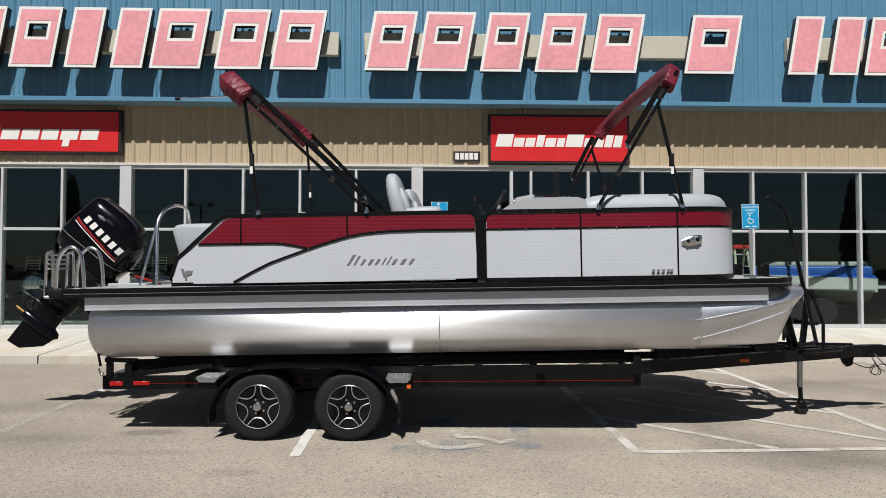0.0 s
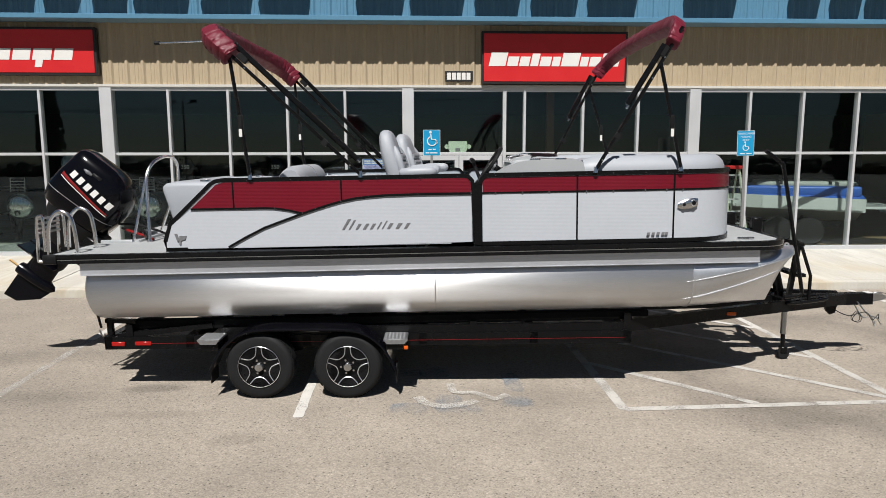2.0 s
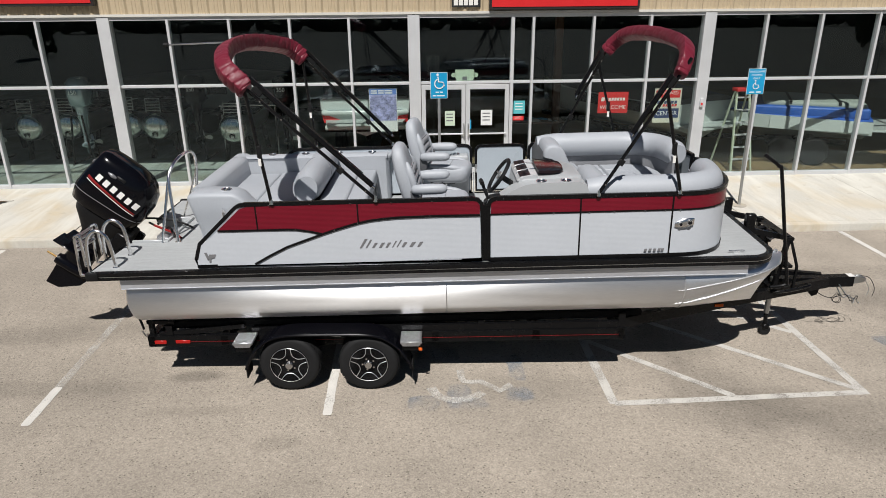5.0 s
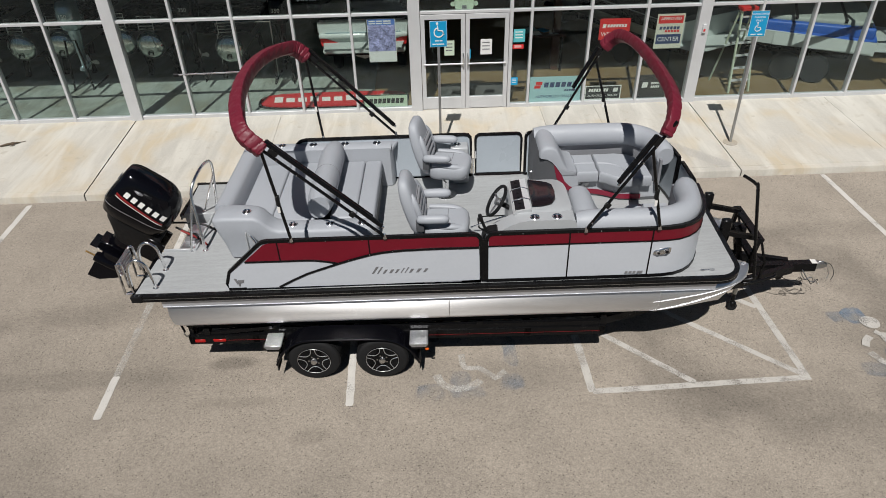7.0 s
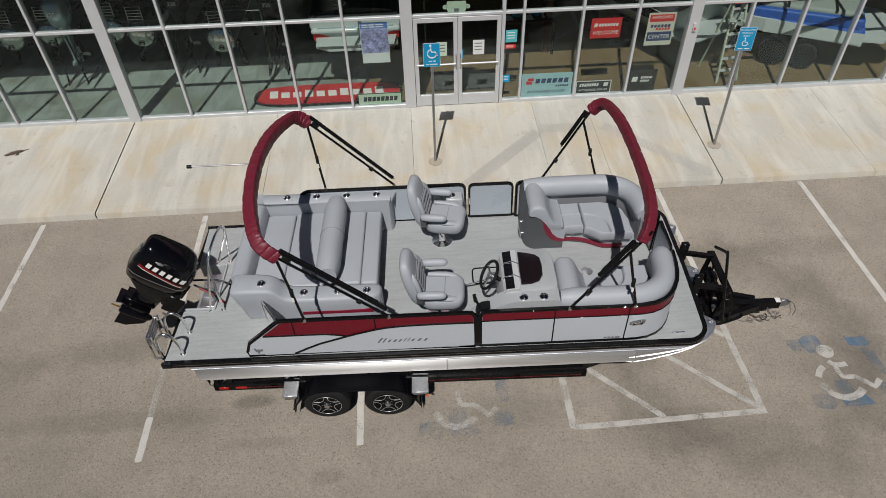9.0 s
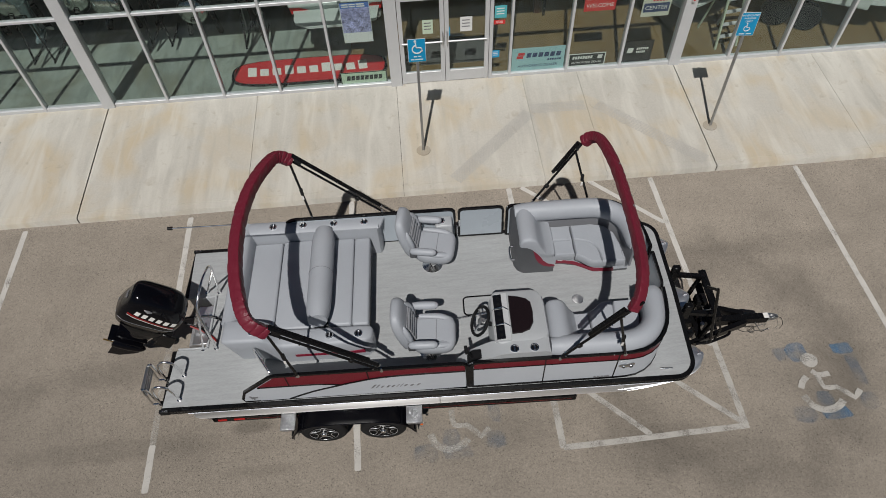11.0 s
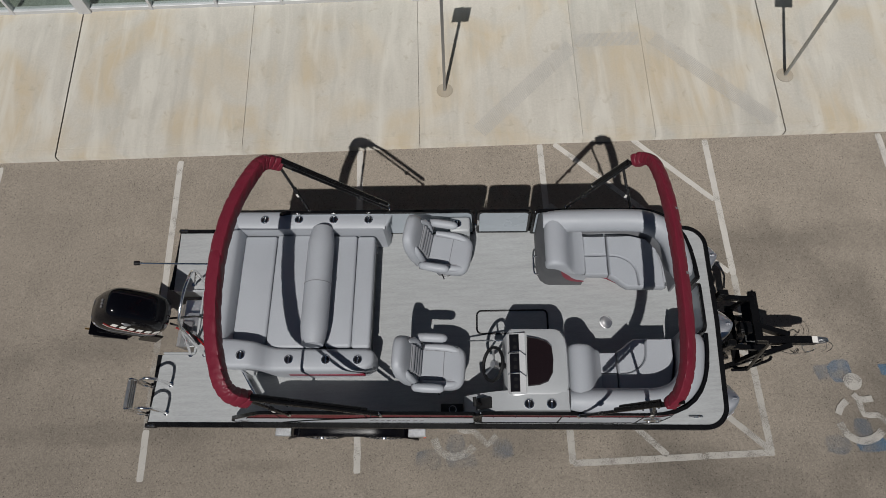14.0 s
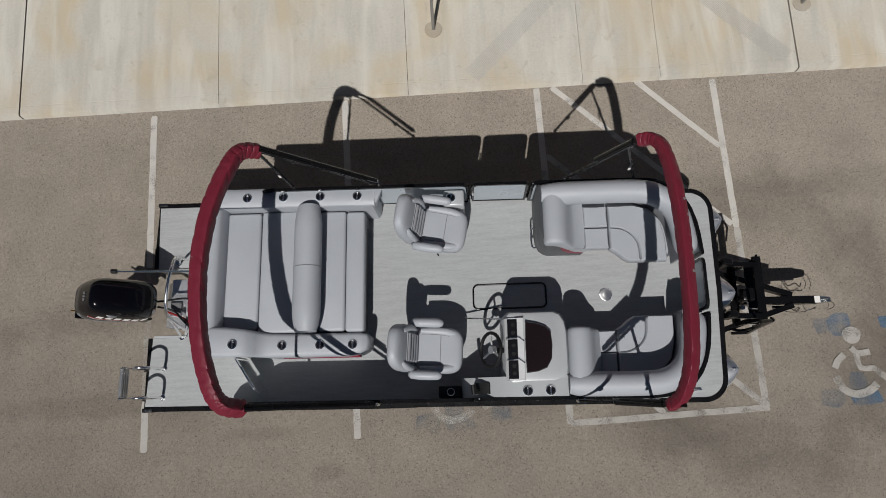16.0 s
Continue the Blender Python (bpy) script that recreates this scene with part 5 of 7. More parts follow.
part("lever", sweep([(4.06, 0.16, 0.64), (4.02, 0.16, 0.74), (4.0, 0.18, 0.80)], [0.018, 0.016, 0.02], 8), BLACK_PLASTIC, thr)
part("knob", sweep([(4.0, 0.12, 0.80), (3.99, 0.22, 0.81)], 0.022, 8), BLACK_PLASTIC, thr)
part("foot_rail", sweep([(3.92, 1.02, 0.12), (4.36, 0.98, 0.30)], 0.010, 6), CHROME, helm)


# ---- folded bimini tops ----
def bimini(boot, radius, foot_a, foot_b, sgn):
    """A folded sun top in its canvas boot, on black folding bows."""
    top = thing("bimini_top", BOAT, "folded sun top in a maroon canvas boot on black folding bows", "sun top", "bimini tops")
    line = curve_points(boot, 22)
    n = len(line)
    rings = []
    ref = None
    for i, p in enumerate(line):
        d = (line[min(i + 1, n - 1)] - line[max(i - 1, 0)]).normalized()
        ref = ref or Vector((0, 0, 1))
        s = d.cross(ref).normalized()
        ref = s.cross(d).normalized()
        end = min(1.0, 0.86 + 0.05 * min(i, n - 1 - i))
        bend = max(math.exp(-(i / 26) ** 2), math.exp(-((n - 1 - i) / 26) ** 2))
        ring = []
        for k in range(48):
            a = 2 * math.pi * k / 48
            cs, sn = math.cos(a), math.sin(a)
            across = math.copysign(abs(cs) ** 1.55, cs) * 1.12
            up = math.copysign(abs(sn) ** 1.55, sn) * 1.42
            hollow = Vector((cs, sn, 0))
            size = 1 + 0.06 * noise.noise(p * 3.0 + hollow * 1.1)
            size -= 0.045 * max(0.0, 1 - abs(noise.noise(Vector((i * 0.13, cs * 0.9 + 0.05 * i, sn * 0.9 - 0.03 * i)))) / 0.16)
            size -= 0.04 * max(0.0, 1 - abs(noise.noise(Vector((i * 0.34 + 40, cs * 1.2 + 0.06 * i, sn * 1.2)))) / 0.14)
            # slanting tucks where the canvas is gathered round the bends
            tuck = abs(math.sin(i * 0.42 + 1.2 * cs + 1.1 * noise.noise(Vector((i * 0.07, cs, sn + 9)))))
            size -= (0.075 + 0.06 * bend) * (1 - tuck) ** 3
            ring.append(p + (s * across + ref * up) * radius * end * size)
        rings.append(ring)
    cover = part("boot_cover", loft(rings), CANVAS, top, "wrinkled maroon canvas boot", smooth=28)
    for k in range(5):
        i = int(n * (0.42 + 0.035 * k))
        part("badge_bar", box(-0.02, 0.02, -0.012, 0.012, -0.002, 0.002), LOGO_GREY, cover, "faint grey script on the canvas").matrix_local = Matrix.Translation(line[i] + Vector((sgn * radius * 0.75, 0, radius * 0.62))) @ pose(0, 0, 0, 0, 40 * sgn, 0)
    for side, e in ((0, boot[0]), (1, boot[-1])):
        e = Vector(e)
        vv = 0.035 if side == 0 else 2.555
        a, b = Vector((foot_a, vv, 0.70)), Vector((foot_b, vv, 0.70))
        d = (a - e).normalized()
        near = Vector((0, 0.03 if side == 0 else -0.03, 0))
        # the two main bows lie side by side, the stay stands under the boot
        part("bow", sweep([e - d * 0.18, a], 0.017, 8), BLACK_PAINT, top)
        lift = Vector((-d.z, 0, d.x)) * (1 if d.x > 0 else -1) * (0.135 if sgn < 0 else 0.085)
        reach = 0.93 if sgn < 0 else 0.50
        part("bow", sweep([e - d * (0.05 if sgn < 0 else -0.03) + lift * 0.7, e + d * ((a - e).length * reach) + lift * (0.62 if sgn < 0 else 0.75)], 0.027, 8), BLACK_PAINT, top, "bundle of folded black bows")
        part("bow", sweep([e - d * (0.04 if sgn < 0 else -0.04) + near + lift * 0.75, e + d * ((a - e).length * reach * 0.9) + near + lift * 0.72], 0.016, 8), BLACK_PAINT, top)
        part("bow_cap", sweep([e + d * ((a - e).length * reach) + lift * 0.6, e + d * ((a - e).length * reach + 0.03) + lift * 0.6], 0.014, 8), CHROME, top)
        part("hinge_block", box(-0.05, 0.05, -0.022, 0.022, -0.03, 0.03, 0.006, 1), BLACK_PLASTIC, top).matrix_local = Matrix.Translation(e + d * 0.08 + lift * 0.4) @ d.to_track_quat("X", "Z").to_matrix().to_4x4()
        part("hinge_block", box(-0.03, 0.03, -0.016, 0.016, -0.04, 0.02, 0.005, 1), BLACK_PLASTIC, top).matrix_local = Matrix.Translation(e + d * (a - e).length * 0.72) @ d.to_track_quat("X", "Z").to_matrix().to_4x4()
        s0 = e + d * (-0.04 if sgn < 0 else 0.18)
        stay = part("stay", sweep([s0, b], 0.017, 8), BLACK_PAINT, top)
        k = s0.lerp(b, 0.55)
        part("clamp", box(-0.02, 0.02, -0.02, 0.02, -0.06, 0.06, 0.006, 1), BLACK_PLASTIC, stay).matrix_local = Matrix.Translation(k)
        part("tag", box(-0.014, 0.014, -0.024, -0.021, -0.035, 0.035), SIGN_WHITE, stay, "white label tag").matrix_local = Matrix.Translation(k - Vector((0, 0, 0.10)))
        for f in (a, b):
            part("deck_mount", sweep([f - Vector((0, 0, 0.028)), f + Vector((0, 0, 0.03))], [0.024, 0.014], 10), CHROME, top)
        for s in (0.10, 0.26, 0.92):
            part("pin", sweep([e + d * (a - e).length * s + Vector((0, -0.03, 0)), e + d * (a - e).length * s + Vector((0, 0.03, 0))], 0.008, 6), CHROME, top)
    return top


bimini([(1.84, 0.02, 1.776), (1.68, 0.06, 1.92), (1.585, 0.24, 2.005), (1.485, 0.70, 2.075), (1.455, 1.3, 2.105), (1.515, 1.88, 2.085), (1.65, 2.34, 2.02), (1.745, 2.52, 1.955), (1.877, 2.57, 1.823)], 0.079, 2.95, 1.93, -1)
bimini([(5.786, -0.01, 1.80), (5.87, 0.10, 1.96), (5.945, 0.45, 2.05), (5.965, 1.2, 2.085), (5.945, 1.9, 2.075), (5.885, 2.36, 2.02), (5.81, 2.52, 1.93), (5.72, 2.55, 1.82)], 0.064, 5.13, 5.92, 1)
light_pole = thing("stern_light_pole", BOAT, "slim chrome stern light pole tied to the folded top", "light pole")
part("pole", sweep([(1.42, 1.28, 2.13), (0.66, 1.30, 2.115)], 0.009, 8), CHROME, light_pole)
part("lamp", sweep([(0.68, 1.30, 2.115), (0.63, 1.302, 2.115)], 0.022, 10), BLACK_PLASTIC, light_pole)

# ---- stern fittings ----
tow = thing("tow_arch", BOAT, "polished stainless ski-tow arch on the stern deck", "tow bar")
part("hoop", sweep(curve_points([(0.586, 0.876, 0.0), (0.562, 0.94, 0.3), (0.53, 1.03, 0.62), (0.53, 1.075, 0.73), (0.555, 1.15, 0.82), (0.58, 1.27, 0.875), (0.60, 1.42, 0.90), (0.62, 1.57, 0.886), (0.615, 1.68, 0.82), (0.595, 1.745, 0.70), (0.575, 1.77, 0.60), (0.53, 1.79, 0.30), (0.488, 1.806, 0.0)], 6), 0.018, 10), CHROME, tow)
for foot, top in (((0.406, 0.874, 0.0), (0.515, 1.045, 0.655)), ((0.307, 1.816, 0.0), (0.575, 1.768, 0.60))):
    part("brace", sweep([foot, top], 0.015, 8), CHROME, tow)
for u, v in ((0.586, 0.876), (0.406, 0.874), (0.488, 1.806), (0.307, 1.816)):
    part("foot_plate", disc((u, v, 0.0), 0.033, "z", 0.008, 14), CHROME, tow)

ladder = thing("boarding_ladder", BOAT, "folded stainless boarding ladder with two grab hoops", "ladder")
for v in (0.147, 0.495):
    part("grab_hoop", sweep(curve_points([(0.215, v, 0.0), (0.205, v, 0.20), (0.175, v, 0.345), (0.085, v, 0.405), (0.0, v, 0.35), (-0.04, v, 0.25), (-0.055, v, 0.10), (-0.06, v, -0.05)], 6), 0.018, 10), CHROME, ladder)
    part("rail", sweep(curve_points([(-0.06, v, -0.07), (-0.15, v, -0.075), (-0.165, v, -0.05), (-0.155, v, 0.15), (-0.145, v, 0.33), (-0.12, v, 0.355), (-0.09, v, 0.33), (-0.09, v, 0.02)], 4), 0.014, 8), CHROME, ladder)
    part("hinge_bracket", box(-0.075, 0.01, v - 0.03, v + 0.03, -0.085, -0.055, 0.006, 1), BLACK_PAINT, ladder)
    part("foot_plate", disc((0.215, v, 0.0), 0.033, "z", 0.008, 14), CHROME, ladder)
for k in range(4):
    w = 0.335 - 0.045 * k
    part("tread", box(-0.165, -0.125, 0.147, 0.495, w - 0.012, w + 0.006, 0.005, 1), STEEL, ladder)
for v in (-0.005, 2.595):
    s = 1 if v < 1 else -1
    part("corner_cap", box(-0.03, 0.10, v - 0.022 if s > 0 else v - 0.03, v + 0.03 if s > 0 else v + 0.022, -0.08, 0.010, 0.012, 2), BLACK_PLASTIC, boat)
    for u in (0.02, 0.07):
        part("bolt", disc((u, v + 0.002 * s, 0.010), 0.009, "z", 0.004, 8), CHROME, boat)

part("well_liner", box(0.06, 0.47, NOTCH[0] + 0.004, NOTCH[0] + 0.03, -0.20, 0.03, 0.006, 1), GEL, boat, "grey motor well liner")
part("well_liner", box(0.06, 0.47, NOTCH[1] - 0.03, NOTCH[1] - 0.004, -0.20, 0.03, 0.006, 1), GEL, boat, "grey motor well liner")
part("well_liner", box(0.445, 0.475, NOTCH[0] + 0.03, NOTCH[1] - 0.03, -0.20, 0.03, 0.006, 1), GEL, boat, "grey motor well liner")
part("well_cover", box(0.22, 0.36, 1.14, 1.32, -0.06, -0.01, 0.02, 2), LOGO_GREY, boat, "grey rigging cover")
stern_clutter = thing("battery_cables", BOAT, "black and red cables beside the motor well", "cable")
for k, (mt, pts) in enumerate(((BLACK_PLASTIC, [(0.50, 1.0, 0.02), (0.42, 1.1, 0.10), (0.30, 1.2, 0.05), (0.12, 1.25, 0.12)]), (RED_STRIPE, [(0.58, 0.98, 0.015), (0.50, 1.05, 0.03), (0.40, 1.12, 0.05), (0.2, 1.2, 0.10)]), (BLACK_PLASTIC, [(0.62, 1.3, 0.02), (0.45, 1.35, 0.08), (0.25, 1.32, 0.14), (0.05, 1.3, 0.16)]))):
    part("cable", sweep(curve_points(pts, 6), 0.014, 6), mt, stern_clutter)

# ---- outboard motor, tilted up ----
motor = thing("outboard_motor", BOAT @ Matrix.Translation((-0.22, 1.28, 0.50)) @ Matrix.Rotation(radians(39), 4, "Y"), "gloss black outboard motor, tilted up out of use", "motor")
rings = []
for z, x0, x1, half in ((-0.32, -0.22, 0.32, 0.16), (-0.26, -0.37, 0.40, 0.205), (-0.10, -0.400, 0.44, 0.235), (0.08, -0.375, 0.45, 0.24), (0.22, -0.345, 0.425, 0.228), (0.32, -0.328, 0.36, 0.205), (0.375, -0.315, 0.29, 0.178), (0.405, -0.285, 0.20, 0.14), (0.42, -0.22, 0.10, 0.08)):
    ring = []
    for k in range(32):
        a = 2 * math.pi * k / 32
        c, s = math.cos(a), math.sin(a)
        ring.append(((x0 + x1) / 2 + (x1 - x0) / 2 * math.copysign(abs(c) ** 0.5, c), half * math.copysign(abs(s) ** 0.6, s), z))
    rings.append(ring)
cowl = part("cowling", loft(rings), GLOSS_BLACK, motor, "gloss black cowling", smooth=60)
COWL = ((-0.10, -0.400, 0.44, 0.235), (0.08, -0.375, 0.45, 0.24), (0.22, -0.345, 0.425, 0.228), (0.33, -0.325, 0.355, 0.20))


def cowl_half(x, z):
    for (z0, a0, b0, h0), (z1, a1, b1, h1) in zip(COWL, COWL[1:]):
        if z <= z1:
            f = (z - z0) / (z1 - z0)
            a, b, h = a0 + (a1 - a0) * f, b0 + (b1 - b0) * f, h0 + (h1 - h0) * f
            c = min(0.999, (abs(x - (a + b) / 2) / ((b - a) / 2)) ** 2)
            return h * math.sqrt(1 - c * c) ** 0.6
    return 0.2


def cowl_mark(name, low, high, material, label, proud=0.003):
    """A decal between two lines of (x, z) on both flanks of the cowling."""
    for side in (-1, 1):
        rings = []
        for (xa, za), (xb, zb) in zip(low, high):
            row = []
            for f in (0.0, 0.5, 1.0):
                x, z = xa + (xb - xa) * f, za + (zb - za) * f
                row.append((x, side * (cowl_half(x, z) + proud), z))
            rings.append(row + [(x, y - side * 0.012, z) for x, y, z in reversed(row)])
        part(name, loft(rings), material, cowl, label, smooth=0)


def slant(u, q, cells):
    """A block of the badge from strokes given in its own unit square."""
    w, h = 0.076, 0.080
    for a0, a1, b0, b1 in cells:
        xs = (a0, (a0 + a1) / 2, a1)
        cowl_mark("badge_bar", [(u + w * a + 0.016 * b0, q - 0.0105 * a + h * b0) for a in xs], [(u + w * a + 0.016 * b1, q - 0.0105 * a + h * b1) for a in xs], SIGN_WHITE, "white cowling badge")


for i in range(6):
    slant(-0.205 + 0.097 * i, 0.128 - 0.013 * i, [(0.05, 0.82, 0, 0.95)])
xs = [-0.28 + 0.063 * i for i in range(11)]
cowl_mark("red_stripe", [(x, 0.090 - 0.162 * (x + 0.29)) for x in xs], [(x, 0.122 - 0.185 * (x + 0.29)) for x in xs], RED_STRIPE, "red swept stripe")
cowl_mark("white_stripe", [(x, 0.070 - 0.158 * (x + 0.29)) for x in xs], [(x, 0.078 - 0.158 * (x + 0.29)) for x in xs], SIGN_WHITE, "thin white stripe")
lettering("350", 0.075, Matrix.Translation((-0.355, 0, 0.20)) @ pose(0, 0, 0, 86, 0, -90), LOGO_GREY, cowl, 0.006)
part("air_vent", box(-0.02, 0.10, -0.222, -0.19, 0.255, 0.30, 0.012, 1), BLACK_PLASTIC, cowl)
part("vent_scoop", sweep([(-0.115, -0.212, 0.268), (-0.06, -0.222, 0.268), (-0.01, -0.218, 0.265)], [0.006, 0.024, 0.012], 10), LOGO_GREY, cowl, "grey vent scoop")
part("cowl_seam", sweep([(x, sd * (cowl_half(x, -0.10) + 0.001), -0.10) for sd, xs2 in ((-1, [-0.392 + 0.041 * i for i in range(21)]), (1, [0.425 - 0.041 * i for i in range(21)])) for x in xs2], 0.004, 5, closed=True), LOGO_GREY, cowl, "grey seam line")
part("lower_pan", loft([[(c + hx * math.copysign(abs(math.cos(a)) ** 0.6, math.cos(a)), hy * math.sin(a), z) for a in [2 * math.pi * k / 24 for k in range(24)]] for z, c, hx, hy in ((-0.66, 0.10, 0.17, 0.11), (-0.50, 0.07, 0.26, 0.16), (-0.38, 0.05, 0.34, 0.195), (-0.29, 0.05, 0.36, 0.20))]), BLACK_PLASTIC, motor)
part("leg", loft([[(c + hx * math.copysign(abs(math.cos(a)) ** 0.8, math.cos(a)), hy * math.sin(a), z) for a in [2 * math.pi * k / 20 for k in range(20)]] for z, c, hx, hy in ((-1.16, 0.04, 0.17, 0.04), (-0.95, 0.05, 0.16, 0.055), (-0.90, 0.05, 0.19, 0.08), (-0.70, 0.08, 0.18, 0.10), (-0.55, 0.09, 0.19, 0.12))]), GLOSS_BLACK, motor, "black midsection")
part("cavitation_plate", box(-0.28, 0.20, -0.13, 0.13, -0.925, -0.905, 0.008, 1), GLOSS_BLACK, motor)
part("cavitation_plate", box(-0.20, 0.22, -0.11, 0.11, -0.80, -0.785, 0.006, 1), GLOSS_BLACK, motor)
part("gearcase", lathe([(0.005, 0.30), (0.04, 0.27), (0.065, 0.20), (0.078, 0.05), (0.078, -0.10), (0.065, -0.17), (0.02, -0.18)], "x", 20, c=(0, 0, -1.17)), GLOSS_BLACK, motor)
part("skeg", prism([(-0.14, -1.18), (0.28, -1.18), (0.22, -1.34), (0.02, -1.52), (-0.14, -1.54)], "y", -0.009, 0.009), GLOSS_BLACK, motor, smooth=0)
part("prop_shaft", sweep([(-0.17, 0, -1.17), (-0.30, 0, -1.17)], 0.012, 8), BRASS, motor, "bare brass-tipped prop shaft")
part("bracket", box(0.24, 0.44, -0.14, 0.14, -0.62, -0.30, 0.03, 2), BLACK_PLASTIC, motor)
part("tilt_ram", sweep([(0.34, 0.05, -0.38), (0.46, 0.05, -0.62)], 0.025, 10), STEEL, motor)
for s in (-1, 1):
    part("clamp_plate", box(0.28, 0.52, s * 0.15 - 0.015, s * 0.15 + 0.015, -0.68, -0.34, 0.02, 1), BLACK_PAINT, motor)


# ---- trailer ----
trailer = thing("boat_trailer", TRAILER, "black tandem-axle boat trailer with alloy wheels", "trailer")


def beam(name, a, b, w, h, material=BLACK_PAINT, parent=None, label=""):
    """A rectangular tube from a to b, w wide and h high."""
    a, b = Vector(a), Vector(b)
    d = (b - a).normalized()
    side = d.cross(Vector((0, 0, 1))).normalized() * w / 2
    up = side.cross(d).normalized() * h / 2
    bm = loft([[p + side + up, p + side - up, p - side - up, p - side + up] for p in (a, b)])
    return part(name, bm, material, parent or trailer, label, smooth=0)


for v in (0.27, 2.32):
    r = beam("side_rail", (0.36, v, 0.495), (5.56, v, 0.545), 0.06, 0.125)
    s = -0.034 if v < 1 else 0.034
    part("pinstripe", prism([(0.75, 0.492), (5.5, 0.538), (5.5, 0.542), (0.75, 0.496)], "y", v + s - 0.001, v + s + 0.001), RED_STRIPE, r, "thin red pinstripe", smooth=0)
for v in (0.285, 2.305):
    # beam added to close the gap that let a slit of sun through
    beam("gap_rail", (1.50, v, 0.602), (5.53, v, 0.642), 0.05, 0.085)
    beam("rail_brace", (0.48, v, 0.56), (1.42, v, 0.668), 0.04, 0.05)
for v in (0.365, 1.0, 1.59, 2.225):
    beam("bunk", (0.55, v, 0.672), (5.75, v, 0.765), 0.11, 0.055, CARPET, label="carpeted bunk under the tube")
    beam("bunk_beam", (0.60, v, 0.632), (5.60, v, 0.722), 0.06, 0.045)
for u in (0.40, 1.2, 2.35, 3.5, 4.6, 5.53):
    z = 0.50 + 0.01 * u
    beam("cross_beam", (u, 0.24, z), (u, 2.35, z), 0.08, 0.12)
for v in (0.30, 2.29):
    for u, z0, z1 in ((0.60, 0.50, 0.68), (5.53, 0.53, 0.78), (4.0, 0.52, 0.70)):
        beam("upright", (u, v, z0), (u, v + 0.0005, z1), 0.07, 0.09)
    beam("upright", (0.40, v, 0.50), (0.40, v + 0.0005, 0.72), 0.05, 0.05)
    beam("rear_cap", (0.36, v, 0.715), (0.66, v, 0.705), 0.05, 0.04)
for v in (0.25, 2.36):
    s = -1 if v < 1 else 1
    part("marker_lamp", box(0.43, 0.56, v + s * 0.012 - 0.008, v + s * 0.012 + 0.008, 0.468, 0.512, 0.005, 1), RED_LENS, trailer, "red marker lamp")
    part("marker_lamp", box(0.66, 0.82, v + s * 0.012 - 0.008, v + s * 0.012 + 0.008, 0.475, 0.515, 0.005, 1), RED_LENS, trailer, "red tail lamp")
# tongue
for v0, v1 in ((0.33, 1.22), (2.26, 1.36)):
    t = beam("tongue_arm", (5.55, v0, 0.645), (8.28, v1, 0.70), 0.07, 0.12)
    part("marker_lamp", box(6.70, 6.80, 0, 0.012, 0.64, 0.675, 0.004, 1), AMBER_LENS, trailer, "amber marker lamp").matrix_local = Matrix.Translation((0, 0.66 if v0 < 1 else 1.88, 0.01)) @ pose(0, 0, 0, 0, 0, 0)
beam("tongue", (6.0, 1.29, 0.64), (8.63, 1.29, 0.692), 0.10, 0.13)
cp = part("coupler", loft([[(u, 1.29 + hw * c, 0.705 + hh * s) for c, s in ((1, 1), (1, -1), (-1, -1), (-1, 1))] for u, hw, hh in ((8.60, 0.045, 0.05), (8.68, 0.04, 0.04), (8.75, 0.035, 0.03), (8.79, 0.022, 0.02))]), STEEL, trailer, "zinc coupler")
part("coupler_label", box(8.56, 8.635, 1.245, 1.335, 0.757, 0.7605), SIGN_WHITE, cp, "white label", smooth=0)
part("coupler_latch", box(8.66, 8.74, 1.28, 1.30, 0.735, 0.765, 0.006, 1), STEEL, cp)
for k, (v, dz) in enumerate(((1.24, 0.0), (1.34, 0.05))):
    part("safety_chain", sweep(curve_points([(8.45, v, 0.66), (8.55, v - 0.06, 0.52 - dz), (8.66, v - 0.04, 0.48), (8.74, v, 0.40 - dz), (8.76, v + 0.02, 0.40)], 6), 0.007, 6), STEEL, trailer)
part("wiring", sweep(curve_points([(8.1, 1.22, 0.62), (8.3, 1.16, 0.52), (8.5, 1.15, 0.56), (8.60, 1.18, 0.46), (8.68, 1.2, 0.52), (8.70, 1.22, 0.46)], 6), 0.005, 6), BLACK_PLASTIC, trailer)
part("hook_plate", prism([(8.05, 0.64), (8.20, 0.64), (8.18, 0.54), (8.12, 0.52), (8.08, 0.56)], "y", 1.20, 1.23), BLACK_PAINT, trailer, smooth=0)
for k in range(2):
    c = Vector((8.42 + 0.012 * k, 1.20 - 0.01 * k, 0.50 - 0.008 * k))
    part("wire_coil", sweep([c + Vector((0.045 * math.cos(a), 0.02 * math.sin(a * 2), 0.06 * math.sin(a))) for a in [2 * math.pi * q / 18 for q in range(18)]], 0.004, 5, closed=True), BLACK_PLASTIC, trailer)
for k, (u, z) in enumerate(((8.80, 0.54), (8.87, 0.52))):
    part("breakaway_cable", sweep(curve_points([(8.70, 1.27, 0.76), (u - 0.06, 1.24, 0.74), (u, 1.2, 0.62), (u - 0.02, 1.18, z)], 5), 0.004, 5), BLACK_PLASTIC if k else STEEL, trailer)
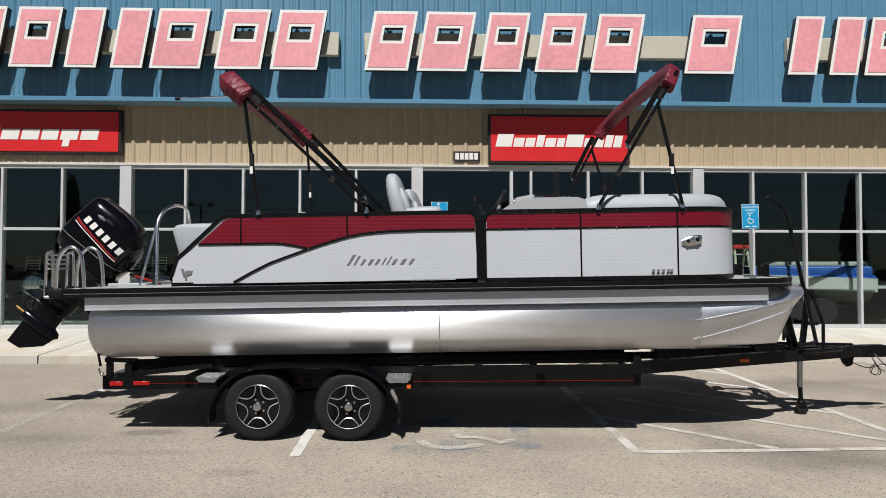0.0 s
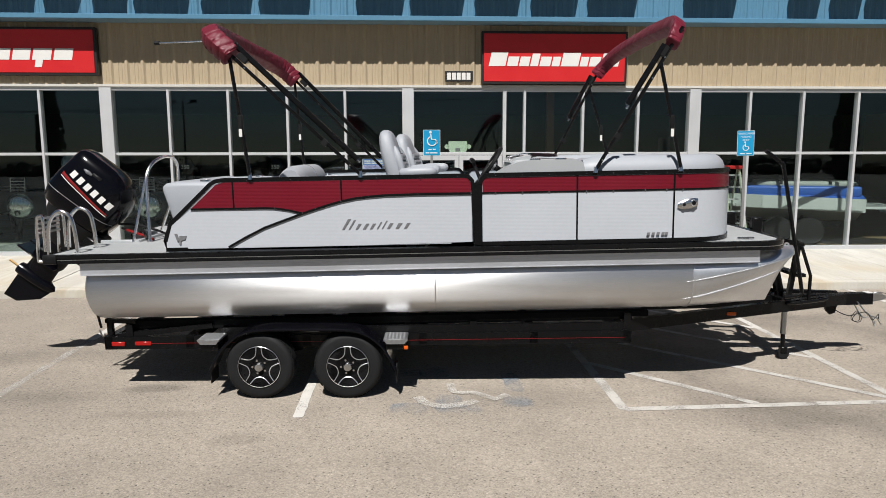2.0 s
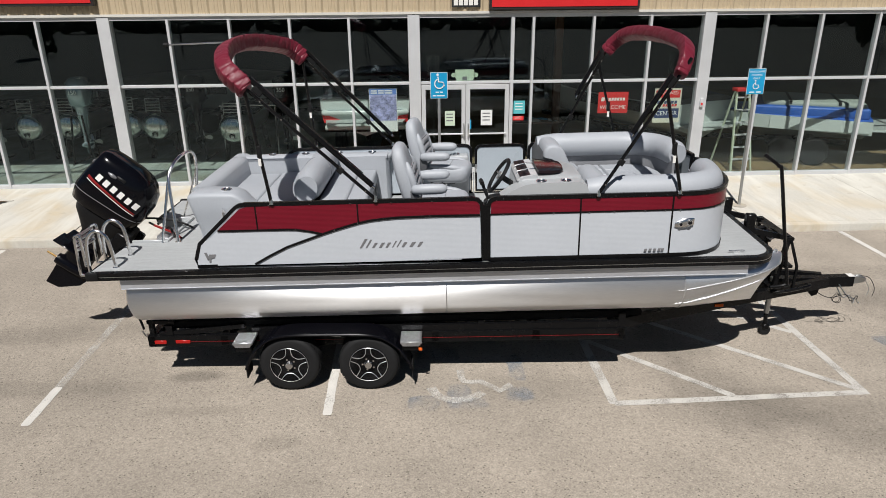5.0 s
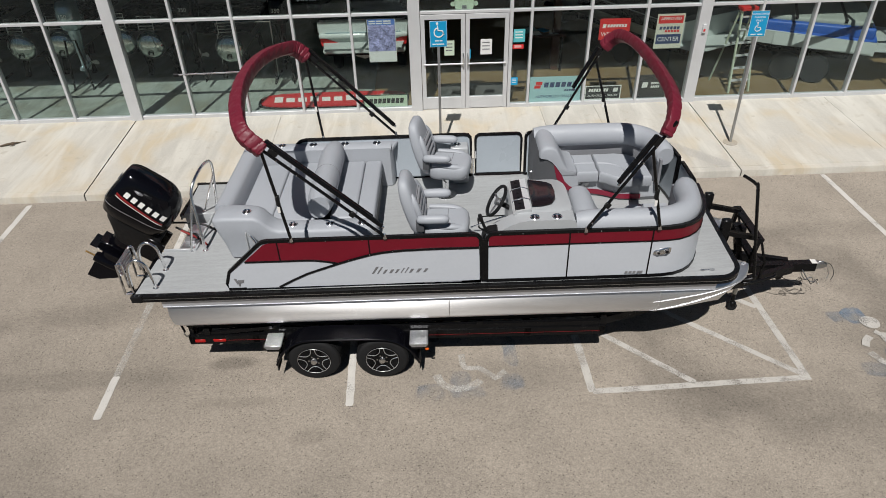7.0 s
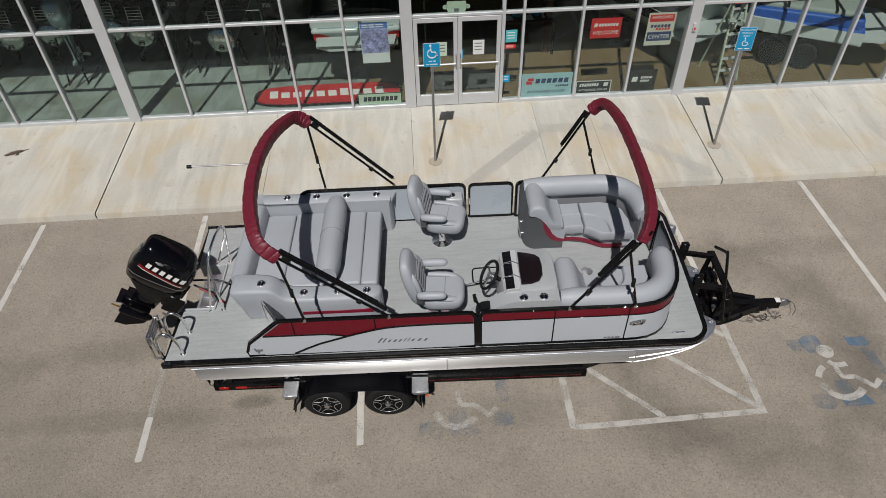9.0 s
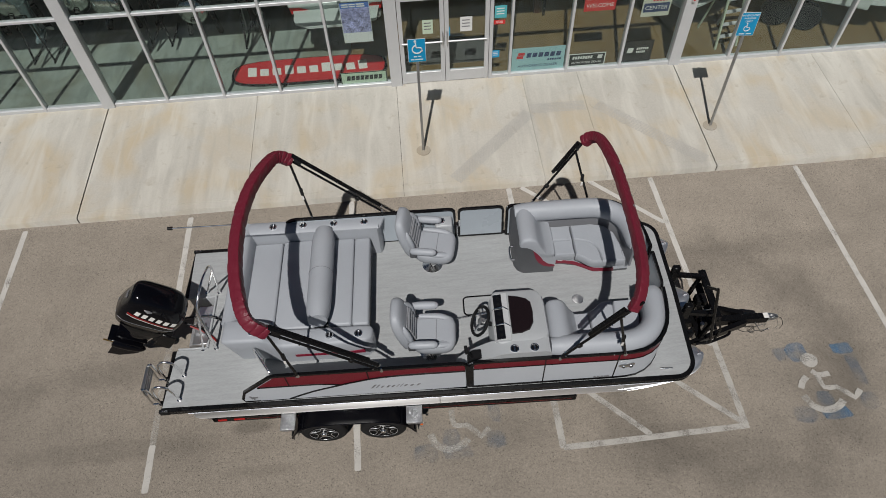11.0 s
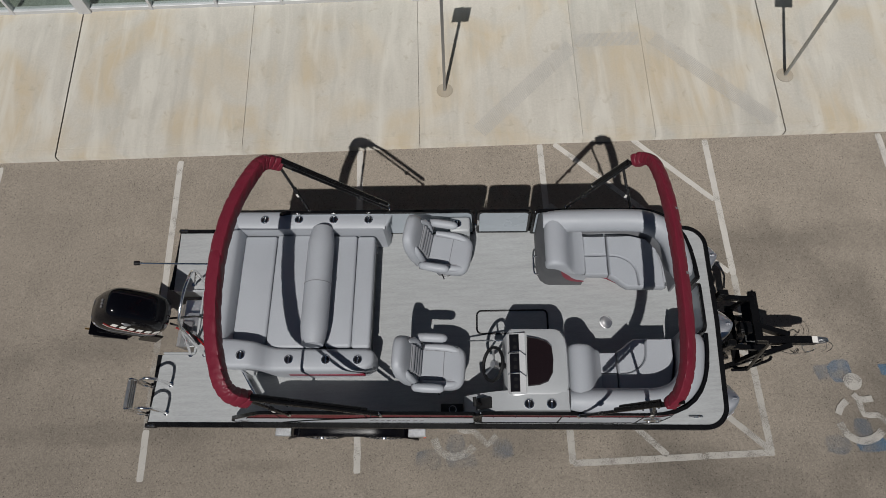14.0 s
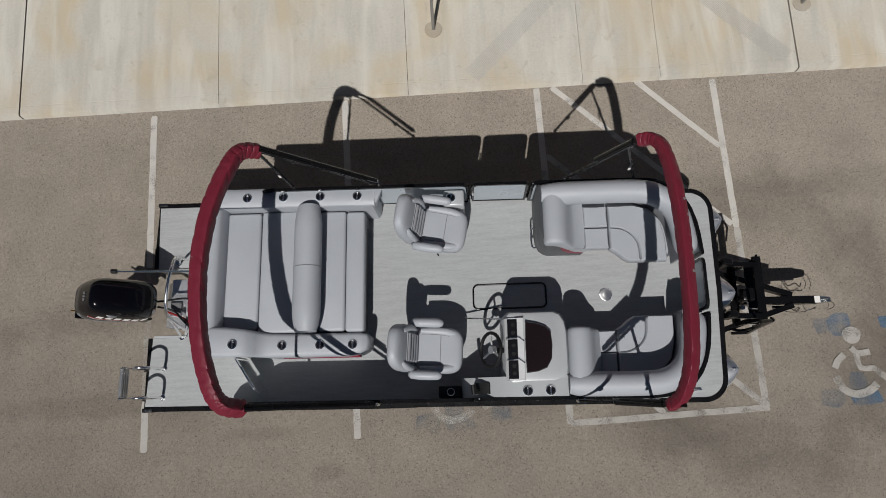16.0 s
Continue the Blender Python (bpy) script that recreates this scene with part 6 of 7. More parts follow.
# jack
jack = part("jack", sweep([(7.60, 1.20, 0.78), (7.60, 1.20, 0.30)], 0.032, 12), STEEL, trailer, "tongue jack")
part("jack_sleeve", sweep([(7.60, 1.20, 0.34), (7.61, 1.20, 0.13)], 0.024, 12), BLACK_PAINT, jack)
part("jack_wheel", lathe([(0.02, -0.025), (0.06, -0.022), (0.064, -0.012), (0.064, 0.012), (0.06, 0.022), (0.02, 0.025)], "y", 20, c=(7.62, 1.20, 0.064)), RUBBER, jack)
part("jack_fork", box(7.575, 7.655, 1.165, 1.235, 0.07, 0.15, 0.01, 1), BLACK_PAINT, jack)
# bow stand, steps and handrail
st = part("bow_stand", sweep([(7.50, 0.98, 0.70), (7.58, 0.98, 1.38)], 0.034, 4), BLACK_PAINT, trailer, "black bow stand with steps")
part("stand_post", sweep([(7.50, 1.70, 0.70), (7.58, 1.70, 1.38)], 0.034, 4), BLACK_PAINT, st)
for u, z in ((7.52, 0.72), (7.62, 1.02), (7.58, 1.36)):
    beam("step", (u, 0.95, z), (u, 1.76, z), 0.10, 0.035, parent=st)
for v in (0.95, 1.78):
    part("step_arm", sweep([(7.72, v, 0.74), (7.72, v, 1.02), (7.60, v, 1.34)], 0.018, 4), BLACK_PAINT, st)
for v in (1.015, 1.655):
    beam("stand_arm", (7.12, v, 1.46), (7.58, v, 1.36), 0.06, 0.06, parent=st)
    part("roller_post", box(7.06, 7.17, v - 0.04, v + 0.04, 1.33, 1.655, 0.012, 1), BLACK_PAINT, st)
beam("stand_brace", (7.46, 1.29, 0.72), (6.95, 1.29, 0.78), 0.06, 0.06, parent=st)
beam("winch_mast", (7.58, 1.29, 0.72), (7.40, 1.29, 1.40), 0.08, 0.08, parent=st)
part("winch", box(7.36, 7.52, 1.21, 1.37, 1.22, 1.38, 0.03, 2), BLACK_PAINT, st)
part("winch_crank", sweep([(7.44, 1.20, 1.30), (7.44, 1.12, 1.30), (7.56, 1.10, 1.36), (7.56, 1.02, 1.36)], 0.010, 6), STEEL, st)
part("handrail", sweep(curve_points([(7.40, 0.86, 0.80), (7.57, 0.86, 0.83), (7.58, 0.86, 0.90), (7.44, 0.87, 1.55), (7.30, 0.87, 2.18), (7.26, 0.865, 2.24), (7.20, 0.855, 2.29), (7.08, 0.84, 2.37)], 5), 0.020, 8), BLACK_PAINT, st)
part("foot_bar", sweep(curve_points([(7.46, 0.92, 0.72), (7.60, 0.90, 0.73), (7.92, 1.0, 0.74), (7.98, 1.06, 0.74)], 5), 0.02, 8), BLACK_PAINT, st)


# wheels, fenders
def wheel_at(u, z, v, out):
    tyre = part("wheel", lathe([(0.205, -0.10), (0.275, -0.106), (0.304, -0.098), (0.318, -0.08), (0.323, -0.05), (0.325, 0.0), (0.323, 0.05), (0.318, 0.08), (0.304, 0.098), (0.275, 0.106), (0.205, 0.10)], "y", 48, c=(u, v, z)), RUBBER, trailer, "black trailer tyre on an alloy rim")
    bm = bmesh.new()
    for k in range(44):
        a = 2 * math.pi * k / 44
        for y in (-0.062, -0.022, 0.022, 0.062):
            d = 0.05 * (1 if y in (-0.062, 0.022) else -1)
            c = Vector((u + 0.325 * math.cos(a + d), v + y, z + 0.325 * math.sin(a + d)))
            mm = Matrix.Translation(c) @ Matrix.Rotation(-a - d, 4, "Y")
            bmesh.ops.create_cube(bm, size=1.0, matrix=mm @ Matrix.Diagonal((0.005, 0.033, 0.033, 1)))
    part("tread_block", bm, RUBBER, tyre, smooth=0)
    y = v + out * 0.06
    rim = part("rim", lathe([(0.205, out * 0.04), (0.206, out * 0.050), (0.196, out * 0.050), (0.190, out * 0.020), (0.185, -out * 0.04), (0.02, -out * 0.045)], "y", 40, c=(u, y, z)), BLACK_PAINT, tyre, "black and machined alloy rim")
    part("rim_lip", lathe([(0.1985, out * 0.046), (0.200, out * 0.053), (0.2045, out * 0.051), (0.2045, out * 0.046), (0.1985, out * 0.046)], "y", 40, c=(u, y, z), caps=False), ALU, tyre)
    for k in range(5):
        a = 2 * math.pi * k / 5 + 0.31
        ca, sa = math.cos(a), math.sin(a)

        def at(r, s, h):
            return (u + r * ca - s * sa, y + out * h, z + r * sa + s * ca)
        part("spoke", loft([[at(r, -w, h), at(r, w, h), at(r, w, h - 0.03), at(r, -w, h - 0.03)] for r, w, h in ((0.045, 0.034, 0.032), (0.10, 0.042, 0.038), (0.13, 0.030, 0.042), (0.16, 0.025, 0.043), (0.194, 0.024, 0.043))]), BLACK_PAINT, tyre, smooth=0)
        # bright machined edge of the opening beside each spoke
        g = a + math.pi / 5
        edge = [(0.194, 0.50), (0.176, 0.485), (0.152, 0.45), (0.130, 0.39), (0.113, 0.28), (0.105, 0.12)]
        edge = edge + [(r, -q) for r, q in reversed(edge)]
        part("opening_edge", sweep([(u + r * math.cos(g + q), y + out * (0.038 + 0.05 * (r - 0.07)), z + r * math.sin(g + q)) for r, q in edge], 0.0052, 5), ALU_NOSE, tyre)
        part("barrel_lug", box(-0.012, 0.012, -0.02, 0.02, -0.03, 0.03, 0.004, 1), LOGO_GREY, tyre).matrix_local = Matrix.Translation((u + 0.176 * math.cos(g), y - out * 0.01, z + 0.176 * math.sin(g))) @ Matrix.Rotation(-g, 4, "Y")
        part("lug_nut", sweep([at(0.062, 0.022, 0.02), at(0.062, 0.022, 0.045)], 0.011, 6), CHROME, tyre)
    part("hub_cap", lathe([(0.045, out * 0.0), (0.045, out * 0.055), (0.036, out * 0.075), (0.004, out * 0.08)], "y", 20, c=(u, y, z)), CHROME, tyre, "chrome hub cap")


for v, out in ((0.12, -1), (2.47, 1)):
    for u in (1.935, 2.785):
        wheel_at(u, 0.324, v, out)
for v in (0.12, 2.47):
    s = -1 if v < 1 else 1
    prof = curve_points([(1.475, 0, 0.30), (1.53, 0, 0.42), (1.62, 0, 0.55), (1.76, 0, 0.655), (1.95, 0, 0.70), (2.36, 0, 0.705), (2.77, 0, 0.70), (2.96, 0, 0.655), (3.10, 0, 0.55), (3.19, 0, 0.42), (3.245, 0, 0.30)], 4)
    bm = bmesh.new()
    rows = []
    cen = Vector((2.36, 0, 0.35))
    for p in prof:
        n = (p - cen).normalized()
        q = p - n * 0.035
        rows.append([(p.x, v - 0.125, p.z), (p.x, v + 0.125, p.z), (p.x - n.x * 0.008, v + 0.125, p.z - n.z * 0.008), (p.x - n.x * 0.008, v - 0.125, p.z - n.z * 0.008)])
    fd = part("fender", loft(rows), GLOSS_BLACK, trailer, "black steel tandem fender", smooth=50)
    part("fender_lip", sweep([(p.x, v + s * 0.128, p.z - 0.012) for p in prof], 0.016, 8), GLOSS_BLACK, fd)
    for u0, u1 in ((1.36, 1.57), (3.13, 3.36)):
        stp = part("step_plate", box(u0, u1, v - 0.125, v + 0.125, 0.575, 0.60, 0.005, 1), PLATE, trailer, "diamond-plate fender step")
        part("step_edge", prism([(u0, 0.598), (u1, 0.598), (u1 - 0.03, 0.552), (u0 + 0.03, 0.552)], "y", v + s * 0.127 - 0.003, v + s * 0.127 + 0.003), PLATE, stp, smooth=0)
        bm = bmesh.new()
        for i in range(6):
            for j in range(7):
                c = Vector((u0 + 0.018 + 0.035 * i, v - 0.105 + 0.035 * j, 0.6005))
                t = 0.6 if (i + j) % 2 else -0.6
                ax, ay = Vector((math.cos(t), math.sin(t), 0)) * 0.015, Vector((-math.sin(t), math.cos(t), 0)) * 0.0055
                ring = [bm.verts.new(c + q) for q in (ax, ay, -ax, -ay)]
                tip = bm.verts.new(c + Vector((0, 0, 0.0045)))
                for k in range(4):
                    bm.faces.new((ring[k], ring[(k + 1) % 4], tip))
        tagged(part("tread_lozenges", bm, PLATE, stp, smooth=0), kind="stuff")
        part("step_bracket", box(u0 + 0.02, u1 - 0.02, v - 0.10, v + 0.10, 0.49, 0.575), BLACK_PAINT, stp, smooth=0)
    part("marker_lamp", box(3.325, 3.365, v + s * 0.128 - 0.006, v + s * 0.128 + 0.006, 0.50, 0.535, 0.004, 1), AMBER_LENS, trailer, "amber marker lamp")
    for u in (1.47, 3.25):
        part("mud_flap", box(u - 0.006, u + 0.006, v - 0.10, v + 0.10, 0.16, 0.32), RUBBER, trailer, smooth=0)
for u in (1.935, 2.785):
    beam("axle", (u, 0.2, 0.324), (u, 2.39, 0.324), 0.06, 0.06)
    for v in (0.34, 2.25):
        part("leaf_spring", sweep(curve_points([(u - 0.36, v, 0.42), (u - 0.15, v, 0.375), (u, v, 0.36), (u + 0.15, v, 0.375), (u + 0.36, v, 0.42)], 3), 0.028, 4, flat=0.8), BLACK_PAINT, trailer)
strap = thing("tie_down_strap", TRAILER, "black ratchet strap from tube to trailer rail", "strap")
part("webbing", sweep([(0.20, 0.30, 1.30), (0.27, 0.25, 0.98), (0.35, 0.22, 0.66)], 0.026, 4, flat=0.2), BLACK_PLASTIC, strap)
part("ratchet", box(0.235, 0.315, 0.205, 0.265, 0.98, 1.10, 0.01, 1), BLACK_PAINT, strap)
part("hook", sweep(curve_points([(0.33, 0.22, 0.64), (0.345, 0.22, 0.60), (0.36, 0.23, 0.57), (0.375, 0.23, 0.60)], 4), 0.009, 6), STEEL, strap)


# ---- fascia letters (plain slanted blocks), wall signs ----
LY = FASCIA - 0.36


def slab_with_slots(a, b, z0, z1, grow, lean, slots, y0, y1):
    """A slanted block with closed slots through it, built from bars: a left and a right post and the rails between."""
    bm = bmesh.new()

    def bar(xa, xb, za, zb):
        prism([(x + lean * (z - SZ0), z) for x, z in ((xa, za), (xb, za), (xb, zb), (xa, zb))], "y", y0, y1, bm)
    w = b - a
    la, lb = a + 0.30 * w + grow, b - 0.27 * w - grow
    if not slots:
        bar(a - grow, b + grow, z0 - grow, z1 + grow)
        return bm
    bar(a - grow, la, z0 - grow, z1 + grow)
    bar(lb, b + grow, z0 - grow, z1 + grow)
    low = z0 - grow
    for s0, s1 in slots:
        bar(la, lb, low, s0 + grow)
        low = s1 - grow
    bar(la, lb, low, z1 + grow)
    return bm


def letter_block(x0, x1, z0, z1):
    """One letter body of the fascia sign, kept as a plain slanted block with slots."""
    t = thing("sign_letter", Matrix(), "sun-faded red letter block with white edge on the blue fascia", "sign letter", "fascia sign letters")
    w, h = x1 - x0, z1 - z0
    cells = [(x0, x1)] if w < 1.55 else [(x0, x0 + w * 0.47), (x0 + w * 0.53, x1)]
    for a, b in cells:
        ww = b - a
        a2, b2 = a + 0.05 * ww, b - 0.17 * ww
        slots = [(z0 + 0.50 * h, z0 + 0.72 * h)] if len(cells) == 1 else []
        part("return", slab_with_slots(a2, b2, z0, z1, -0.012, 0.17, slots, LY, LY + 0.15), DARK_SIDE, t, "dark letter return", smooth=0)
        part("white_edge", slab_with_slots(a2, b2, z0, z1, 0.0, 0.17, slots, LY - 0.012, LY), WHITE_TRIM, t, "white letter edge", smooth=0)
        part("red_face", slab_with_slots(a2, b2, z0, z1, -0.058, 0.17, slots, LY - 0.018, LY - 0.012), PINK_FACE, t, "sun-faded red letter face", smooth=0)
        for x in (a + 0.3 * ww, b - 0.3 * ww):
            part("standoff", box(x + 0.12, x + 0.15, LY + 0.15, FASCIA + 0.01, z0 + 0.93 * h, z0 + 0.96 * h), DARK_SIDE, t, smooth=0)


SZ0, SZ1 = 5.57, 6.77
for x0, x1 in ((-14.2, -13.2), (-12.9, -11.7), (-11.4, -10.2), (-9.55, -8.27), (-8.31, -7.22), (-7.22, -5.52), (-5.58, -4.30), (-4.30, -3.12), (-3.20, -2.0), (-1.32, -0.20), (-0.28, 1.0), (1.0, 2.06), (2.10, 3.22), (3.22, 4.42), (5.14, 6.44), (7.30, 8.92), (8.86, 10.15), (10.2, 11.4), (11.5, 12.0), (12.1, 13.3), (13.4, 14.5)):
    letter_block(x0, x1, SZ0, SZ1)
for x0, x1 in ((-14.2, -1.80), (-1.28, 5.60), (7.45, 14.6)):
    sole("sign_raceway", box(x0, x1, FASCIA - 0.17, FASCIA - 0.033, 5.93, 6.40, 0.01, 1), CREAM, Matrix(), "cream painted raceway behind the fascia letters", "sign raceway", "sign raceways")


def wall_sign(x0, x1, z0, z1, bars):
    t = thing("wall_sign", pose((x0 + x1) / 2, WALL - 0.045, (z0 + z1) / 2), "red box sign with dark frame and white mark", "sign", "wall signs")
    hw, hh = (x1 - x0) / 2, (z1 - z0) / 2
    part("cabinet", box(-hw, hw, -0.12, 0, -hh, hh, 0.008, 1), SIGN_FRAME, t)
    part("face", box(-hw + 0.05, hw - 0.05, -0.132, -0.12, -hh + 0.05, hh - 0.05, 0.004, 1), SIGN_RED, t, "plain red sign face")
    for a, w, b, h in bars:
        part("mark_bar", prism([(a, b), (a + w, b), (a + w + 0.22 * h, b + h), (a + 0.22 * h, b + h)], "y", -0.138, -0.133), SIGN_WHITE, t, "white mark", smooth=0)


def bar_row(x, z, widths, heights, gap=0.03):
    res = []
    for w, h in zip(widths, heights):
        res.append((x, w, z, h))
        x += w + gap
    return res


wall_sign(1.30, 4.31, 3.83, 4.88, bar_row(-1.36, -0.17, [0.34, 0.22, 0.20, 0.16, 0.22, 0.16, 0.36, 0.16, 0.22, 0.16, 0.17], [0.27, 0.19, 0.19, 0.25, 0.19, 0.19, 0.27, 0.19, 0.19, 0.26, 0.25]))
wall_sign(-9.35, -6.37, 3.97, 4.90, bar_row(-1.36, -0.17, [0.34, 0.36, 0.36, 0.34, 0.36, 0.36], [0.26, 0.22, 0.22, 0.22, 0.22, 0.22], 0.05) + [(0.28, 0.14, -0.31, 0.14)])
plate = thing("number_plate", pose(0.845, WALL - 0.07, 3.99), "black address plate with white bars on the tan cladding", "sign")
part("plate", box(-0.285, 0.285, -0.02, 0.0, -0.105, 0.105, 0.004, 1), SIGN_BLACK, plate)
for k in range(5):
    part("bar", box(-0.245 + 0.10 * k, -0.165 + 0.10 * k, -0.024, -0.02, -0.07, 0.07), SIGN_WHITE, plate, "white bar", smooth=0)


# ---- parking signs on posts ----
def icon(parent, x, z, s, y, material):
    """A plain wheel-and-dot pictogram."""
    pts = [(x + s * (0.02 + 0.30 * math.cos(radians(a))), y, z + s * (-0.10 + 0.30 * math.sin(radians(a)))) for a in range(110, 380, 15)]
    part("pictogram_ring", sweep(pts, 0.05 * s, 4), material, parent, "white pictogram", smooth=0)
    part("pictogram_bar", sweep([(x - 0.06 * s, y, z + 0.34 * s), (x - 0.02 * s, y, z + 0.02 * s), (x + 0.26 * s, y, z), (x + 0.36 * s, y, z - 0.26 * s)], 0.05 * s, 4), material, parent, "white pictogram", smooth=0)
    part("pictogram_dot", disc((x - 0.08 * s, y - 0.003, z + 0.47 * s), 0.085 * s, "y", 0.006, 12), material, parent, "white pictogram", smooth=0)


def parking_sign(x, y, z, top, turn, lines, lean):
    t = thing("parking_sign", pose(x, y, z, 0, lean, turn), "blue accessible-parking sign on a galvanised post", "sign", "parking signs")
    h = top - z
    part("post", box(-0.024, 0.024, -0.020, 0.020, -0.1, h - 0.02, 0.006, 1), GALV, t, "galvanised post")
    plate = part("plate", box(-0.152, 0.152, -0.026, -0.021, h - 0.455, h, 0.0, 1), SIGN_WHITE, t)
    part("blue_face", box(-0.146, 0.146, -0.029, -0.026, h - 0.449, h - 0.006), SIGN_BLUE, t, "blue sign face", smooth=0)
    part("footing", lathe([(0.14, -0.04), (0.14, 0.010), (0.12, 0.016), (0.02, 0.02)], "z", 20), PATCH, t, "round concrete footing")
    if lines:
        for k, word in enumerate(lines):
            lettering(word, 0.046, pose(0, -0.0300, h - 0.055 - 0.058 * k, 90, 0, 0), SIGN_WHITE, t, 0.001)
        icon(t, 0, h - 0.29, 0.17, -0.030, SIGN_WHITE)
        for a in (-0.10, 0.02):
            part("text_bar", box(a, a + 0.09, -0.031, -0.029, h - 0.425, h - 0.405), SIGN_WHITE, t, "white bar", smooth=0)
    else:
        icon(t, 0, h - 0.17, 0.27, -0.030, SIGN_WHITE)
        for a, b, q in ((-0.06, 0.0, 0.345), (0.02, 0.07, 0.345), (-0.11, -0.05, 0.405), (-0.04, 0.10, 0.405)):
            part("text_bar", box(a, b, -0.031, -0.029, h - q - 0.01, h - q + 0.01), SIGN_WHITE, t, "white bar", smooth=0)


parking_sign(0.225, 11.15, 0.24, 2.82, 0, (), 0)
parking_sign(6.02, 11.20, 0.24, 2.81, -6, ("HANDICAPPED", "PARKING", "ONLY"), -1.0)


# ---- signs on the glass ----
def glass_sign(name, x0, x1, z0, z1, face, label, words=(), bars=(), edge=None, y=None, colour=None):
    t = thing(name, pose((x0 + x1) / 2, (y or WALL + 0.022), (z0 + z1) / 2), label, "sign", "window signs")
    hw, hh = (x1 - x0) / 2, (z1 - z0) / 2
    part("sheet", box(-hw, hw, -0.004, 0.004, -hh, hh), face, t, smooth=0)
    if edge:
        for k, (a, b, c, d) in enumerate(((-hw, hw, hh - 0.02, hh), (-hw, hw, -hh, -hh + 0.02), (-hw, -hw + 0.02, -hh + 0.02, hh - 0.02), (hw - 0.02, hw, -hh + 0.02, hh - 0.02))):
            part("border", box(a, b, -0.006, -0.004, c, d), edge, t, smooth=0)
    for word, size, x, z, m in words:
        lettering(word, size, pose(x, -0.0075, z, 90, 0, 0), m, t, 0.001)
    for a, b, c, d, m in bars:
        part("mark_bar", prism([(a, c), (b, c), (b + 0.15 * (d - c), d), (a + 0.15 * (d - c), d)], "y", -0.0065, -0.0045), m, t, smooth=0)
    return t


PALE_BLUE = mat("pale blue sign sheet", (0.36, 0.55, 0.57), 0.5, var=0.03)
NAVY = mat("navy print", (0.03, 0.05, 0.13), 0.5)
PRINT_RED = mat("red print", (0.62, 0.03, 0.03), 0.5, var=0.03)
PALE_GREEN = mat("pale green sign sheet", (0.52, 0.62, 0.48), 0.5, var=0.03)
CREAM_CARD = mat("cream card", (0.62, 0.60, 0.50), 0.6, var=0.03)
TEAL = mat("teal card", (0.10, 0.45, 0.48), 0.5)
PAPER = mat("white paper", (0.72, 0.72, 0.70), 0.7)


def row(x0, x1, n, z0, z1, m, gap=0.25):
    w = (x1 - x0) / n
    return [(x0 + i * w, x0 + i * w + w * (1 - gap), z0, z1, m) for i in range(n)]


glass_sign("window_sign", 2.27, 3.40, 0.42, 0.98, PALE_BLUE, "pale blue dealer sign standing inside the glass", [("AUTHORIZED DEALER", 0.085, 0, -0.17, NAVY)], row(-0.26, 0.50, 6, 0.04, 0.15, NAVY) + [(-0.47, -0.33, 0.02, 0.09, PRINT_RED), (-0.44, -0.30, 0.10, 0.17, PRINT_RED)] + row(0.20, 0.50, 6, -0.06, -0.015, NAVY))
glass_sign("window_sign", 3.50, 4.30, 0.42, 0.74, SIGN_BLACK, "black dealer sign with white border inside the glass", [("AUTHORIZED DEALER", 0.066, 0, -0.07, SIGN_WHITE)], row(-0.32, 0.12, 8, 0.02, 0.09, SIGN_WHITE) + [(0.22, 0.32, 0.01, 0.10, SIGN_WHITE)], SIGN_WHITE)
glass_sign("window_sign", 4.68, 5.30, 0.43, 0.95, SIGN_FRAME, "dark grey sign with a white mark inside the glass", [], [(-0.24, -0.12, -0.03, 0.09, SIGN_WHITE)] + row(-0.04, 0.22, 6, 0.04, 0.09, SIGN_WHITE) + row(-0.04, 0.16, 5, -0.04, 0.01, SIGN_WHITE))
glass_sign("window_sign", -1.38, -0.40, 0.40, 0.70, PALE_GREEN, "pale green sign with dark border inside the glass", [], row(-0.37, 0.40, 8, -0.05, 0.06, SIGN_BLACK, 0.2), SIGN_FRAME)
glass_sign("window_sign", 3.66, 4.30, 1.74, 2.18, PRINT_RED, "red welcome sign hung behind the glass", [("WELCOME", 0.115, 0, -0.10, SIGN_WHITE)], row(-0.16, 0.26, 7, 0.04, 0.10, SIGN_WHITE) + [(-0.26, -0.19, 0.03, 0.11, SIGN_WHITE)])
glass_sign("window_sign", 4.86, 5.44, 1.52, 2.24, CREAM_CARD, "cream and red service sign hung behind the glass", [("APPROVED", 0.088, 0, 0.26, SIGN_WHITE), ("CENTER", 0.125, 0, -0.165, SIGN_WHITE)], row(-0.22, 0.22, 6, 0.04, 0.10, NAVY) + row(-0.10, 0.22, 5, -0.02, 0.03, PRINT_RED))
glass_sign("window_sign", 4.89, 5.41, 2.045, 2.20, PRINT_RED, "red band of the service sign", y=WALL + 0.0205)
glass_sign("window_sign", 4.89, 5.41, 1.62, 1.82, NAVY, "navy band of the service sign", y=WALL + 0.0205)
poster = thing("window_poster", pose(-0.88, WALL + 0.03, 1.87), "blue and violet printed poster taped inside the glass", "poster")
part("sheet", box(-0.29, 0.29, -0.003, 0.003, -0.45, 0.45), PAPER, poster, smooth=0)
pm = mat("violet poster print", (0.34, 0.34, 0.55), 0.5, var=0.9, scale=7, fine=30)
part("print", box(-0.28, 0.28, -0.006, -0.003, -0.22, 0.32), pm, poster, "blurred violet print", smooth=0)
part("print", box(-0.28, 0.28, -0.006, -0.003, 0.32, 0.44), mat("blue poster band", (0.12, 0.22, 0.55), 0.5), poster, "blue band", smooth=0)
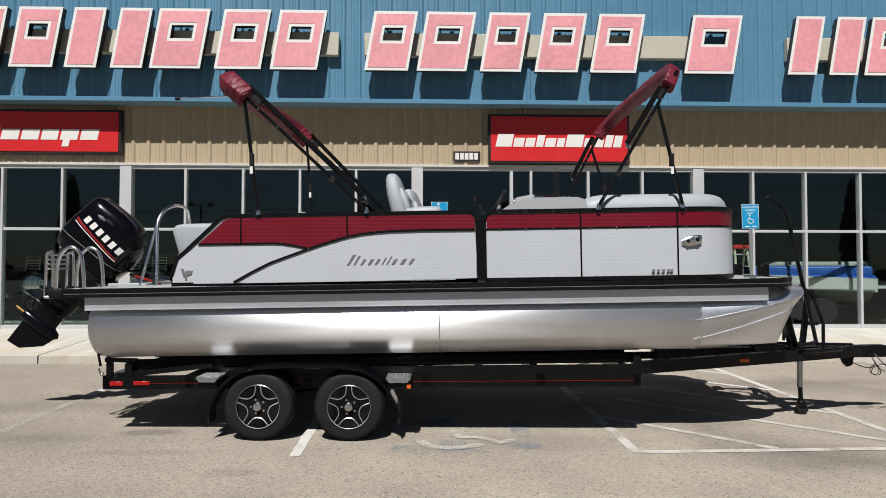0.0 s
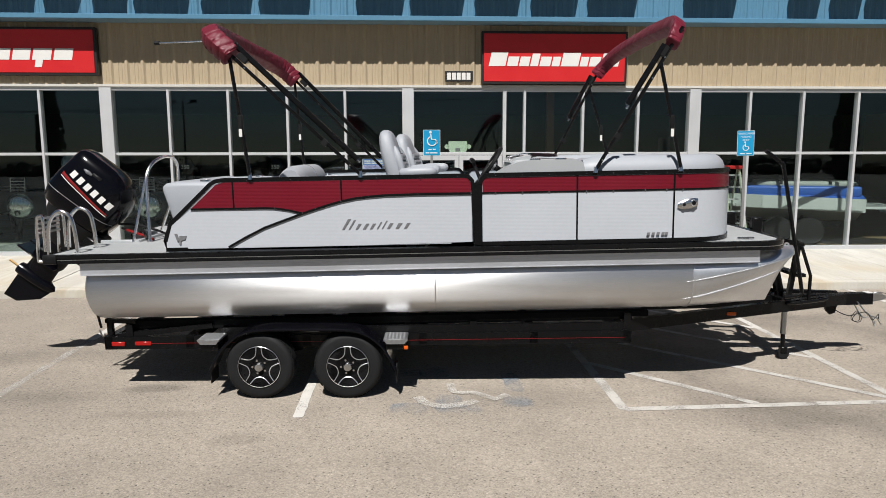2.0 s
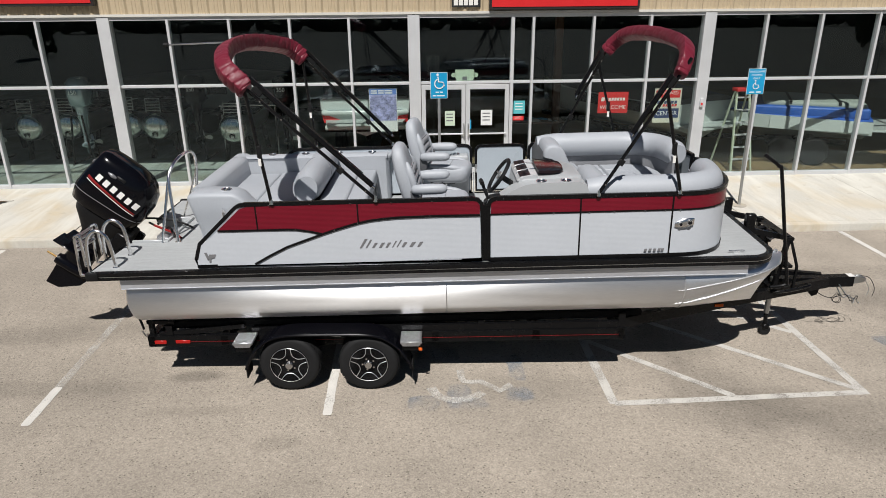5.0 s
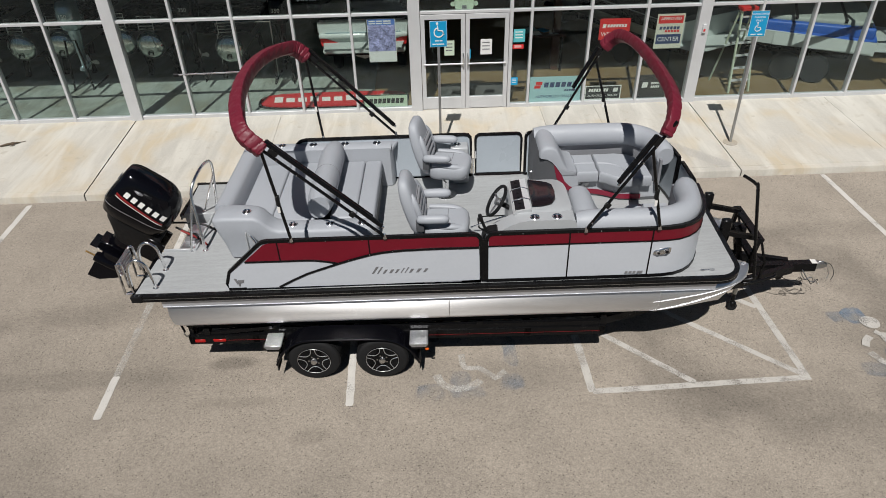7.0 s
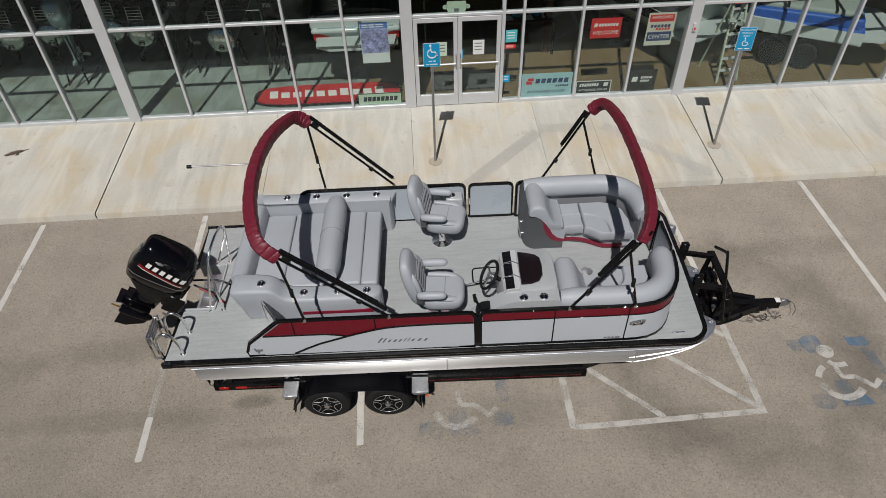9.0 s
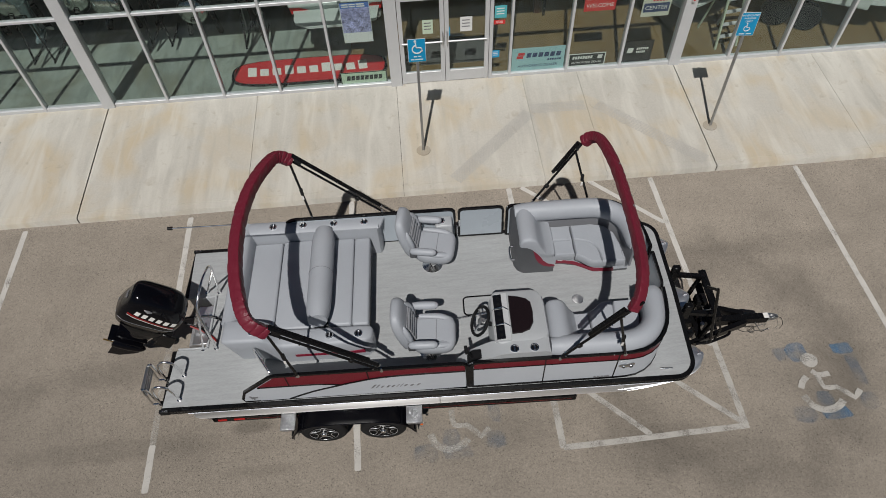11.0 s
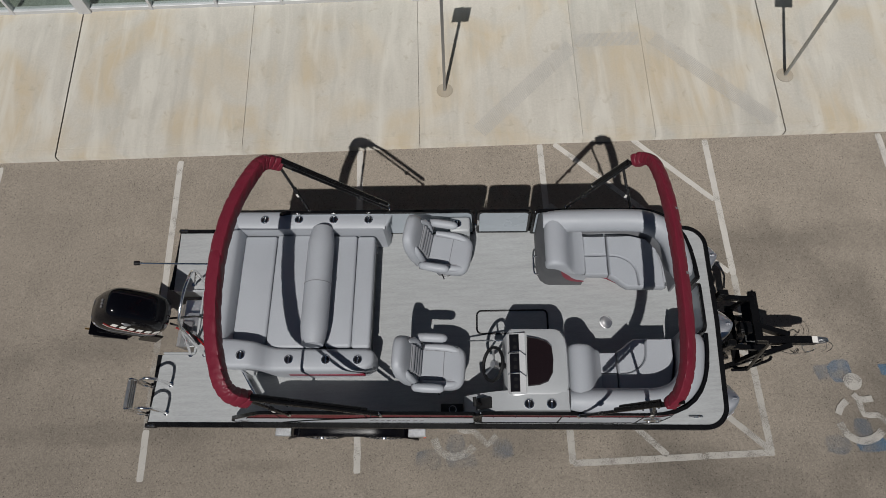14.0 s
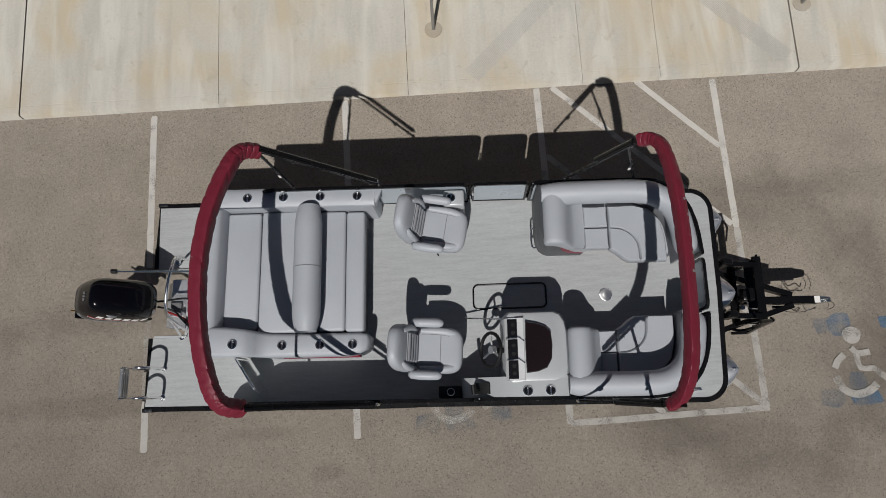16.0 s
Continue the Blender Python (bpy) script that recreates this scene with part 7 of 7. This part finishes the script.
for k in range(2):
    for a, b in ((-0.25, -0.12), (-0.10, 0.02), (0.04, 0.20)):
        part("text_bar", box(a, b, -0.008, -0.006, 0.34 + 0.045 * k, 0.365 + 0.045 * k), SIGN_WHITE, poster, "white bar", smooth=0)
for x0, x1, z0, z1, m, lb in ((0.41, 0.62, 1.53, 1.84, PALE_GREEN, "pale notice taped to the door glass"), (1.17, 1.41, 1.53, 1.85, PAPER, "white notice taped to the door glass"), (0.875, 0.965, 1.45, 1.65, SIGN_BLUE, "small blue sticker on the door"), (1.86, 2.10, 1.76, 2.03, TEAL, "teal opening-hours card on the glass"), (1.85, 2.08, 1.62, 1.71, PRINT_RED, "small dark red sticker"), (1.84, 1.99, 0.83, 1.0, SIGN_BLUE, "small blue access sticker")):
    s = glass_sign("window_sticker", x0, x1, z0, z1, m, lb, y=WALL - 0.02 if x0 < 1.7 else WALL - 0.006)
    w = x1 - x0
    for k in range(3):
        part("text_bar", box(-w * 0.35, w * 0.3, -0.006, -0.004, (z1 - z0) * (0.25 - 0.22 * k), (z1 - z0) * (0.32 - 0.22 * k)), SIGN_WHITE if m not in (PAPER, PALE_GREEN) else LOGO_GREY, s, smooth=0)
hang = thing("transom_sign", pose(0.83, WALL + 0.03, 2.455), "pale green round-eared sign above the door", "sign")
part("board", prism([(-0.17, 0), (0.17, 0), (0.21, 0.10), (0.19, 0.22), (-0.19, 0.22), (-0.21, 0.10)], "y", -0.01, 0.01), PALE_GREEN, hang, smooth=0)
for x in (-0.235, 0.235):
    part("ear", disc((x, -0.01, 0.11), 0.045, "y", 0.02, 14), PALE_GREEN, hang)
part("opening", box(-0.05, 0.05, -0.013, -0.01, 0.01, 0.08), LOGO_GREY, hang, smooth=0)
box_ob = thing("alarm_box", pose(5.83, WALL - 0.09, 1.95), "small grey alarm box on the window post", "box")
part("case", box(-0.035, 0.035, -0.045, 0, -0.09, 0.09, 0.01, 2), ALU_FRAME, box_ob)
part("label", box(-0.02, 0.02, -0.049, -0.045, -0.05, 0.0), PRINT_RED, box_ob)

# ---- showroom things ----
TUBE_CAP = mat("polished aluminium cap", (0.86, 0.90, 0.85), 0.16, metal=0.95, var=0.05, scale=4)
HULL_WHITE = mat("white gelcoat", (0.52, 0.56, 0.54), 0.18, var=0.04)
BLUE_TARP = mat("blue canvas cover", (0.018, 0.09, 0.38), 0.5, var=0.15, scale=6)
GREY_TARP = mat("sage grey boat cover", (0.30, 0.33, 0.30), 0.7, var=0.1, scale=4, bump=0.01, bscale=5)
SILVER = mat("silver-blue cowl", (0.50, 0.62, 0.66), 0.2, metal=0.7)
LADDER_GREEN = mat("pale green fibreglass ladder rail", (0.50, 0.55, 0.42), 0.5)
COLUMN = mat("rust-brown column", (0.10, 0.045, 0.028), 0.6)
FLOORZ = FOOT - 0.025


def floor_motor(x, y, cowlm, number, z=0.0):
    t = thing("display_outboard", pose(x, y, FLOORZ + z), "outboard motor on a wheeled display stand", "motor", "display outboards")
    part("cowling", loft([[(hx * math.copysign(abs(math.cos(a)) ** 0.7, math.cos(a)), 0.08 + hy * math.copysign(abs(math.sin(a)) ** 0.7, math.sin(a)), q) for a in [2 * math.pi * k / 20 for k in range(20)]] for q, hx, hy in ((1.30, 0.15, 0.20), (1.36, 0.21, 0.30), (1.60, 0.23, 0.36), (1.85, 0.22, 0.34), (1.95, 0.17, 0.26), (1.98, 0.08, 0.15))]), cowlm, t, smooth=60)
    part("leg", loft([[(hx * math.cos(a), 0.03 + hy * math.sin(a), q) for a in [2 * math.pi * k / 14 for k in range(14)]] for q, hx, hy in ((0.42, 0.04, 0.16), (0.60, 0.05, 0.13), (1.0, 0.09, 0.16), (1.32, 0.14, 0.20))]), cowlm, t)
    part("gearcase", lathe([(0.01, -0.28), (0.06, -0.2), (0.08, 0.0), (0.06, 0.2), (0.02, 0.26)], "y", 14, c=(0, 0.03, 0.44)), cowlm, t)
    part("skeg", prism([(-0.10, 0.42), (0.12, 0.42), (0.05, 0.22), (-0.05, 0.24)], "x", -0.008, 0.008), cowlm, t, smooth=0)
    for k in range(3):
        a = 2.1 * k
        part("propeller_blade", prism([(0.02, -0.03), (0.17, -0.07), (0.20, 0.0), (0.16, 0.07), (0.02, 0.03)], "y", -0.006, 0.006), STEEL, t, smooth=0).matrix_local = Matrix.Translation((0, 0.33, 0.44)) @ pose(0, 0, 0, 25, math.degrees(a), 0)
    part("stand", sweep([(-0.22, -0.35, 0.03), (-0.12, -0.28, 1.15), (0.12, -0.28, 1.15), (0.22, -0.35, 0.03)], 0.025, 6), BLACK_PAINT, t)
    for x2 in (-0.22, 0.22):
        part("stand_foot", sweep([(x2, -0.40, 0.03), (x2, 0.50, 0.03)], 0.025, 6), BLACK_PAINT, t)
    if number:
        lettering(number, 0.13, pose(0, -0.285, 1.66, 90, 0, 0), SIGN_WHITE, t, 0.002)


floor_motor(-8.0, 15.0, SILVER, "150", 0.15)
floor_motor(-5.45, 15.3, GLOSS_BLACK, "350", 0.15)
floor_motor(-3.30, 15.0, GLOSS_BLACK, "350", 0.15)
floor_motor(-10.5, 15.4, GLOSS_BLACK, "", 0.15)


def display_tube(x, y):
    """The stern end of a display pontoon: a domed polished cap on its tube, a folded ladder above, on a low trestle."""
    t = thing("display_pontoon", pose(x, y, FLOORZ), "polished aluminium pontoon tube with a domed end, on a trestle", "pontoon", "display pontoons")
    tube = part("tube", lathe([(0.325, 0.06), (0.325, 1.2), (0.325, 2.6), (0.30, 2.7), (0.05, 2.75)], "y", 32, c=(0, 0, 0.87)), ALU_NOSE, t, "aluminium tube")
    part("end_cap", lathe([(0.004, -0.085), (0.09, -0.081), (0.17, -0.068), (0.24, -0.044), (0.29, -0.010), (0.318, 0.03), (0.325, 0.06)], "y", 32, c=(0, 0, 0.87)), TUBE_CAP, tube, "polished domed cap")
    part("seam", lathe([(0.325, 0.052), (0.330, 0.058), (0.330, 0.068), (0.325, 0.074)], "y", 32, c=(0, 0, 0.87), caps=False), STEEL, tube)
    part("tow_eye", sweep(curve_points([(-0.045, -0.06, 0.66), (-0.045, -0.11, 0.74), (0.045, -0.11, 0.74), (0.045, -0.06, 0.66)], 4), 0.013, 6), BLACK_PAINT, tube)
    part("drain_plate", box(-0.06, 0.06, -0.075, -0.045, 0.64, 0.70, 0.01, 1), STEEL, tube)
    lad = part("ladder", sweep([(-0.17, 0.02, 1.20), (-0.17, 0.05, 1.55), (0.17, 0.05, 1.55), (0.17, 0.02, 1.20)], 0.012, 6), STEEL, t, "folded steel ladder")
    for k in range(4):
        part("tread", sweep([(-0.17, 0.035, 1.26 + 0.07 * k), (0.17, 0.035, 1.26 + 0.07 * k)], 0.010, 6), STEEL, lad)
    part("deck_edge", box(-0.55, 0.55, 0.10, 2.6, 1.20, 1.26, 0.01, 1), BLACK_PAINT, t, "black deck edge")
    for yy in (0.5, 2.1):
        part("trestle", prism([(-0.40, 0.0), (-0.30, 0.0), (-0.22, 0.50), (0.22, 0.50), (0.30, 0.0), (0.40, 0.0), (0.30, 0.62), (-0.30, 0.62)], "y", yy - 0.05, yy + 0.05), BLACK_PAINT, t, "black trestle", smooth=0)


for x, y in ((-9.70, 15.65), (-8.80, 15.80), (-7.35, 15.85), (-6.58, 15.55), (-4.60, 15.10), (-11.4, 15.6)):
    display_tube(x, y)
part_bar = thing("display_rail", Matrix(), "low chrome rail between the display motors", "rail")
part("rail", sweep([(-5.0, 15.6, FLOORZ + 1.35), (-3.6, 15.6, FLOORZ + 1.35)], 0.025, 8), CHROME, part_bar)
for x in (-4.95, -3.65):
    part("leg", sweep([(x, 15.6, FLOORZ), (x, 15.6, FLOORZ + 1.35)], 0.018, 8), STEEL, part_bar)

towable = thing("inflatable_mat", pose(-2.10, 13.86, FLOORZ), "red inflatable mat with white marks, flat on the showroom floor", "inflatable")
mp = [(1.68 * math.copysign(abs(math.cos(a)) ** 0.5, math.cos(a)), 0.42 * math.copysign(abs(math.sin(a)) ** 0.6, math.sin(a))) for a in [2 * math.pi * k / 40 for k in range(40)]]
part("rim", prism([(a * 1.02, b * 1.06) for a, b in mp], "z", 0.0, 0.035), BLACK_PAINT, towable)
part("body", prism([(a * 0.985, b * 0.95) for a, b in mp], "z", 0.035, 0.06), mat("red pvc", (0.55, 0.03, 0.035), 0.4, var=0.08), towable)
for k in range(10):
    x = 1.28 - 0.27 * k
    part("mark_bar", prism([(x, -0.14), (x - 0.19, -0.14), (x - 0.22, 0.10 + 0.07 * (k % 3 == 0)), (x - 0.03, 0.10 + 0.07 * (k % 3 == 0))], "z", 0.060, 0.064), SIGN_WHITE, towable, smooth=0)


def show_boat(x, y, turn, length, beam, cover, band, z=0.55, label="", lamps=False, H=0.85, rise=1.0):
    t = thing("display_boat", pose(x, y, FLOORZ, 0, 0, turn), label, "boat", "display boats")
    rings = []
    for i in range(11):
        s = i / 10
        u = -length / 2 + length * s
        f = 1 - max(0, (s - 0.55) / 0.45) ** 2.2
        keel = z + 0.32 * max(0, (s - 0.6) / 0.4) ** 2
        top = z + H + 0.12 * s
        hw = max(0.02, beam / 2 * f)
        rings.append([(u, -hw, top), (u, -hw * 0.97, top - 0.30), (u, -hw * 0.80, z + 0.30 + (keel - z)), (u, 0, keel), (u, hw * 0.80, z + 0.30 + (keel - z)), (u, hw * 0.97, top - 0.30), (u, hw, top), (u, 0, top + 0.02)])
    part("hull", loft(rings), HULL_WHITE, t, "white hull", smooth=45)
    for s in (-1, 1):
        part("side_band", loft([[(u, s * (hw + 0.006), q) for q in (b0, b1)] + [(u, s * (hw - 0.01), q) for q in (b1, b0)] for u, hw, b0, b1 in ((-length / 2 + 0.05, beam / 2, z + H - 0.25, z + H - 0.01), (length * 0.05, beam / 2, z + H - 0.23, z + H + 0.03))]), band, t, smooth=0)
    part("cover", loft([[(u, hw * math.cos(a), z + H + 0.01 + hh * rise * math.sin(a)) for a in [math.pi * k / 8 for k in range(9)]] for u, hw, hh in ((-length / 2 + 0.02, beam / 2 * 0.98, 0.16), (-length * 0.25, beam / 2, 0.34), (length * 0.05, beam / 2 * 0.98, 0.42), (length * 0.28, beam / 2 * 0.72, 0.28), (length * 0.44, beam / 2 * 0.22, 0.14))]), cover, t, smooth=50)
    part("swim_platform", prism([(-length / 2 - 0.62, -beam * 0.28), (-length / 2 - 0.45, -beam * 0.42), (-length / 2, -beam * 0.45), (-length / 2, beam * 0.45), (-length / 2 - 0.45, beam * 0.42), (-length / 2 - 0.62, beam * 0.28)], "z", z + 0.34, z + 0.39), HULL_WHITE, t, "swim platform", smooth=0)
    if lamps:
        q = -length / 2
        part("stern_deck", box(q - 0.10, q + 0.3, -beam * 0.49, beam * 0.49, z + 0.50, z + 0.60, 0.04, 3), HULL_WHITE, t, "white stern deck lip")
        part("deck_pad", box(q - 0.04, q + 0.3, -beam * 0.42, beam * 0.42, z + 0.60, z + 0.612), SILVER, t, "grey foam deck pad", smooth=0)
        part("stern_bumper", box(q - 0.14, q + 0.2, -beam * 0.46, beam * 0.46, z + 0.16, z + 0.28, 0.05, 3), HULL_WHITE, t, "white bumper")
        part("bumper_line", box(q - 0.145, q - 0.10, -beam * 0.44, beam * 0.44, z + 0.13, z + 0.16), BLACK_PAINT, t, smooth=0)
        part("transom_mark", box(q - 0.02, q, -beam * 0.33, -beam * 0.22, z + 0.36, z + 0.40), SIGN_WHITE, t, smooth=0)
        for s in (-1, 1):
            part("tail_panel", prism([(s * beam * 0.17, z + 0.30), (s * beam * 0.47, z + 0.32), (s * beam * 0.485, z + 0.49), (s * beam * 0.40, z + 0.47)], "x", -length / 2 - 0.012, -length / 2 + 0.01), PRINT_RED, t, "red stern panel", smooth=0)
        part("transom_trim", box(-length / 2 - 0.02, -length / 2, -beam * 0.47, beam * 0.47, z + 0.84, z + 0.90, 0.006, 1), LOGO_GREY, t)
    for u in (-length * 0.2, length * 0.2):
        part("trailer_beam", box(u - 0.05, u + 0.05, -beam * 0.42, beam * 0.42, z - 0.12, z + 0.12), BLACK_PAINT, t, smooth=0)
    for u in (-length * 0.22, -length * 0.05):
        for s in (-1, 1):
            part("wheel", lathe([(0.16, -0.1), (0.29, -0.1), (0.32, -0.06), (0.32, 0.06), (0.29, 0.1), (0.16, 0.1)], "y", 22, c=(u, s * beam * 0.40, 0.32)), RUBBER, t)
    part("trailer_rail", box(-length * 0.42, length * 0.5, -0.05, 0.05, z - 0.16, z - 0.05), BLACK_PAINT, t, smooth=0)
    return t


show_boat(-1.35, 17.45, 90, 6.2, 2.02, mat("dark tinted cockpit", (0.03, 0.035, 0.035), 0.3), LOGO_GREY, 0.79, "white wake boat with red stern panels in the showroom", True)
blue_boat = show_boat(8.68, 15.20, 155, 3.8, 2.2, BLUE_TARP, HULL_WHITE, 0.52, "white boat under a blue cover with a sage stern pad", H=0.56, rise=0.55)
show_boat(5.2, 17.3, 118, 6.0, 2.2, mat("dark boat cover", (0.04, 0.04, 0.045), 0.7), BLACK_PAINT, 0.55, "white and dark boat on a trailer in the showroom")
show_boat(-6.4, 20.5, 12, 6.5, 2.3, mat("black boat cover", (0.03, 0.03, 0.032), 0.7), BLACK_PAINT, 0.55, "dark covered boat deep in the showroom")
part("blue_cover_side", box(-1.82, 0.60, -1.02, 1.02, 1.10, 1.36, 0.06, 3), BLUE_TARP, blue_boat, "blue cover over the sun pad")
part("stern_pad", box(-1.75, 0.35, -0.90, 0.90, 1.30, 1.46, 0.07, 3), GREY_TARP, blue_boat, "sage grey pad cover")
for u in (-1.2, -0.2):
    part("strap", box(u - 0.03, u + 0.03, -0.91, 0.91, 1.40, 1.468), BLACK_PLASTIC, blue_boat, smooth=0)
part("board", prism([(-2.65 + 0.32 * math.cos(a), 0.62 * math.sin(a)) for a in [2 * math.pi * k / 24 for k in range(24)]], "z", 0.76, 0.80), SILVER, blue_boat, "grey swim board", smooth=0)
step = thing("step_ladder", pose(7.12, 13.78, FLOORZ, 0, 0, 8), "green fibreglass step ladder with a red top cap", "ladder")
for s in (-1, 1):
    part("rail", sweep([(s * 0.25, -0.22, 0.0), (s * 0.15, 0.10, 1.78)], 0.028, 4), LADDER_GREEN, step)
    part("back_rail", sweep([(s * 0.25, 0.62, 0.0), (s * 0.15, 0.16, 1.78)], 0.022, 4), LADDER_GREEN, step)
for k in range(6):
    f = (k + 1) / 6.6
    part("tread", box(-0.25 + 0.10 * f, 0.25 - 0.10 * f, -0.25 + 0.32 * f, -0.16 + 0.32 * f, 1.78 * f - 0.012, 1.78 * f + 0.012), ALU_FRAME, step, smooth=0)
part("top_cap", box(-0.19, 0.19, 0.02, 0.24, 1.75, 1.83, 0.015, 2), PRINT_RED, step)
sole("column", box(3.15, 3.33, 15.4, 15.58, FLOORZ, 4.6, 0.01, 1), COLUMN, Matrix(), "rust-brown steel column in the showroom", "column", kind="structure")
desk = thing("brochure_table", pose(2.75, 15.6, FLOORZ), "low table with scattered brochures", "table")
part("top", box(-0.7, 0.7, -0.35, 0.35, 0.86, 0.90, 0.01, 1), COLUMN, desk)
for x in (-0.62, 0.62):
    for y in (-0.28, 0.28):
        part("leg", box(x - 0.03, x + 0.03, y - 0.03, y + 0.03, 0, 0.86), BLACK_PAINT, desk, smooth=0)
for k, (x, y, r, m) in enumerate(((-0.5, -0.1, 10, PAPER), (-0.25, 0.05, -20, TEAL), (0.0, -0.12, 5, PAPER), (0.22, 0.1, 30, SIGN_BLUE), (0.45, -0.05, -8, PAPER), (-0.05, 0.2, 14, PALE_BLUE))):
    sole("brochure", box(-0.11, 0.11, -0.15, 0.15, 0, 0.006), m, pose(2.75 + x, 15.6 + y, FLOORZ + 0.901 + 0.001 * k, 0, 0, r), "glossy printed brochure on the low table", "brochure", "brochures", smooth=0)
mat_ob = thing("door_mat", pose(1.1, 14.2, FLOORZ), "dark grey door mat inside the entrance", "mat")
part("mat", box(-0.75, 0.75, -0.45, 0.45, 0, 0.015), mat("grey door mat", (0.09, 0.09, 0.088), 0.95, var=0.2, scale=30), mat_ob, smooth=0)
for x in (-8.4, -2.9, 3.6, 9.1):
    for y in (18.2,):
        lamp = thing("ceiling_light", pose(x, y, 4.55), "long fluorescent ceiling light, lit", "ceiling light", "ceiling lights")
        part("housing", box(-0.62, 0.62, -0.10, 0.10, 0, 0.05), ALU_FRAME, lamp, smooth=0)
        glow = bpy.data.materials.get("lit tube")
        if not glow:
            glow = mat("lit tube", (0.8, 0.8, 0.7), 0.5)
            glow.node_tree.nodes["Principled BSDF"].inputs["Emission Color"].default_value = (1.0, 0.95, 0.75, 1)
            glow.node_tree.nodes["Principled BSDF"].inputs["Emission Strength"].default_value = 6.0
        part("tube", box(-0.58, 0.58, -0.06, 0.06, -0.02, 0), glow, lamp, smooth=0)

# ---- far side of the lot, seen only in the glass ----
bm = bmesh.new()
random.seed(4)
for i in range(420):
    x = -170 + 340 * i / 420 + random.uniform(-1, 1)
    h = 3.2 + 2.2 * noise.noise((x * 0.05, 3, 0)) + 1.2 * noise.noise((x * 0.3, 7, 0))
    for j in range(2):
        c = Vector((x + random.uniform(-1, 1), -128 + random.uniform(-4, 4), h * random.uniform(0.25, 0.85) - 1.4))
        bmesh.ops.create_icosphere(bm, subdivisions=1, radius=random.uniform(0.9, 1.9), matrix=Matrix.Translation(c) @ Matrix.Diagonal((1, 1, random.uniform(0.7, 1.2), 1)))
for v in bm.verts:
    v.co += Vector((noise.noise(v.co * 0.9), noise.noise(v.co * 0.9 + Vector((9, 0, 0))), noise.noise(v.co * 0.9 + Vector((0, 9, 0))))) * 0.6
sole("far_trees", bm, mat("far dark foliage", (0.055, 0.052, 0.034), 0.9, var=0.4, scale=0.6), Matrix(), "low dark band of far trees across the lot", "trees", kind="stuff")

# a dry frond blown onto the sidewalk
DRY = mat("dry brown frond", (0.10, 0.07, 0.045), 0.8, var=0.3, scale=20)
frond = thing("dry_frond", pose(-8.55, 12.17, slab_z(12.17) + 0.004, 0, 0, 18), "dried brown frond lying on the concrete sidewalk", "leaf")
part("blade", sweep(curve_points([(-0.24, -0.02, 0.010), (-0.12, 0.0, 0.018), (0.0, 0.01, 0.022), (0.12, 0.02, 0.016), (0.24, 0.05, 0.008)], 5), [0.010 + 0.045 * math.sin(math.pi * min(1.0, i / 16)) ** 0.8 * (1 - 0.35 * (i % 4 == 0)) for i in range(21)], 8, flat=0.22), DRY, frond)
part("blade", sweep(curve_points([(-0.05, 0.0, 0.012), (0.02, -0.06, 0.014), (-0.03, -0.11, 0.006)], 4), [0.02, 0.026, 0.028, 0.026, 0.022, 0.018, 0.013, 0.008, 0.004], 6, flat=0.22), DRY, frond)


def cypress(x, y, h, seed):
    """A tall narrow tree: tapered trunk, a few limbs, a crown of many small ragged clumps."""
    t = thing("cypress_tree", pose(x, y, -0.4), "tall narrow dark green cypress across the lot", "tree", "far cypress trees")
    part("trunk", sweep([(0, 0, 0), (0.05, 0, h * 0.4), (0, 0.05, h * 0.9)], [0.22, 0.14, 0.03], 8), COLUMN, t, "brown trunk")
    random.seed(seed)
    bm = bmesh.new()
    for i in range(420):
        f = random.random() ** 0.9
        r = (1.35 * math.sin(math.pi * min(1, 0.12 + 0.88 * f)) ** 0.6 * (1 - 0.45 * f)) * random.uniform(0.45, 1.1)
        a = random.uniform(0, 2 * math.pi)
        c = Vector((r * math.cos(a), r * math.sin(a), 0.6 + (h - 0.7) * f))
        bmesh.ops.create_icosphere(bm, subdivisions=1, radius=random.uniform(0.14, 0.32), matrix=Matrix.Translation(c) @ Matrix.Rotation(a, 4, "Z") @ Matrix.Diagonal((1, 0.6, 1.7, 1)))
    part("crown", bm, CYPRESS, t, "ragged dark green crown", smooth=0)


CYPRESS = mat("dark cypress foliage", (0.035, 0.05, 0.022), 0.9, var=0.4, scale=2)
cypress(-35.8, -40, 11.2, 3)
cypress(44.7, -40, 11.3, 5)
lamp_post = thing("street_lamp", pose(-22.8, -40, -0.45), "dark twin-head street lamp across the lot", "street lamp")
part("post", sweep([(0, 0, 0), (0, 0, 8.6)], [0.11, 0.07], 8), SIGN_FRAME, lamp_post)
part("arm", sweep([(-0.9, 0, 8.3), (0.9, 0, 8.3)], 0.05, 6), SIGN_FRAME, lamp_post)
for s in (-1, 1):
    part("head", box(s * 1.0 - 0.30, s * 1.0 + 0.30, -0.2, 0.2, 8.35, 8.65, 0.04, 1), SIGN_FRAME, lamp_post)
line = thing("power_line", pose(0, -44, -0.5), "overhead cable between two wooden poles across the lot", "power line")
for x, h in ((-75, 7.6), (72, 13.0)):
    part("pole", sweep([(x, 0, 0), (x, 0, h + 0.4)], [0.16, 0.11], 8), COLUMN, line)
part("cable", sweep([(-75 + 147 * i / 14, 0, 7.6 + 5.4 * (i / 14) ** 1.6 - 0.5 * math.sin(math.pi * i / 14)) for i in range(15)], 0.035, 5), BLACK_PLASTIC, line)
